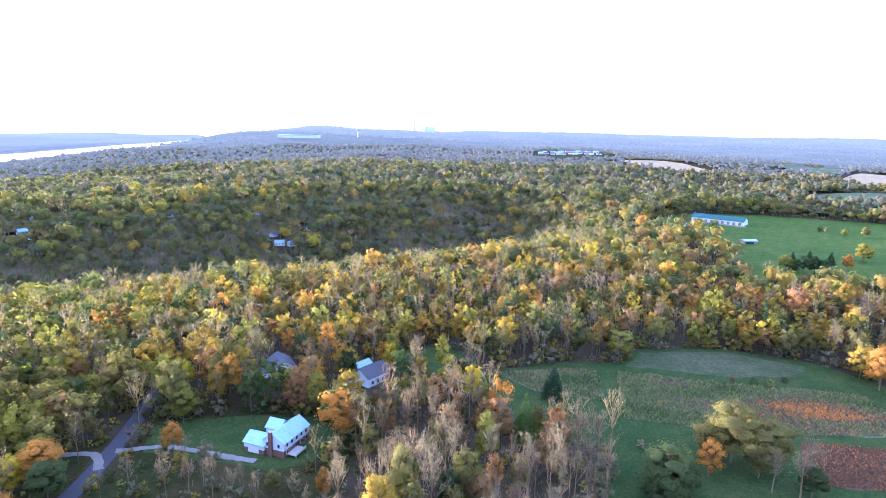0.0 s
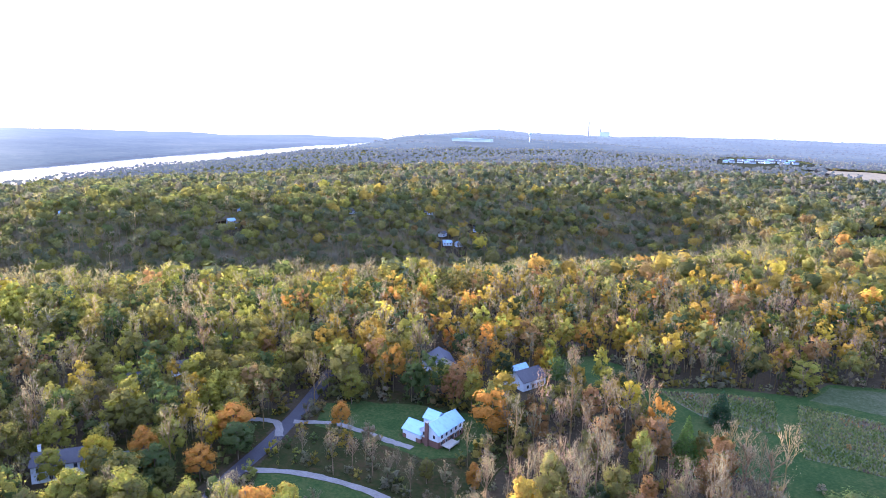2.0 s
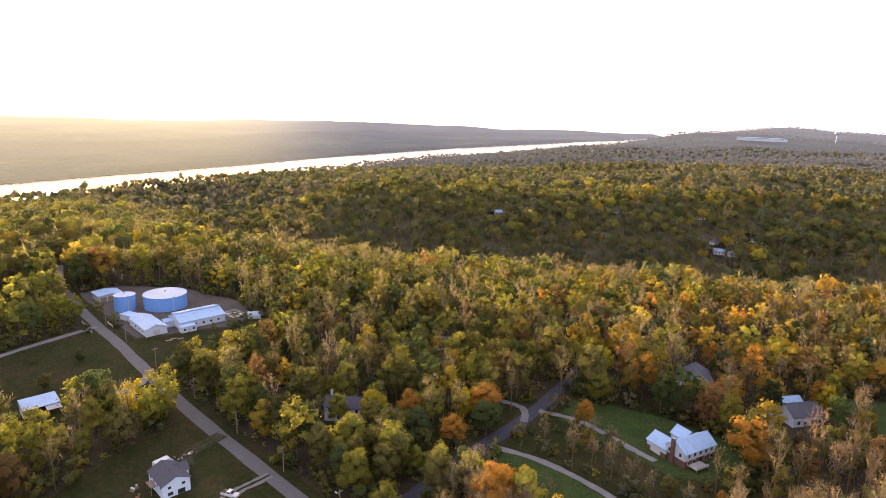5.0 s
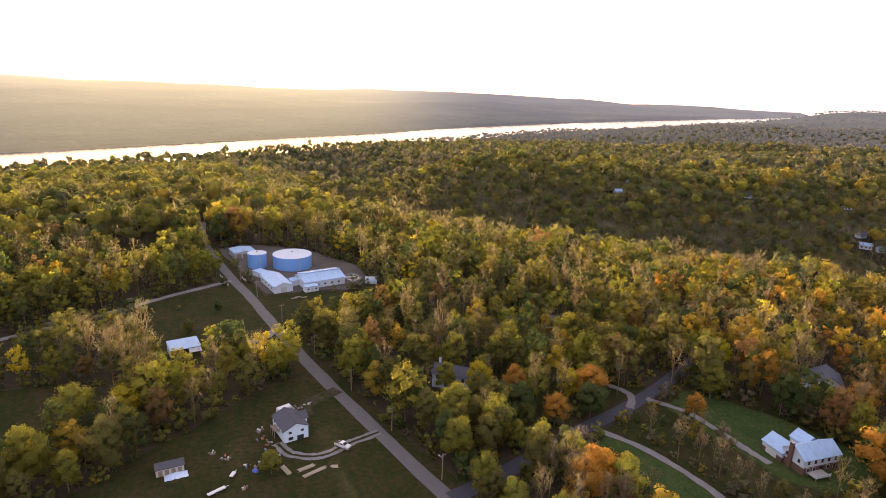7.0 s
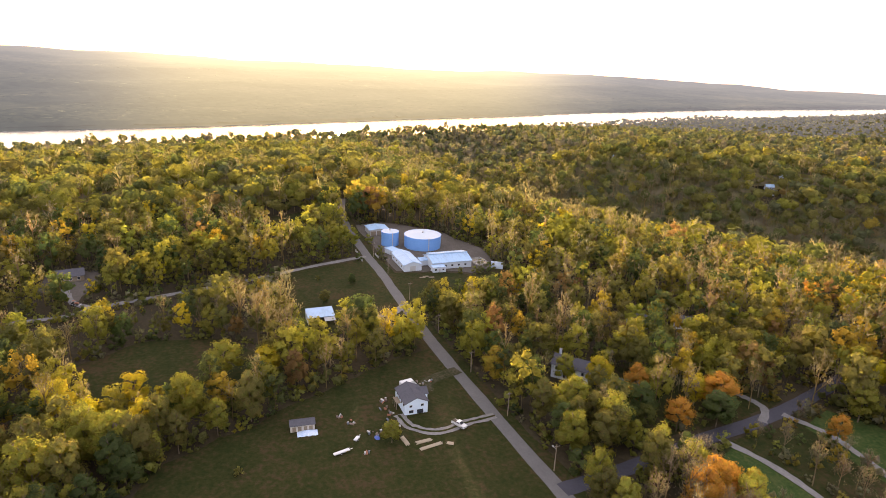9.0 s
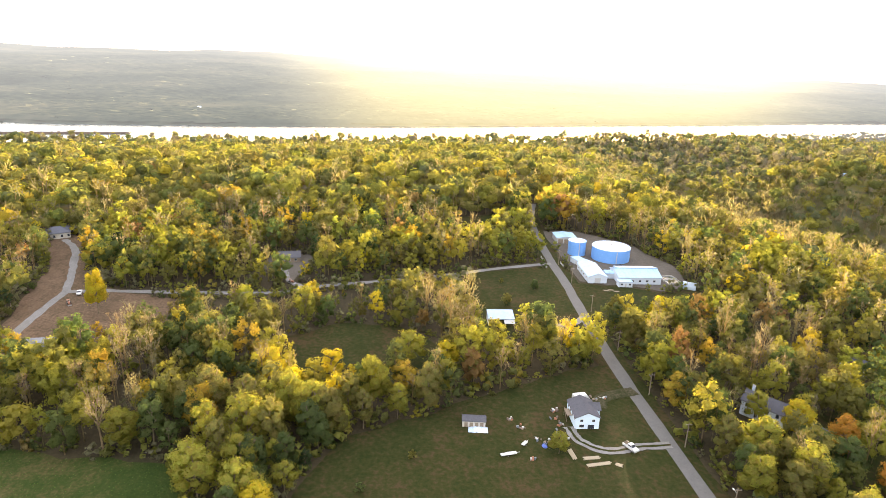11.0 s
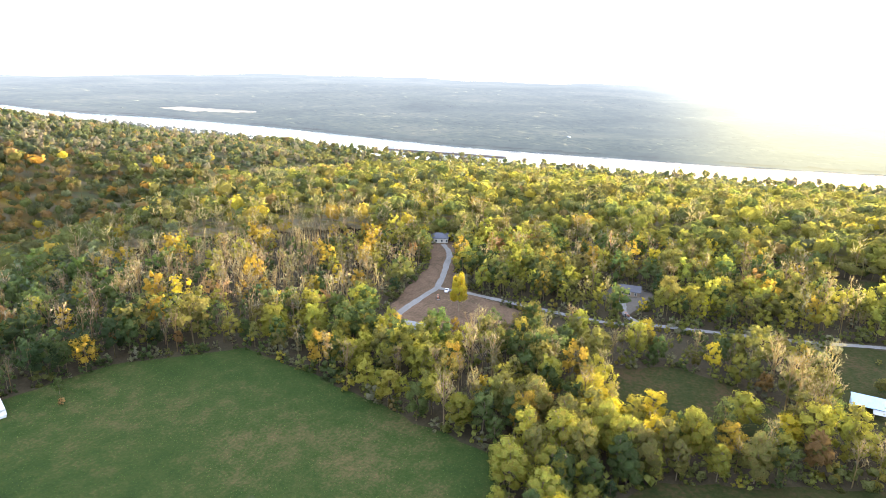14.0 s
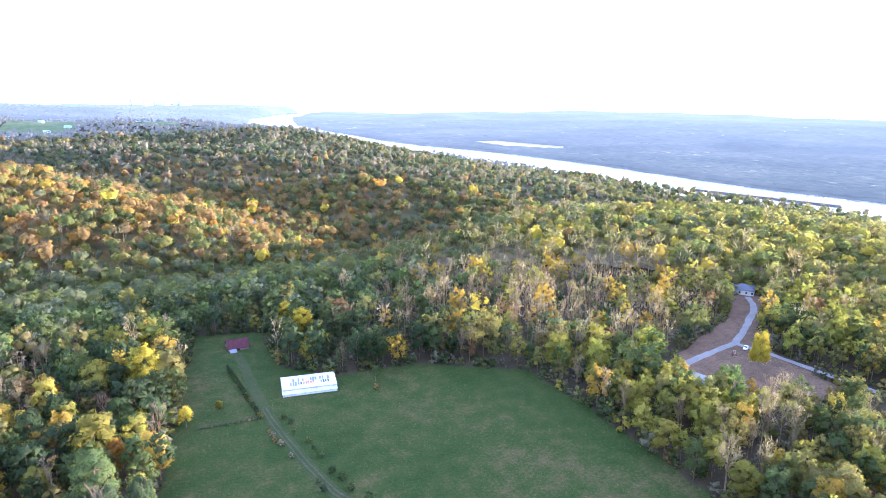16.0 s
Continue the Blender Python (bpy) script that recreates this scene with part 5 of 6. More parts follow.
# ---------------------------------------------------------------- shapes
def box(sx, sy, sz, at=(0, 0, 0), bevel=0.0):
    """A box standing on its base, bevelled where asked."""
    bm = bmesh.new()
    bmesh.ops.create_cube(bm, size=1)
    for v in bm.verts:
        v.co = Vector((v.co.x * sx + at[0], v.co.y * sy + at[1], (v.co.z + 0.5) * sz + at[2]))
    if bevel:
        bmesh.ops.bevel(bm, geom=bm.edges[:], offset=bevel, segments=2, affect="EDGES", profile=0.6)
    return bm


def prism(points, lo, hi, axis):
    """A closed outline of (a, b) pushed from lo to hi along an axis ('x': outline in y, z; 'z': outline in x, y)."""
    bm = bmesh.new()
    put = (lambda a, b, t: (t, a, b)) if axis == "x" else (lambda a, b, t: (a, b, t)) if axis == "z" else (lambda a, b, t: (a, t, b))
    ends = [[bm.verts.new(put(a, b, t)) for a, b in points] for t in (lo, hi)]
    bm.faces.new(ends[0][::-1])
    bm.faces.new(ends[1])
    n = len(points)
    for i in range(n):
        bm.faces.new((ends[0][i], ends[0][(i + 1) % n], ends[1][(i + 1) % n], ends[1][i]))
    bmesh.ops.recalc_face_normals(bm, faces=bm.faces[:])
    return bm


def drum(r0, r1, z0, z1, seg=24, at=(0, 0), axis="z"):
    bm = bmesh.new()
    bmesh.ops.create_cone(bm, cap_ends=True, segments=seg, radius1=r0, radius2=r1, depth=z1 - z0)
    for v in bm.verts:
        v.co.z += (z0 + z1) / 2
    if axis == "y":
        bmesh.ops.rotate(bm, verts=bm.verts[:], cent=(0, 0, 0), matrix=Matrix.Rotation(radians(90), 3, "X"))
    bmesh.ops.translate(bm, verts=bm.verts[:], vec=(at[0], at[1], 0))
    return bm


def root(name, x, y, turn, label, category, group="", z=None):
    ob = new(name)
    ob.matrix_basis = pose(x, y, float(ground_z(x, y)) + 0.1 if z is None else z, 0, 0, turn)
    return tagged(ob, label, category, group)


def window(parent, side, along, z, w, h, half_l, half_w):
    """A framed window on wall 'front' (-y), 'back' (+y), 'left' (-x) or 'right' (+x)."""
    t = 0.09
    if side in ("front", "back"):
        s = -1 if side == "front" else 1
        fr = box(w + 0.24, t, h + 0.24, (along, s * (half_w + 0.02), z - 0.12), 0.02)
        pn = box(w, 0.03, h, (along, s * (half_w + 0.07), z))
    else:
        s = -1 if side == "left" else 1
        fr = box(t, w + 0.24, h + 0.24, (s * (half_l + 0.02), along, z - 0.12), 0.02)
        pn = box(0.03, w, h, (s * (half_l + 0.07), along, z))
    ob = part("window", fr, M["white_paint"], parent)
    part("pane", pn, M["glass"], ob, "dark window glass")


def door(parent, side, along, w, h, half_l, half_w, mat="wood", z=0.05):
    if side in ("front", "back"):
        s = -1 if side == "front" else 1
        bm = box(w, 0.1, h, (along, s * (half_w + 0.03), z), 0.015)
    else:
        s = -1 if side == "left" else 1
        bm = box(0.1, w, h, (s * (half_l + 0.03), along, z), 0.015)
    part("door", bm, M[mat], parent)


def gable_body(parent, length, width, eave, ridge, wall, roof, over=0.45, cx=0.0, cy=0.0, turned=False, thick=0.16):
    """Walls with gable ends, two roof slopes and a ridge cap; the ridge runs along x (along y where turned)."""
    hl, hw = length / 2, width / 2
    ax = "y" if turned else "x"
    c0, c1 = (cx, cy) if turned else (cy, cx)      # across, along
    part("wall", prism([(c0 - hw, -0.4), (c0 + hw, -0.4), (c0 + hw, eave), (c0, ridge - 0.02), (c0 - hw, eave)], c1 - hl, c1 + hl, ax), M[wall], parent)
    k = (ridge - eave) / hw
    for s in (-1, 1):
        lo = eave - over * k
        pts = [(c0, ridge + 0.03), (c0 + s * (hw + over), lo + 0.03), (c0 + s * (hw + over), lo + 0.03 + thick), (c0, ridge + 0.03 + thick)]
        part("roof_slope", prism(pts, c1 - hl - over, c1 + hl + over, ax), M[roof], parent)
    part("ridge_cap", prism([(c0 - 0.22, ridge + thick - 0.03), (c0 + 0.22, ridge + thick - 0.03), (c0, ridge + thick + 0.12)], c1 - hl - over, c1 + hl + over, ax), M[roof], parent)


def hip_body(parent, length, width, eave, ridge, wall, roof, over=0.5, cx=0.0, cy=0.0):
    part("wall", box(length, width, eave + 0.4, (cx, cy, -0.4)), M[wall], parent)
    bm = bmesh.new()
    hl, hw = length / 2 + over, width / 2 + over
    run = max(hl - hw, 0.3)
    low = [bm.verts.new((cx + a * hl, cy + b * hw, eave - 0.05)) for a, b in ((-1, -1), (1, -1), (1, 1), (-1, 1))]
    mid = [bm.verts.new((cx + a * hl, cy + b * hw, eave + 0.15)) for a, b in ((-1, -1), (1, -1), (1, 1), (-1, 1))]
    r0, r1 = bm.verts.new((cx - run, cy, ridge)), bm.verts.new((cx + run, cy, ridge))
    bm.faces.new(low[::-1])
    for i in range(4):
        bm.faces.new((low[i], low[(i + 1) % 4], mid[(i + 1) % 4], mid[i]))
    bm.faces.new((mid[0], mid[1], r1, r0))
    bm.faces.new((mid[2], mid[3], r0, r1))
    bm.faces.new((mid[1], mid[2], r1))
    bm.faces.new((mid[3], mid[0], r0))
    bmesh.ops.recalc_face_normals(bm, faces=bm.faces[:])
    part("roof", bm, M[roof], parent)


def chimney(parent, x, y, top, w=1.0, d=0.8, mat="brick"):
    c = part("chimney", box(w, d, top + 0.3, (x, y, -0.3), 0.03), M[mat], parent, "brick chimney")
    part("cap", box(w + 0.2, d + 0.2, 0.15, (x, y, top)), M["concrete"], c)


# ---------------------------------------------------------------- white house with wings
h = root("house", -72.6, 188.2, 75.0, "white house with bright metal roofs and a brick chimney", "house", "houses in the woods")
h.scale = (0.85, 0.85, 0.9)
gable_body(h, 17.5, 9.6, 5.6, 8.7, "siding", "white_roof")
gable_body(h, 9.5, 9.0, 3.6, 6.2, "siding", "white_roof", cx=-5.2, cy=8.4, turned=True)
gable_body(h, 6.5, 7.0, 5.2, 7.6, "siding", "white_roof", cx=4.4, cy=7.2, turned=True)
part("brick_base", box(17.6, 9.7, 2.9, (0, 0, -0.3)), M["brick"], h, "brown brick lower storey")
part("brick_base", box(9.1, 9.6, 2.0, (-5.2, 8.4, -0.3)), M["brick"], h, "brown brick lower walls of the wing")
chimney(h, -9.3, 0.8, 9.6, 1.0, 1.5)
for a in (-6.4, -3.2, 0.0, 3.2, 6.4):
    window(h, "front", a, 3.6, 1.1, 1.4, 8.75, 4.8)
for a in (-6.4, -3.4, 3.2, 6.4):
    window(h, "front", a, 0.8, 1.2, 1.5, 8.8, 4.86)
for a in (-2.6, 2.6):
    window(h, "left", a, 3.6, 1.0, 1.4, 8.75, 4.8)
    window(h, "right", a, 3.6, 1.0, 1.4, 8.75, 4.8)
door(h, "front", 0.2, 1.8, 2.1, 8.8, 4.86, "glass")
part("garage_door", box(0.1, 5.0, 2.3, (-9.8, 8.6, 0.05), 0.02), M["white_paint"], h)
dk = part("deck", box(7.0, 4.2, 0.25, (-3.6, -7.2, 0.9), 0.03), M["concrete"], h, "raised grey deck")
for a, b in ((-6.9, -9.1), (-0.3, -9.1), (-6.9, -5.4), (-0.3, -5.4)):
    part("deck_post", box(0.25, 0.25, 1.3, (a, b, -0.4)), M["wood"], dk)
part("deck_rail", box(7.0, 0.08, 0.9, (-3.6, -9.2, 1.15)), M["white_paint"], dk)

# ---------------------------------------------------------------- two houses behind it
h = root("house", -97.0, 248.2, -56.0, "grey-roofed house half hidden by trees", "house", "houses in the woods")
gable_body(h, 13.0, 10.0, 4.2, 7.2, "cream", "grey_shingle")
gable_body(h, 5.0, 6.5, 3.6, 5.8, "siding", "grey_shingle", cx=3.0, cy=-6.5, turned=True)
for a in (-4.2, -1.4):
    window(h, "front", a, 1.2, 1.1, 1.4, 6.5, 5.0)
window(h, "right", -1.5, 1.2, 1.1, 1.4, 6.5, 5.0)
window(h, "right", 1.8, 1.2, 1.1, 1.4, 6.5, 5.0)
door(h, "right", 0.2, 1.0, 2.1, 6.5, 5.0)
h = root("house", -56.6, 246.0, 58.0, "house with dark shingle roof and pale gable", "house", "houses in the woods")
gable_body(h, 13.0, 10.0, 4.0, 7.2, "siding", "shingle")
gable_body(h, 8.0, 6.0, 4.2, 6.6, "siding", "white_roof", cx=1.0, cy=6.4, turned=False)
gable_body(h, 5.0, 6.0, 2.6, 4.0, "cream", "grey_shingle", cx=-7.6, cy=5.5)
for a in (-4.5, -1.5, 1.5, 4.5):
    window(h, "front", a, 1.2, 1.2, 1.4, 6.75, 5.5)
door(h, "right", 0.0, 1.0, 2.1, 6.75, 5.5)

# ---------------------------------------------------------------- white house by the side road
h = root("house", -172.0, 118.0, 41.0, "tall white house with dark roof hidden by trees", "house", "houses in the woods")
gable_body(h, 14.0, 8.0, 5.6, 8.0, "siding", "shingle")
chimney(h, -5.6, 1.8, 9.4, 0.8, 0.8, "siding")
for z in (0.9, 3.6):
    for a in (-1.8, 1.8):
        window(h, "left", a, z, 1.0, 1.5, 7.0, 4.0)
    for a in (-5, -1.7, 1.7, 5):
        window(h, "front", a, z, 1.0, 1.4, 7.0, 4.0)
h = root("garage", -157.5, 131.0, 41.0, "low garage with grey roof beside a house", "garage")
gable_body(h, 9.0, 6.5, 2.7, 4.2, "siding", "grey_shingle")
part("garage_door", box(4.6, 0.1, 2.2, (0, -3.3, 0.05), 0.02), M["white_paint"], h)

# ---------------------------------------------------------------- farmhouse by the road
h = root("farmhouse", -170.6, 53.0, 0.0, "white two-storey farmhouse with dark shingle roof", "house", "houses in the woods")
h.scale = (0.84, 0.84, 0.9)
gable_body(h, 13.0, 9.6, 4.7, 6.7, "clapboard", "shingle")
gable_body(h, 4.0, 5.5, 4.4, 5.9, "clapboard", "shingle", cx=-2.5, cy=4.8, turned=True)
for a in (-2.4, 2.4):
    window(h, "right", a, 3.1, 1.1, 0.8, 6.5, 4.8)
window(h, "right", -2.2, 0.7, 1.8, 1.1, 6.5, 4.8)
door(h, "right", 1.6, 2.6, 1.7, 6.5, 4.8, "glass")
for a in (-4.4, -1.2, 2.0, 4.6):
    window(h, "front", a, 3.0, 1.0, 1.0, 6.5, 4.8)
dk = part("porch", box(5.0, 2.0, 0.2, (-1.0, -5.9, 2.6), 0.03), M["wood"], h, "weathered wooden side porch")
for a in (-3.3, -1.0, 1.3):
    part("porch_post", box(0.15, 0.15, 3.7, (a, -6.8, -0.4)), M["wood"], dk)


def wheel(parent, x, y, r=0.36, w=0.24):
    wh = part("wheel", drum(r, r, -w / 2, w / 2, 18, axis="y"), M["rubber"], parent)
    wh.location = (x, y, r)
    part("rim", drum(r * 0.55, r * 0.5, -w / 2 - 0.02, w / 2 + 0.02, 12, axis="y"), M["steel"], wh)


def pickup(x, y, turn, label):
    t = root("pickup_truck", x, y, turn, label, "truck", z=0.34)
    part("body", prism([(-2.7, 0.45), (2.6, 0.45), (2.65, 0.85), (2.5, 1.12), (1.1, 1.2), (0.55, 1.22), (-2.7, 1.2)], -0.95, 0.95, "y"), M["white_paint"], t)
    cab = part("cab", prism([(-0.9, 1.2), (1.15, 1.2), (0.45, 1.85), (-0.7, 1.9)], -0.82, 0.82, "y"), M["white_paint"], t)
    part("windscreen", prism([(1.17, 1.26), (1.19, 1.28), (0.52, 1.83), (0.5, 1.81)], -0.72, 0.72, "y"), M["glass"], cab)
    for s in (-1, 1):
        part("side_window", prism([(-0.65, 1.3), (0.9, 1.3), (0.4, 1.76), (-0.6, 1.78)], s * 0.83 - 0.01, s * 0.83 + 0.01, "y"), M["glass"], cab)
    part("bed", box(1.7, 1.6, 0.06, (-1.8, 0, 1.2)), M["rubber"], t)
    for a in (-1.75, 1.7):
        for b in (-0.85, 0.85):
            wheel(t, a, b)
    for s in (-0.65, 0.65):
        part("headlight", box(0.06, 0.35, 0.16, (2.63, s, 0.75)), M["glass"], t)
    return t


def camper(x, y, turn, label, length=6.0):
    t = root("camper_van", x, y, turn, label, "van", z=0.1)
    hl = length / 2
    part("body", prism([(-hl, 0.5), (hl, 0.5), (hl, 1.3), (hl - 0.9, 2.4), (hl - 1.2, 2.75), (-hl + 0.2, 2.75), (-hl, 2.5)], -1.1, 1.1, "y"), M["white_paint"], t)
    part("windscreen", prism([(hl - 0.05, 1.4), (hl - 0.02, 1.42), (hl - 0.84, 2.36), (hl - 0.87, 2.34)], -0.95, 0.95, "y"), M["glass"], t)
    for s in (-1, 1):
        for a in (-1.6, 0.2):
            part("side_window", box(1.1, 0.03, 0.6, (a, s * 1.11, 1.6)), M["glass"], t)
    for a in (-hl + 1.3, hl - 1.3):
        for b in (-0.95, 0.95):
            wheel(t, a, b)
    return t


pickup(-153.8, 64.0, 28.0, "white pickup truck parked on a gravel lane")
camper(-182.5, 55.6, 100.0, "white camper van parked behind a farmhouse")
h = root("shed", -168.0, 15.5, 85.0, "small weathered shed at the edge of trees", "shed", "sheds")
gable_body(h, 7.6, 3.6, 2.2, 3.0, "cream", "shingle", 0.25)
for a in (-2.6, -0.9, 0.9, 2.6):
    door(h, "front", a, 1.1, 1.7, 3.8, 1.8, "wood")
t = root("tarpaulin", -164.6, 16.6, 85.0, "crumpled pale blue and white tarpaulin before a shed", "tarpaulin")
bm = bmesh.new()
bmesh.ops.create_grid(bm, x_segments=18, y_segments=12, size=1.0)
for v in bm.verts:
    u, w = v.co.x, v.co.y
    v.co = Vector((u * 3.2, w * 1.6, 0.05 + 0.9 * max(0.0, 1 - u * u) * max(0.0, 1 - w * w) + 0.14 * math.sin(u * 11 + w * 3) * math.cos(w * 7) * (1 - u * u)))
part("cover", bm, M["pale_tarp"], t)


def trailer(x, y, turn, label, length=5.2):
    t = root("flat_trailer", x, y, turn, label, "trailer", z=0.1)
    part("deck", box(length, 1.1, 0.3, (0, 0, 0.5), 0.03), M["white_paint"], t)
    part("drawbar", box(1.3, 0.12, 0.12, (length / 2 + 0.6, 0, 0.5)), M["steel"], t)
    for b in (-0.6, 0.6):
        wheel(t, -0.3, b, 0.3, 0.18)


trailer(-151.2, 24.6, 104.0, "long white flat trailer parked on grass")
trailer(-156.5, 30.5, 140.0, "small white trailer with a raised drawbar", 2.4)


def planks(x, y, turn, count, length, label, mat="new_wood"):
    t = root("lumber_stack", x, y, turn, label, "lumber", "lumber in the yard")
    r = random.Random(int(x * 10))
    for i in range(count):
        part("plank", box(length * r.uniform(0.85, 1.0), 0.26, 0.09, (r.uniform(-0.3, 0.3), (i % 5) * 0.3 - 0.6, 0.02 + (i // 5) * 0.1), 0.01), M[mat], t)


planks(-149.6, 50.2, 96.0, 10, 5.4, "low stack of pale planks on grass")
planks(-146.6, 51.6, 100.0, 8, 8.0, "long pale planks on grass")
planks(-146.2, 57.8, 60.0, 5, 2.2, "short pale boards on grass")
planks(-151.5, 44.6, 8.0, 15, 5.0, "stack of pale lumber beside a lane")


def junk(x, y, seed):
    """A low heap of odds and ends."""
    r = random.Random(seed)
    t = root("scrap_heap", x, y, r.uniform(0, 360), "low heap of scrap and machinery parts on grass", "scrap", "scrap in the yard")
    for i in range(r.randint(4, 7)):
        bm = box(r.uniform(0.3, 1.6), r.uniform(0.2, 0.8), r.uniform(0.2, 0.7), (0, 0, 0), 0.03) if i % 3 else drum(r.uniform(0.2, 0.4), r.uniform(0.2, 0.4), 0, r.uniform(0.3, 0.9), 10)
        ob = part("scrap_piece", bm, M[("hull", "red_junk", "underlay", "wood", "steel")[r.randrange(5)]], t)
        ob.location = (r.uniform(-1.6, 1.6), r.uniform(-1.2, 1.2), 0)
        ob.rotation_euler = (0, 0, r.uniform(0, 3))


for i, (x, y) in enumerate([(-172, 43.5), (-168, 44.5), (-163, 42.8), (-160.5, 44.0), (-159.5, 35.5), (-158, 38.6), (-176, 44.8), (-166, 31), (-150, 31.5), (-171, 28), (-184, 61), (-184.5, 64)]):
    junk(x, y, 40 + i)
t = root("tarpaulin", -155.6, 36.8, 20.0, "blue tarpaulin over a small heap", "tarpaulin")
bm = bmesh.new()
bmesh.ops.create_uvsphere(bm, u_segments=12, v_segments=6, radius=1.0)
for v in bm.verts:
    v.co = Vector((v.co.x * 1.1, v.co.y * 0.8, max(v.co.z, 0) * 0.7 + 0.1 * math.sin(v.co.x * 5) * (v.co.z > 0)))
part("cover", bm, M["blue_tarp"], t)


# ---------------------------------------------------------------- water works
def tank(x, y, r, height, label, rise):
    t = root("water_tank", x, y, 0, label, "water tank", "water tanks")
    part("shell", drum(r, r, -0.3, height, 56), M["tank_paint"], t)
    part("top", drum(r + 0.12, 0.4, height, height + rise, 56), M["tank_top"], t)
    part("rim", drum(r + 0.2, r + 0.2, height - 0.25, height + 0.02, 56), M["tank_paint"], t)
    part("vent", drum(0.6, 0.6, height + rise - 0.2, height + rise + 0.7, 14), M["steel"], t)
    ld = part("ladder", box(0.5, 0.08, height + 0.8, (0, 0, 0)), M["steel"], t)
    ld.location = (r + 0.15, 0, 0)
    ld.rotation_euler = (0, 0, radians(90))
    for z in np.arange(2.4, height, 2.4):
        part("weld_band", drum(r + 0.03, r + 0.03, z, z + 0.08, 56), M["tank_paint"], t)


tank(-344.5, 117.5, 11.4, 7.6, "wide pale blue water tank with a shallow white top", 1.1)
tank(-352.0, 98.5, 5.4, 8.6, "narrow pale blue water tank with a white top", 0.6)
h = root("shed", -312.5, 96.8, 0.0, "long white metal shed with a gabled roof", "shed", "sheds")
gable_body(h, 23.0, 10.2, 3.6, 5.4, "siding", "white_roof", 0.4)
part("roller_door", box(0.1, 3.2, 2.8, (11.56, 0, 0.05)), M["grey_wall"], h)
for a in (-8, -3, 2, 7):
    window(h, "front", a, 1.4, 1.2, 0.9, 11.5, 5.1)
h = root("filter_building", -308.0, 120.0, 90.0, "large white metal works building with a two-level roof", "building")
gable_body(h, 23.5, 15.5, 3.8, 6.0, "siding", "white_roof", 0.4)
part("upper_roof", prism([(0.0, 6.2), (7.4, 4.6), (7.4, 5.2), (0.0, 6.8)], -10.5, 12.2, "x"), M["white_roof"], h)
gable_body(h, 6.0, 5.0, 3.0, 4.0, "siding", "white_roof", 0.3, cx=-13.6, cy=3.0)
for a in (-8, -4, 0, 4, 8):
    window(h, "front", a, 1.3, 1.2, 1.0, 11.75, 7.75)
h = root("site_office", -297.6, 110.6, 90.0, "small white flat-roofed site office", "office")
part("wall", box(7.4, 4.2, 2.9, (0, 0, -0.1), 0.03), M["siding"], h)
part("roof", box(7.8, 4.6, 0.25, (0, 0, 2.8), 0.03), M["white_roof"], h)
for a in (-2.2, 2.2):
    window(h, "front", a, 1.1, 1.1, 0.9, 3.7, 2.1)
door(h, "front", 0, 0.9, 2.0, 3.7, 2.1, "grey_wall")
h = root("shed", -379.0, 97.5, 0.0, "white-roofed storage shed beside the tanks", "shed", "sheds")
gable_body(h, 12.5, 13.0, 3.6, 4.4, "grey_wall", "white_roof", 0.4)
for a in (-4, 0, 4):
    part("bay_door", box(0.1, 3.2, 2.8, (6.3, a, 0.0)), M["wood"], h)
h = root("pump_house", -333.5, 95.0, 20.0, "small white pump house with a flat roof", "building")
part("wall", box(9.0, 5.6, 2.8, (0, 0, -0.1), 0.03), M["siding"], h)
part("roof", box(9.5, 6.1, 0.25, (0, 0, 2.7), 0.03), M["white_roof"], h)
door(h, "front", 1.5, 1.0, 2.0, 4.5, 2.8, "grey_wall")
h = root("arched_shelter", -296.0, 146.0, 60.0, "small white arched shelter with an open end", "shelter")
pts = [(3.0 * math.cos(a), 3.2 * math.sin(a)) for a in np.linspace(0, math.pi, 15)]
part("cover", prism(pts + [(0.94 * a, 0.94 * b) for a, b in pts[::-1]], -3.5, 3.5, "x"), M["tank_top"], h)
part("back_panel", prism([(0.95 * a, 0.95 * b) for a, b in pts], -3.5, -3.4, "x"), M["tank_top"], h)
for bx, by in ((-308, 139.5), (-302, 140.0)):
    t = root("settling_basin", bx - 2, by, 12.0, "open concrete settling basin with dark water", "basin", "settling basins")
    for a, b, sx, sy in ((0, -4.2, 5.6, 0.35), (0, 4.2, 5.6, 0.35), (-2.8, 0, 0.35, 8.0), (2.8, 0, 0.35, 8.0)):
        part("basin_wall", box(sx, sy, 0.8, (a, b, -0.1)), M["concrete"], t)
    part("basin_water", box(5.2, 8.0, 0.05, (0, 0, 0.35)), M["water"], t)
for i, (x, y) in enumerate([(-291, 101), (-290, 98.5), (-289, 103.5)]):
    planks(x, y, 85, 6, 3.0, "pile of old timber at a works yard", "wood")


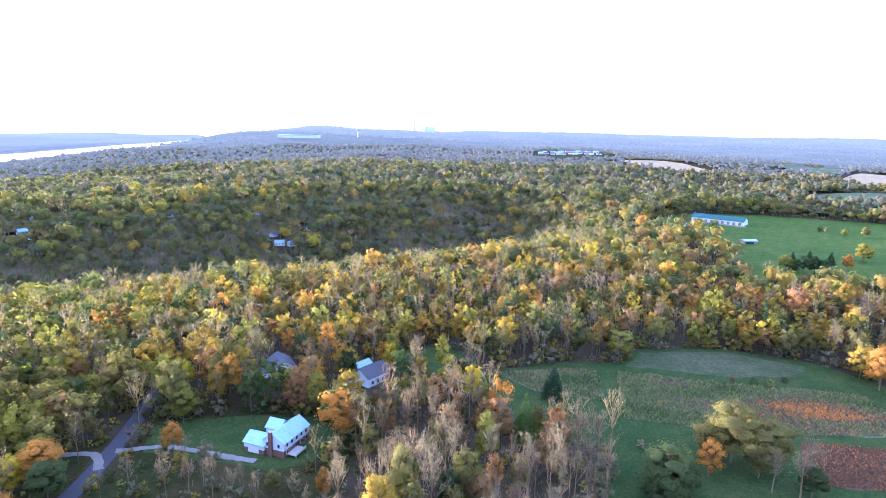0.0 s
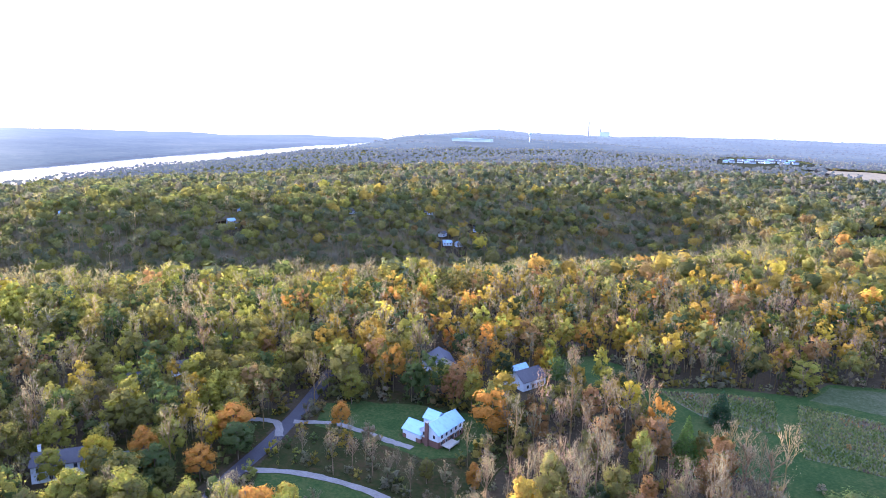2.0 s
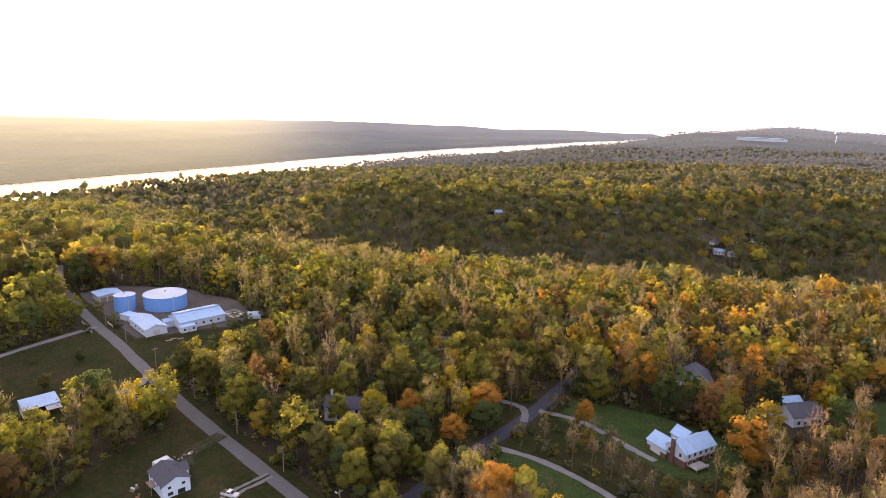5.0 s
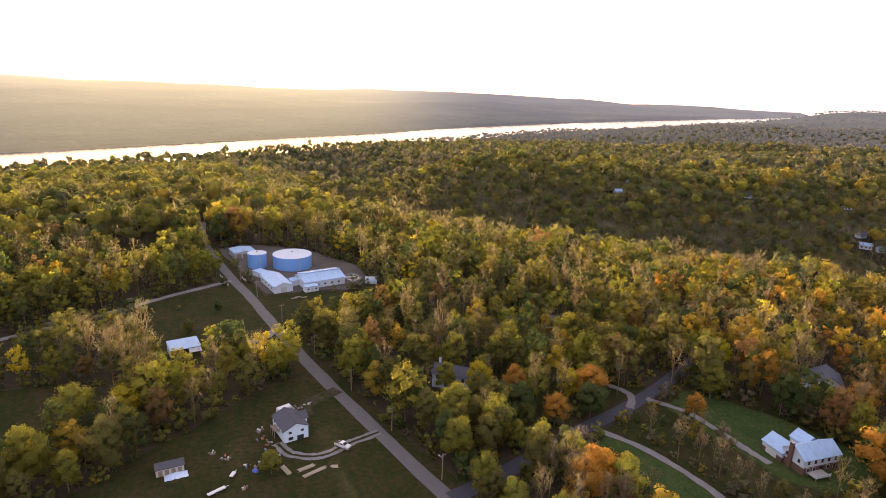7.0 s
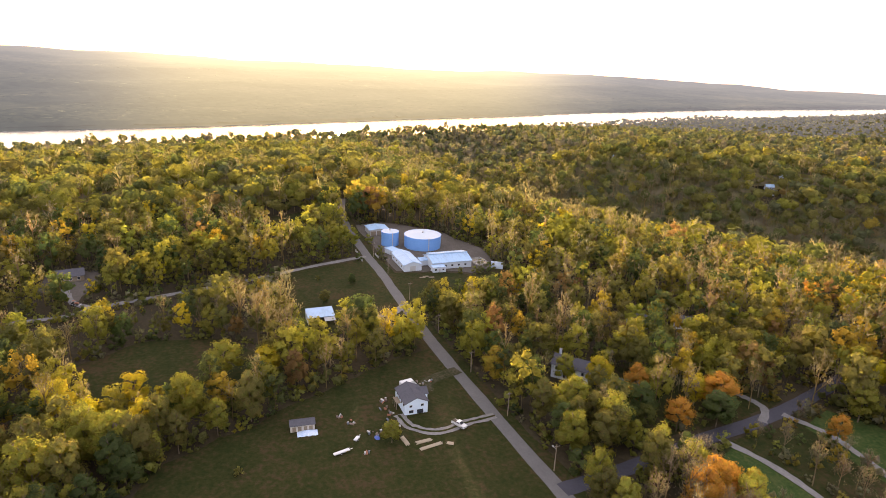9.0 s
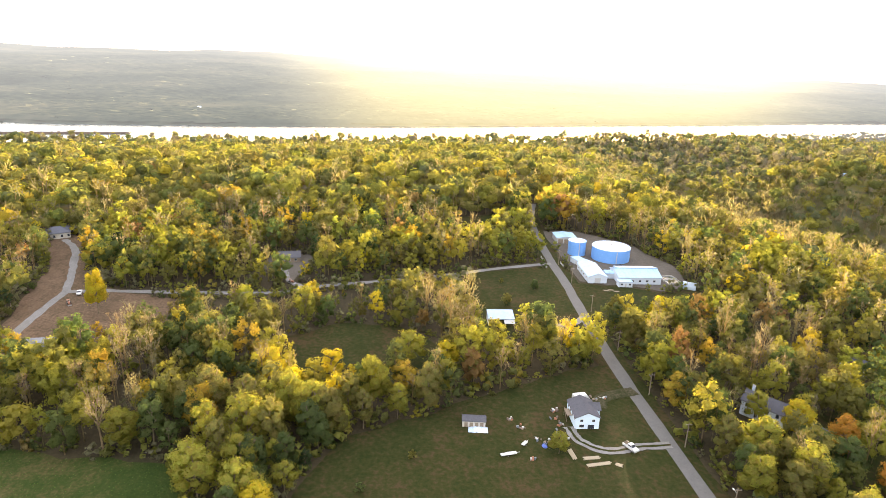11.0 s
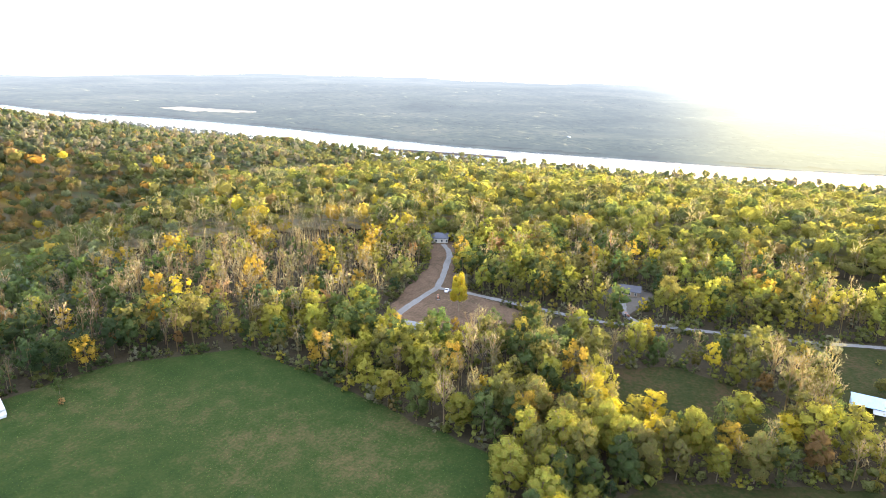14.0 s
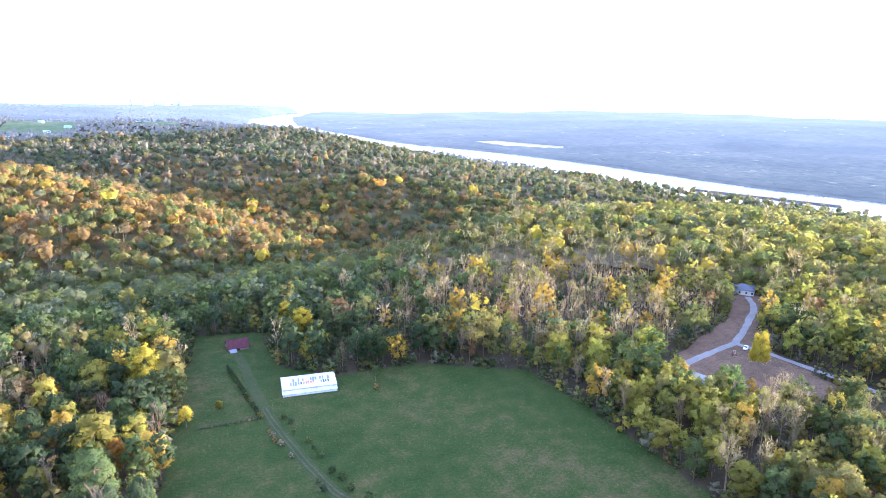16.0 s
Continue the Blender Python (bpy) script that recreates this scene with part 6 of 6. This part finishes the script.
# ---------------------------------------------------------------- barns and sheds in the meadows
def panel_roof(parent, length, width, eave, ridge, panel, mats, seed):
    """Roof sheets laid side by side, each a piece of its own."""
    r = random.Random(seed)
    hw, n = width / 2 + 0.3, int(length / panel)
    k = (ridge - eave) / (width / 2)
    data = {}
    for s in (-1, 1):
        for m in set(mats):
            bm = prism([(0, ridge), (s * hw, ridge - k * hw), (s * hw, ridge - k * hw + 0.05), (0, ridge + 0.05)], -panel * 0.49, panel * 0.49, "x")
            me = bpy.data.meshes.new("roof_sheet")
            bm.to_mesh(me)
            bm.free()
            me.materials.append(M[m])
            data[s, m] = me
    for i in range(n):
        for s in (-1, 1):
            m = mats[r.randrange(len(mats))] if s < 0 and 0.15 < i / n < 0.9 else mats[0]
            ob = new("roof_sheet", data[s, m])
            ob.parent = parent
            ob.location = (-length / 2 + (i + 0.5) * length / n, 0, r.uniform(0, 0.05))


h = root("long_barn", -70.2, -242.0, 164.5, "long low white metal barn with rusted roof sheets", "barn")
part("wall", prism([(-6.2, -0.3), (6.2, -0.3), (6.2, 2.7), (0, 4.7), (-6.2, 2.7)], -11.3, 11.3, "x"), M["barn_white"], h)
panel_roof(h, 23.0, 12.4, 2.72, 4.74, 1.15, ["barn_white", "barn_stained", "barn_white"], 3)
r9 = random.Random(9)
me_patch = {}
for m in ("rust_roof", "shingle", "underlay"):
    bm = box(0.95, 2.4, 0.06)
    me = bpy.data.meshes.new("opening_sheet")
    bm.to_mesh(me)
    bm.free()
    me.materials.append(M[m])
    me_patch[m] = me
# rust sheets, and dark ones laid on for shaded gaps in the roof
for row, (y0, z0, chance) in enumerate(((-3.6, 3.68, 0.92), (-1.6, 4.33, 0.45))):
    for i in range(16):
        if r9.random() > chance:
            continue
        kinds = ("underlay",) if row else ("rust_roof", "rust_roof", "underlay") if 4 < i < 10 else ("shingle", "underlay")
        ob = new("rust_gap_sheet", me_patch[r9.choice(kinds)])
        ob.parent = h
        ob.location = (-7.6 + i * 1.05 + r9.uniform(-0.12, 0.12), y0 + r9.uniform(-0.15, 0.15), z0)
        ob.rotation_euler = (radians(18.0), 0, r9.uniform(-0.05, 0.05))
        ob.scale = (r9.uniform(0.55, 0.95), r9.uniform(0.6, 0.95), 1)
part("lower_roof", prism([(-4.6, 3.20), (-7.6, 1.0), (-7.6, 1.08), (-4.6, 3.30)], -11.6, 11.6, "x"), M["barn_white"], h, "white metal roof over the barn's lean-to")
part("lean_to_wall", box(22.8, 0.12, 1.3, (0, -7.4, -0.3)), M["barn_white"], h)
h = root("red_barn", -57.4, -304.0, 174.0, "small old barn with a dark red metal roof", "barn")
gable_body(h, 10.0, 8.4, 1.5, 4.5, "wood", "red_roof", 0.4)
# dark panel on the closed wall stands for shade in an opening
part("opening_sheet", box(4.0, 0.1, 1.3, (-1.5, -4.25, 0.0)), M["rubber"], h, "dark panel standing for the shade in an open front bay")
part("fallen_sheet", prism([(-4.4, 1.3), (-7.0, 0.15), (-7.0, 0.22), (-4.4, 1.37)], -4.6, -1.2, "x"), M["underlay"], h, "sagging grey metal sheet")
h = root("open_shed", -248.8, 36.0, 90.0, "white metal-roofed open shed on posts", "shed", "sheds")
part("roof", prism([(-4.2, 3.4), (4.2, 4.5), (4.2, 4.65), (-4.2, 3.55)], -6.0, 6.0, "x"), M["white_roof"], h)
part("back_wall", box(11.6, 0.15, 4.3, (0, 3.9, 0)), M["siding"], h)
part("side_wall", box(0.15, 7.6, 3.3, (-5.7, 0, 0)), M["siding"], h)
for a in (-5.6, -1.9, 1.9, 5.6):
    part("post", box(0.22, 0.22, 3.4, (a, -3.8, 0)), M["wood"], h)
part("lean_to", prism([(-6.4, 2.3), (-4.0, 3.1), (-4.0, 3.2), (-6.4, 2.4)], 1.0, 5.8, "x"), M["grey_wall"], h)
for a in (1.3, 5.5):
    part("post", box(0.18, 0.18, 2.3, (a, -6.2, 0)), M["wood"], h)

# ---------------------------------------------------------------- new houses on the ridge
h = root("house", -367.0, -219.5, 122.0, "new house with dark blue-grey hipped roof at a lane's end", "house", "houses in the woods")
hip_body(h, 13.0, 9.5, 3.3, 6.6, "cream", "grey_shingle")
hip_body(h, 6.0, 6.0, 3.3, 5.6, "siding", "grey_shingle", cx=4.5, cy=6.5)
for a in (-5.5, -2.8, 0.2):
    window(h, "back", a, 0.9, 1.2, 1.5, 6.5, 4.75)
for a in (3.2, 5.8):
    part("garage_door", box(2.2, 0.1, 2.2, (a, 9.52, 0.05)), M["white_paint"], h)
for a in (-5.5, -2, 2, 5.5):
    window(h, "front", a, 0.9, 1.2, 1.5, 6.5, 4.75)
h = root("house", -219.6, -150.4, 115.0, "unfinished house with two pale hipped roofs", "house", "houses in the woods")
hip_body(h, 8.0, 7.5, 2.8, 5.4, "new_wood", "underlay", cx=-3.2)
hip_body(h, 7.0, 6.5, 2.8, 5.0, "new_wood", "underlay", cx=5.0, cy=-1.0)
for a in (-5.5, -3, -0.6):
    window(h, "front", a, 0.9, 1.1, 1.4, 4.75, 4.5)
h = root("house", -331.0, -73.5, 100.0, "brown cabin among trees at a lane's end", "house", "houses in the woods")
gable_body(h, 12.0, 8.5, 2.9, 5.2, "wood", "shingle")
for a in (-3.5, 0, 3.5):
    window(h, "front", a, 1.0, 1.1, 1.3, 6.0, 4.25)
planks(-262, -186, 30, 10, 6.0, "pile of felled logs on bare earth", "wood")
planks(-268, -190, 15, 10, 5.0, "pile of felled logs on bare earth", "wood")
pickup(-276, -163, 20, "white pickup truck parked at a lane fork")


def tractor(x, y, turn, label):
    t = root("tractor", x, y, turn, label, "tractor")
    part("bonnet", box(1.7, 0.8, 0.8, (0.9, 0, 0.7), 0.08), M["red_junk"], t)
    part("seat", box(0.5, 0.5, 0.5, (-0.5, 0, 1.0), 0.05), M["rubber"], t)
    cab = part("cab", box(1.2, 1.1, 0.08, (-0.4, 0, 2.2), 0.03), M["red_junk"], t)
    for a in (-0.95, 0.15):
        for b in (-0.5, 0.5):
            part("cab_post", box(0.06, 0.06, 1.5, (a, b, 0.75)), M["steel"], cab)
    part("bucket", prism([(1.9, 0.2), (2.6, 0.15), (2.7, 0.7), (2.5, 0.3), (2.0, 0.35)], -0.8, 0.8, "y"), M["steel"], t)
    for b in (-0.65, 0.65):
        wheel(t, -0.6, b, 0.7, 0.35)
        wheel(t, 1.4, b, 0.42, 0.26)


tractor(-264.0, -162.0, 35.0, "small red tractor with a bucket on bare earth")
tractor(-294.5, -66.5, 75.0, "small dark tractor parked on a gravel turning lane")

# ---------------------------------------------------------------- eastern farm
h = root("stable_barn", 236.0, 735.0, -33.0, "very long barn with a blue-green metal roof", "barn")
gable_body(h, 56.0, 18.0, 4.6, 8.2, "siding", "blue_roof", 0.6)
for a in range(-24, 25, 6):
    door(h, "front", a, 3.0, 3.2, 28.0, 9.0, "wood")
part("apron", box(60.0, 8.0, 0.12, (2, -13.5, 0.15)), M["gravel"], h)
h = root("shed", 224.0, 608.0, 12.0, "open-fronted shed with a white roof in a pasture", "shed", "sheds")
gable_body(h, 13.0, 7.0, 2.8, 4.0, "wood", "white_roof", 0.4)
# black board in place of the shade inside the shed's front
part("opening_sheet", box(8.0, 0.1, 2.2, (-1.0, -3.55, 0.05)), M["rubber"], h, "dark panel standing for the shade in an open front bay")
h = root("farmhouse", 184.0, 694.0, 60.0, "white gabled farmhouse among trees", "house", "houses in the woods")
gable_body(h, 11.0, 8.0, 5.0, 8.0, "siding", "grey_shingle")
for z in (0.9, 3.4):
    for a in (-1.8, 1.8):
        window(h, "left", a, z, 1.0, 1.4, 5.5, 4.0)
    for a in (-3.5, 0, 3.5):
        window(h, "front", a, z, 1.0, 1.4, 5.5, 4.0)


# ---------------------------------------------------------------- houses far off in the woods
def far_house(x, y, turn, length, label, roof="white_roof", wall="siding", lift=0.0, group="far houses in the woods"):
    f = root("house", x, y, turn, label, "house", group, z=float(ground_z(x, y)) + lift)
    gable_body(f, length, length * 0.62, 3.4, 5.6, wall, roof)
    for z in (1.0,):
        for a in (-0.3, 0.0, 0.3):
            window(f, "front", a * length, z, 1.3, 1.5, length / 2, length * 0.31)


for i, (x, y, turn, length, roof) in enumerate(FAR):
    far_house(x, y, turn, length, ("white house with a bright roof among distant trees" if roof == "white_roof" else "pale house with a dark roof among distant trees"), roof)
for x, y in ((-1587, -1224), (-1468, -579), (-1619, -525), (-1700, -980), (-1560, 120)):
    far_house(x, y, x % 60, 15, "white house on a far river bank", "white_roof", group="houses across the river")
vr = random.Random(21)
for i in range(22):
    far_house(80 + (i % 11) * 16 + vr.uniform(-4, 4), 1850 + (i // 11) * 60 + vr.uniform(-12, 12), vr.uniform(-20, 20), vr.uniform(11, 15), "white house in a distant estate", "grey_shingle" if i % 3 else "white_roof", lift=2.5, group="houses of a distant estate")
for i in range(12):
    far_house(-80 + vr.uniform(-200, 260), -1750 + vr.uniform(-200, 120), vr.uniform(0, 180), vr.uniform(13, 18), "white house on a distant hill", "white_roof", lift=2.5, group="houses on a distant hill")
h = root("long_building", -786.0, 2262.0, 5.0, "long white building on a distant hilltop", "building", z=float(ground_z(-786, 2262)) + 12)
part("wall", box(150, 40, 9, (0, 0, -4)), M["siding"], h)
part("roof", box(154, 44, 1.0, (0, 0, 5)), M["white_roof"], h)
h = root("water_tower", -600.0, 2400.0, 0.0, "pale water tower on a distant hilltop", "water tower")
part("stem", drum(2.2, 1.6, 0, 30, 14), M["tank_top"], h)
bm = bmesh.new()
bmesh.ops.create_uvsphere(bm, u_segments=20, v_segments=12, radius=7.5)
for v in bm.verts:
    v.co.z = v.co.z * 0.75 + 33
part("bowl", bm, M["tank_top"], h)


# ---------------------------------------------------------------- river traffic
def barge(x, y, turn, label):
    b = root("barge", x, y, turn, label, "barge", "barges in a tow", z=float(water_z(x, y)))
    part("hull", prism([(-29, 0.6), (-27, -0.3), (27, -0.3), (29, 0.8), (29, 2.6), (-29, 2.6)], -5.2, 5.2, "y"), M["hull"], b)
    part("hatch_cover", prism([(-4.4, 2.6), (4.4, 2.6), (4.0, 3.6), (0, 4.1), (-4.0, 3.6)], -26, 26, "x"), M["grey_wall"], b)


tow = Vector((-1198.4 + 1150.8, -520.4 + 746.3, 0))
tow_turn = math.degrees(math.atan2(tow.y, tow.x))
tow.normalize()
side = Vector((-tow.y, tow.x, 0))
start = Vector((-1140, -748, 0))
for i in range(4):
    for j in range(2):
        p = start + tow * (30 + i * 59) + side * (j * 10.8)
        barge(p.x, p.y, tow_turn, "long low covered river barge in a tow")
p = start - tow * 22 + side * 5
b = root("towboat", p.x, p.y, tow_turn, "white towboat pushing a string of barges", "boat", z=float(water_z(p.x, p.y)))
part("hull", box(36, 11, 2.6, (0, 0, -0.4), 0.3), M["hull"], b)
part("deckhouse", box(22, 8, 5.0, (-2, 0, 2.2), 0.2), M["white_paint"], b)
part("wheelhouse", box(6, 6, 3.0, (6, 0, 7.2), 0.2), M["white_paint"], b)
for s in (-2.5, 2.5):
    part("funnel", drum(0.7, 0.6, 7.2, 10.5, 12, (-8, s)), M["hull"], b)


# ---------------------------------------------------------------- power works far down the river
def stack(x, y, height, r):
    s = root("chimney_stack", x, y, 0, "tall pale chimney stack on the horizon", "chimney", "chimneys on the horizon", z=float(ground_z(x, y)))
    part("shaft", drum(r, r * 0.7, 0, height, 16), M["concrete"], s)
    part("collar", drum(r * 0.78, r * 0.78, height - 6, height - 3, 16), M["steel"], s)


for x, y, hh, rr in ((-1000, -4640, 90, 6), (-930, -4650, 90, 6), (-780, -4660, 70, 5), (-640, -4680, 80, 6), (-720, 4560, 110, 7), (-640, 4580, 70, 6)):
    stack(x, y, hh, rr)
for i, (x, y) in enumerate(((-960, -4600), (-860, -4610), (-740, -4620), (-600, 4500))):
    h = root("power_hall", x, y, 10, "pale industrial hall on the horizon", "building", "halls on the horizon")
    part("wall", box(70, 40, 38, (0, 0, -2)), M["siding"], h)
    part("roof", box(72, 42, 2, (0, 0, 36)), M["grey_wall"], h)


# ---------------------------------------------------------------- poles, fences, shrubs
def utility_pole(x, y, turn, label, lamp=False):
    t = root("utility_pole", x, y, turn, label, "utility pole", "poles along the road")
    part("post", drum(0.17, 0.12, -0.2, 9.0, 10), M["wood"], t)
    part("crossarm", box(2.2, 0.12, 0.14, (0, 0, 8.2)), M["wood"], t)
    for a in (-0.95, -0.35, 0.35, 0.95):
        part("insulator", drum(0.06, 0.04, 8.34, 8.52, 8, (a, 0)), M["white_paint"], t)
    if lamp:
        arm = part("lamp_arm", box(0.08, 1.8, 0.08, (0, 0.9, 7.2)), M["steel"], t)
        part("lamp_head", box(0.35, 0.6, 0.22, (0, 1.9, 7.1), 0.05), M["white_paint"], arm)


for i, x in enumerate((-124.4, -155.0, -186.4, -222.0, -262.0, -300.0, -330.0)):
    utility_pole(x, 82.2, 90, "wooden utility pole with a crossarm beside the road", i in (0, 2))


def fence(name, a, b, gap, label):
    a, b = Vector(a), Vector(b)
    n = max(2, int((b - a).length / gap))
    f = root(name, a.x, a.y, math.degrees(math.atan2(b.y - a.y, b.x - a.x)), label, "fence", z=0.1)
    length = (b - a).length
    post = bpy.data.meshes.new("post")
    bm = drum(0.09, 0.08, -0.1, 1.35, 6)
    bm.to_mesh(post)
    bm.free()
    post.materials.append(M["old_wood"])
    for i in range(n + 1):
        ob = new("post", post)
        ob.parent = f
        ob.location = (length * i / n, 0, 0)
    for z in (0.4, 0.8, 1.15):
        part("rail", box(length, 0.05, 0.09, (length / 2, 0.1, z)), M["old_wood"], f)


fence("fence", (-43, -225.4), (-21, -229.5), 3.0, "dark weathered post-and-rail fence across a meadow")
SHRUB = {}


def shrub(x, y, size, kind, label):
    if kind not in SHRUB:
        r = np.random.default_rng(len(SHRUB) + 70)
        tri = crown_shape(r, 190, 0.08, 0.5, 0.5, 9, 0.7)
        tri[:, :, 2] -= min(0.0, float(tri[:, :, 2].min()))
        col = np.array(PALETTE[kind]) * r.uniform(0.7, 1.25, (len(tri), 1))
        SHRUB[kind] = soup("leaves", tri, [M["leaf"]], col)
    t = root("shrub", x, y, x * 37 % 360, label, "shrub", "shrubs")
    ob = new("leaves", SHRUB[kind])
    ob.parent = t
    ob.scale = (size, size, size * 0.85)


sr = random.Random(8)
SHRUB_WORDS = {"green": "round green shrub in grass", "olive": "olive-green shrub in grass", "dark": "dark green shrub beside a track", "russet": "rust-brown shrub in grass", "bare": "nearly bare brown shrub in grass"}
for i in range(34):         # the hedge beside the lane
    u = i / 33
    k = sr.choice(("green", "dark", "dark", "dark", "olive"))
    shrub(-46.0 + 2.4 * u + sr.uniform(-0.35, 0.35), -280 + 54 * u, sr.uniform(1.5, 2.3), k, SHRUB_WORDS[k])
for i in range(12):         # low growth along the fence
    k = sr.choice(("green", "dark", "olive", "russet"))
    shrub(-43 + 1.9 * i, -225.0 - 0.36 * i + sr.uniform(-0.3, 0.3), sr.uniform(0.7, 1.1), k, SHRUB_WORDS[k])
for x, y, size in ((-51.3, -220.2, 2.4), (-52.3, -215.4, 2.6), (-52.6, -199.3, 2.2), (-52.7, -194, 1.8), (-52.5, -187.6, 2.4), (-52.0, -176.6, 2.8), (-53.3, -171.3, 2.9), (-53.2, -164.8, 3.0), (-45.5, -168.6, 2.6), (-46.2, -174, 1.8), (-50.6, -208, 1.6), (-56, -158, 2.6)):
    k = sr.choice(("dark", "dark", "green"))
    shrub(x, y, size, k, SHRUB_WORDS[k])
for x, y, size in ((-42.9, -209.6, 2.2), (-43.5, -202.4, 2.4), (-43.8, -193.1, 2.0), (-42.6, -206, 1.8), (-43.0, -213, 1.4)):
    k = sr.choice(("russet", "bare", "olive"))
    shrub(x, y, size, k, SHRUB_WORDS[k])
for x, y, s, k in ((-268, 42, 3.0, "dark"), (-94, -224, 2.5, "russet"), (108, 268, 3.2, "green"), (114, 266, 3.5, "olive"), (122, 272, 3.0, "green"), (100, 270, 2.2, "russet"), (48, 205, 3.0, "bare"), (44, 178, 3.5, "green"),
                   (62, 240, 2.0, "russet"), (-135, -20, 3.0, "green"), (-150, -5, 2.6, "olive"), (-128, 5, 2.0, "dark"), (-290, 60, 3.0, "dark"), (-300, 44, 2.4, "olive"), (330, 700, 6, "green"), (400, 690, 7, "bare"), (430, 700, 6, "dark")):
    shrub(x, y, s, k, SHRUB_WORDS[k])


# ---------------------------------------------------------------- tall grass and undergrowth
def tufts(name, polys, gap, size, colours, label, seed):
    r = np.random.default_rng(seed)
    tris, cols = [], []
    for poly in polys:
        p = np.array(poly)
        x = np.arange(p[:, 0].min(), p[:, 0].max(), gap)
        y = np.arange(p[:, 1].min(), p[:, 1].max(), gap)
        x, y = [a.ravel() for a in np.meshgrid(x, y)]
        x, y = x + r.uniform(-0.5, 0.5, len(x)) * gap, y + r.uniform(-0.5, 0.5, len(x)) * gap
        ok = inside(x, y, poly)
        x, y = x[ok], y[ok]
        n = len(x)
        pick = ((bumpy(x, y * 2.2, 16.0) + r.normal(0, 0.45, n)) * 0.26 + 0.27 + 0.62 * np.exp(-((x - 119) / 25) ** 2 - ((y - 241) / 13) ** 2) * (1 + 0.35 * bumpy(x * 0.4, y * 2.5, 9.0))).clip(0, 0.999)
        c = np.array(colours)[(pick * len(colours)).astype(int)] * r.uniform(0.7, 1.3, (n, 1))
        for _ in range(3):
            base = np.stack([x, y, ground_z(x, y) + 0.1], -1)
            d = r.normal(size=(n, 3)) * (1, 1, 0)
            d /= np.linalg.norm(d, axis=1, keepdims=True)
            s = size * r.uniform(0.6, 1.4, (n, 1))
            tip = base + np.stack([r.normal(0, 0.3, n), r.normal(0, 0.3, n), np.ones(n)], -1) * s
            tris.append(np.stack([base - d * s * 0.5, base + d * s * 0.5, tip], 1))
            cols.append(c)
    ob = new(name, soup(name, np.concatenate(tris), [M["blade"]], np.concatenate(cols)))
    tagged(ob, label, "grass", kind="stuff")


tufts("tall_grass", [PATCHES["tall_grass_field"][1], PATCHES["side_grass_field"][1]], 0.85, 0.75,
      [(0.075, 0.105, 0.035), (0.12, 0.14, 0.055), (0.17, 0.17, 0.08), (0.13, 0.10, 0.085), (0.29, 0.135, 0.060), (0.40, 0.17, 0.058)], "tall uneven autumn grass", 1)
tufts("crop_stubble", [PATCHES["crop_field"][1]], 0.9, 0.6, [(0.16, 0.08, 0.05), (0.24, 0.11, 0.06), (0.2, 0.13, 0.08), (0.1, 0.1, 0.05)], "rust-brown crop rows", 2)


tufts("meadow_grass", [PLOTS["big_meadow"][1]], 1.35, 0.2,
      [(0.055, 0.090, 0.028), (0.070, 0.105, 0.034), (0.090, 0.110, 0.040), (0.130, 0.110, 0.055), (0.18, 0.12, 0.07)], "short uneven grass of a large meadow", 5)


def guard_wall(x, y, turn, length):
    g = root("guard_wall", x, y, turn, "low pale concrete wall beside a road junction", "wall", "walls at a junction")
    part("wall", box(length, 0.4, 0.9, (0, 0, -0.1), 0.04), M["concrete"], g)
    for a in (-length / 2, length / 2):
        part("pillar", box(0.6, 0.6, 1.4, (a, 0, -0.1), 0.04), M["concrete"], g)


guard_wall(-326.5, 73.6, 4.0, 5.0)
guard_wall(-340.0, 74.4, 0.0, 4.0)
guard_wall(-330.0, 84.2, 2.0, 6.0)
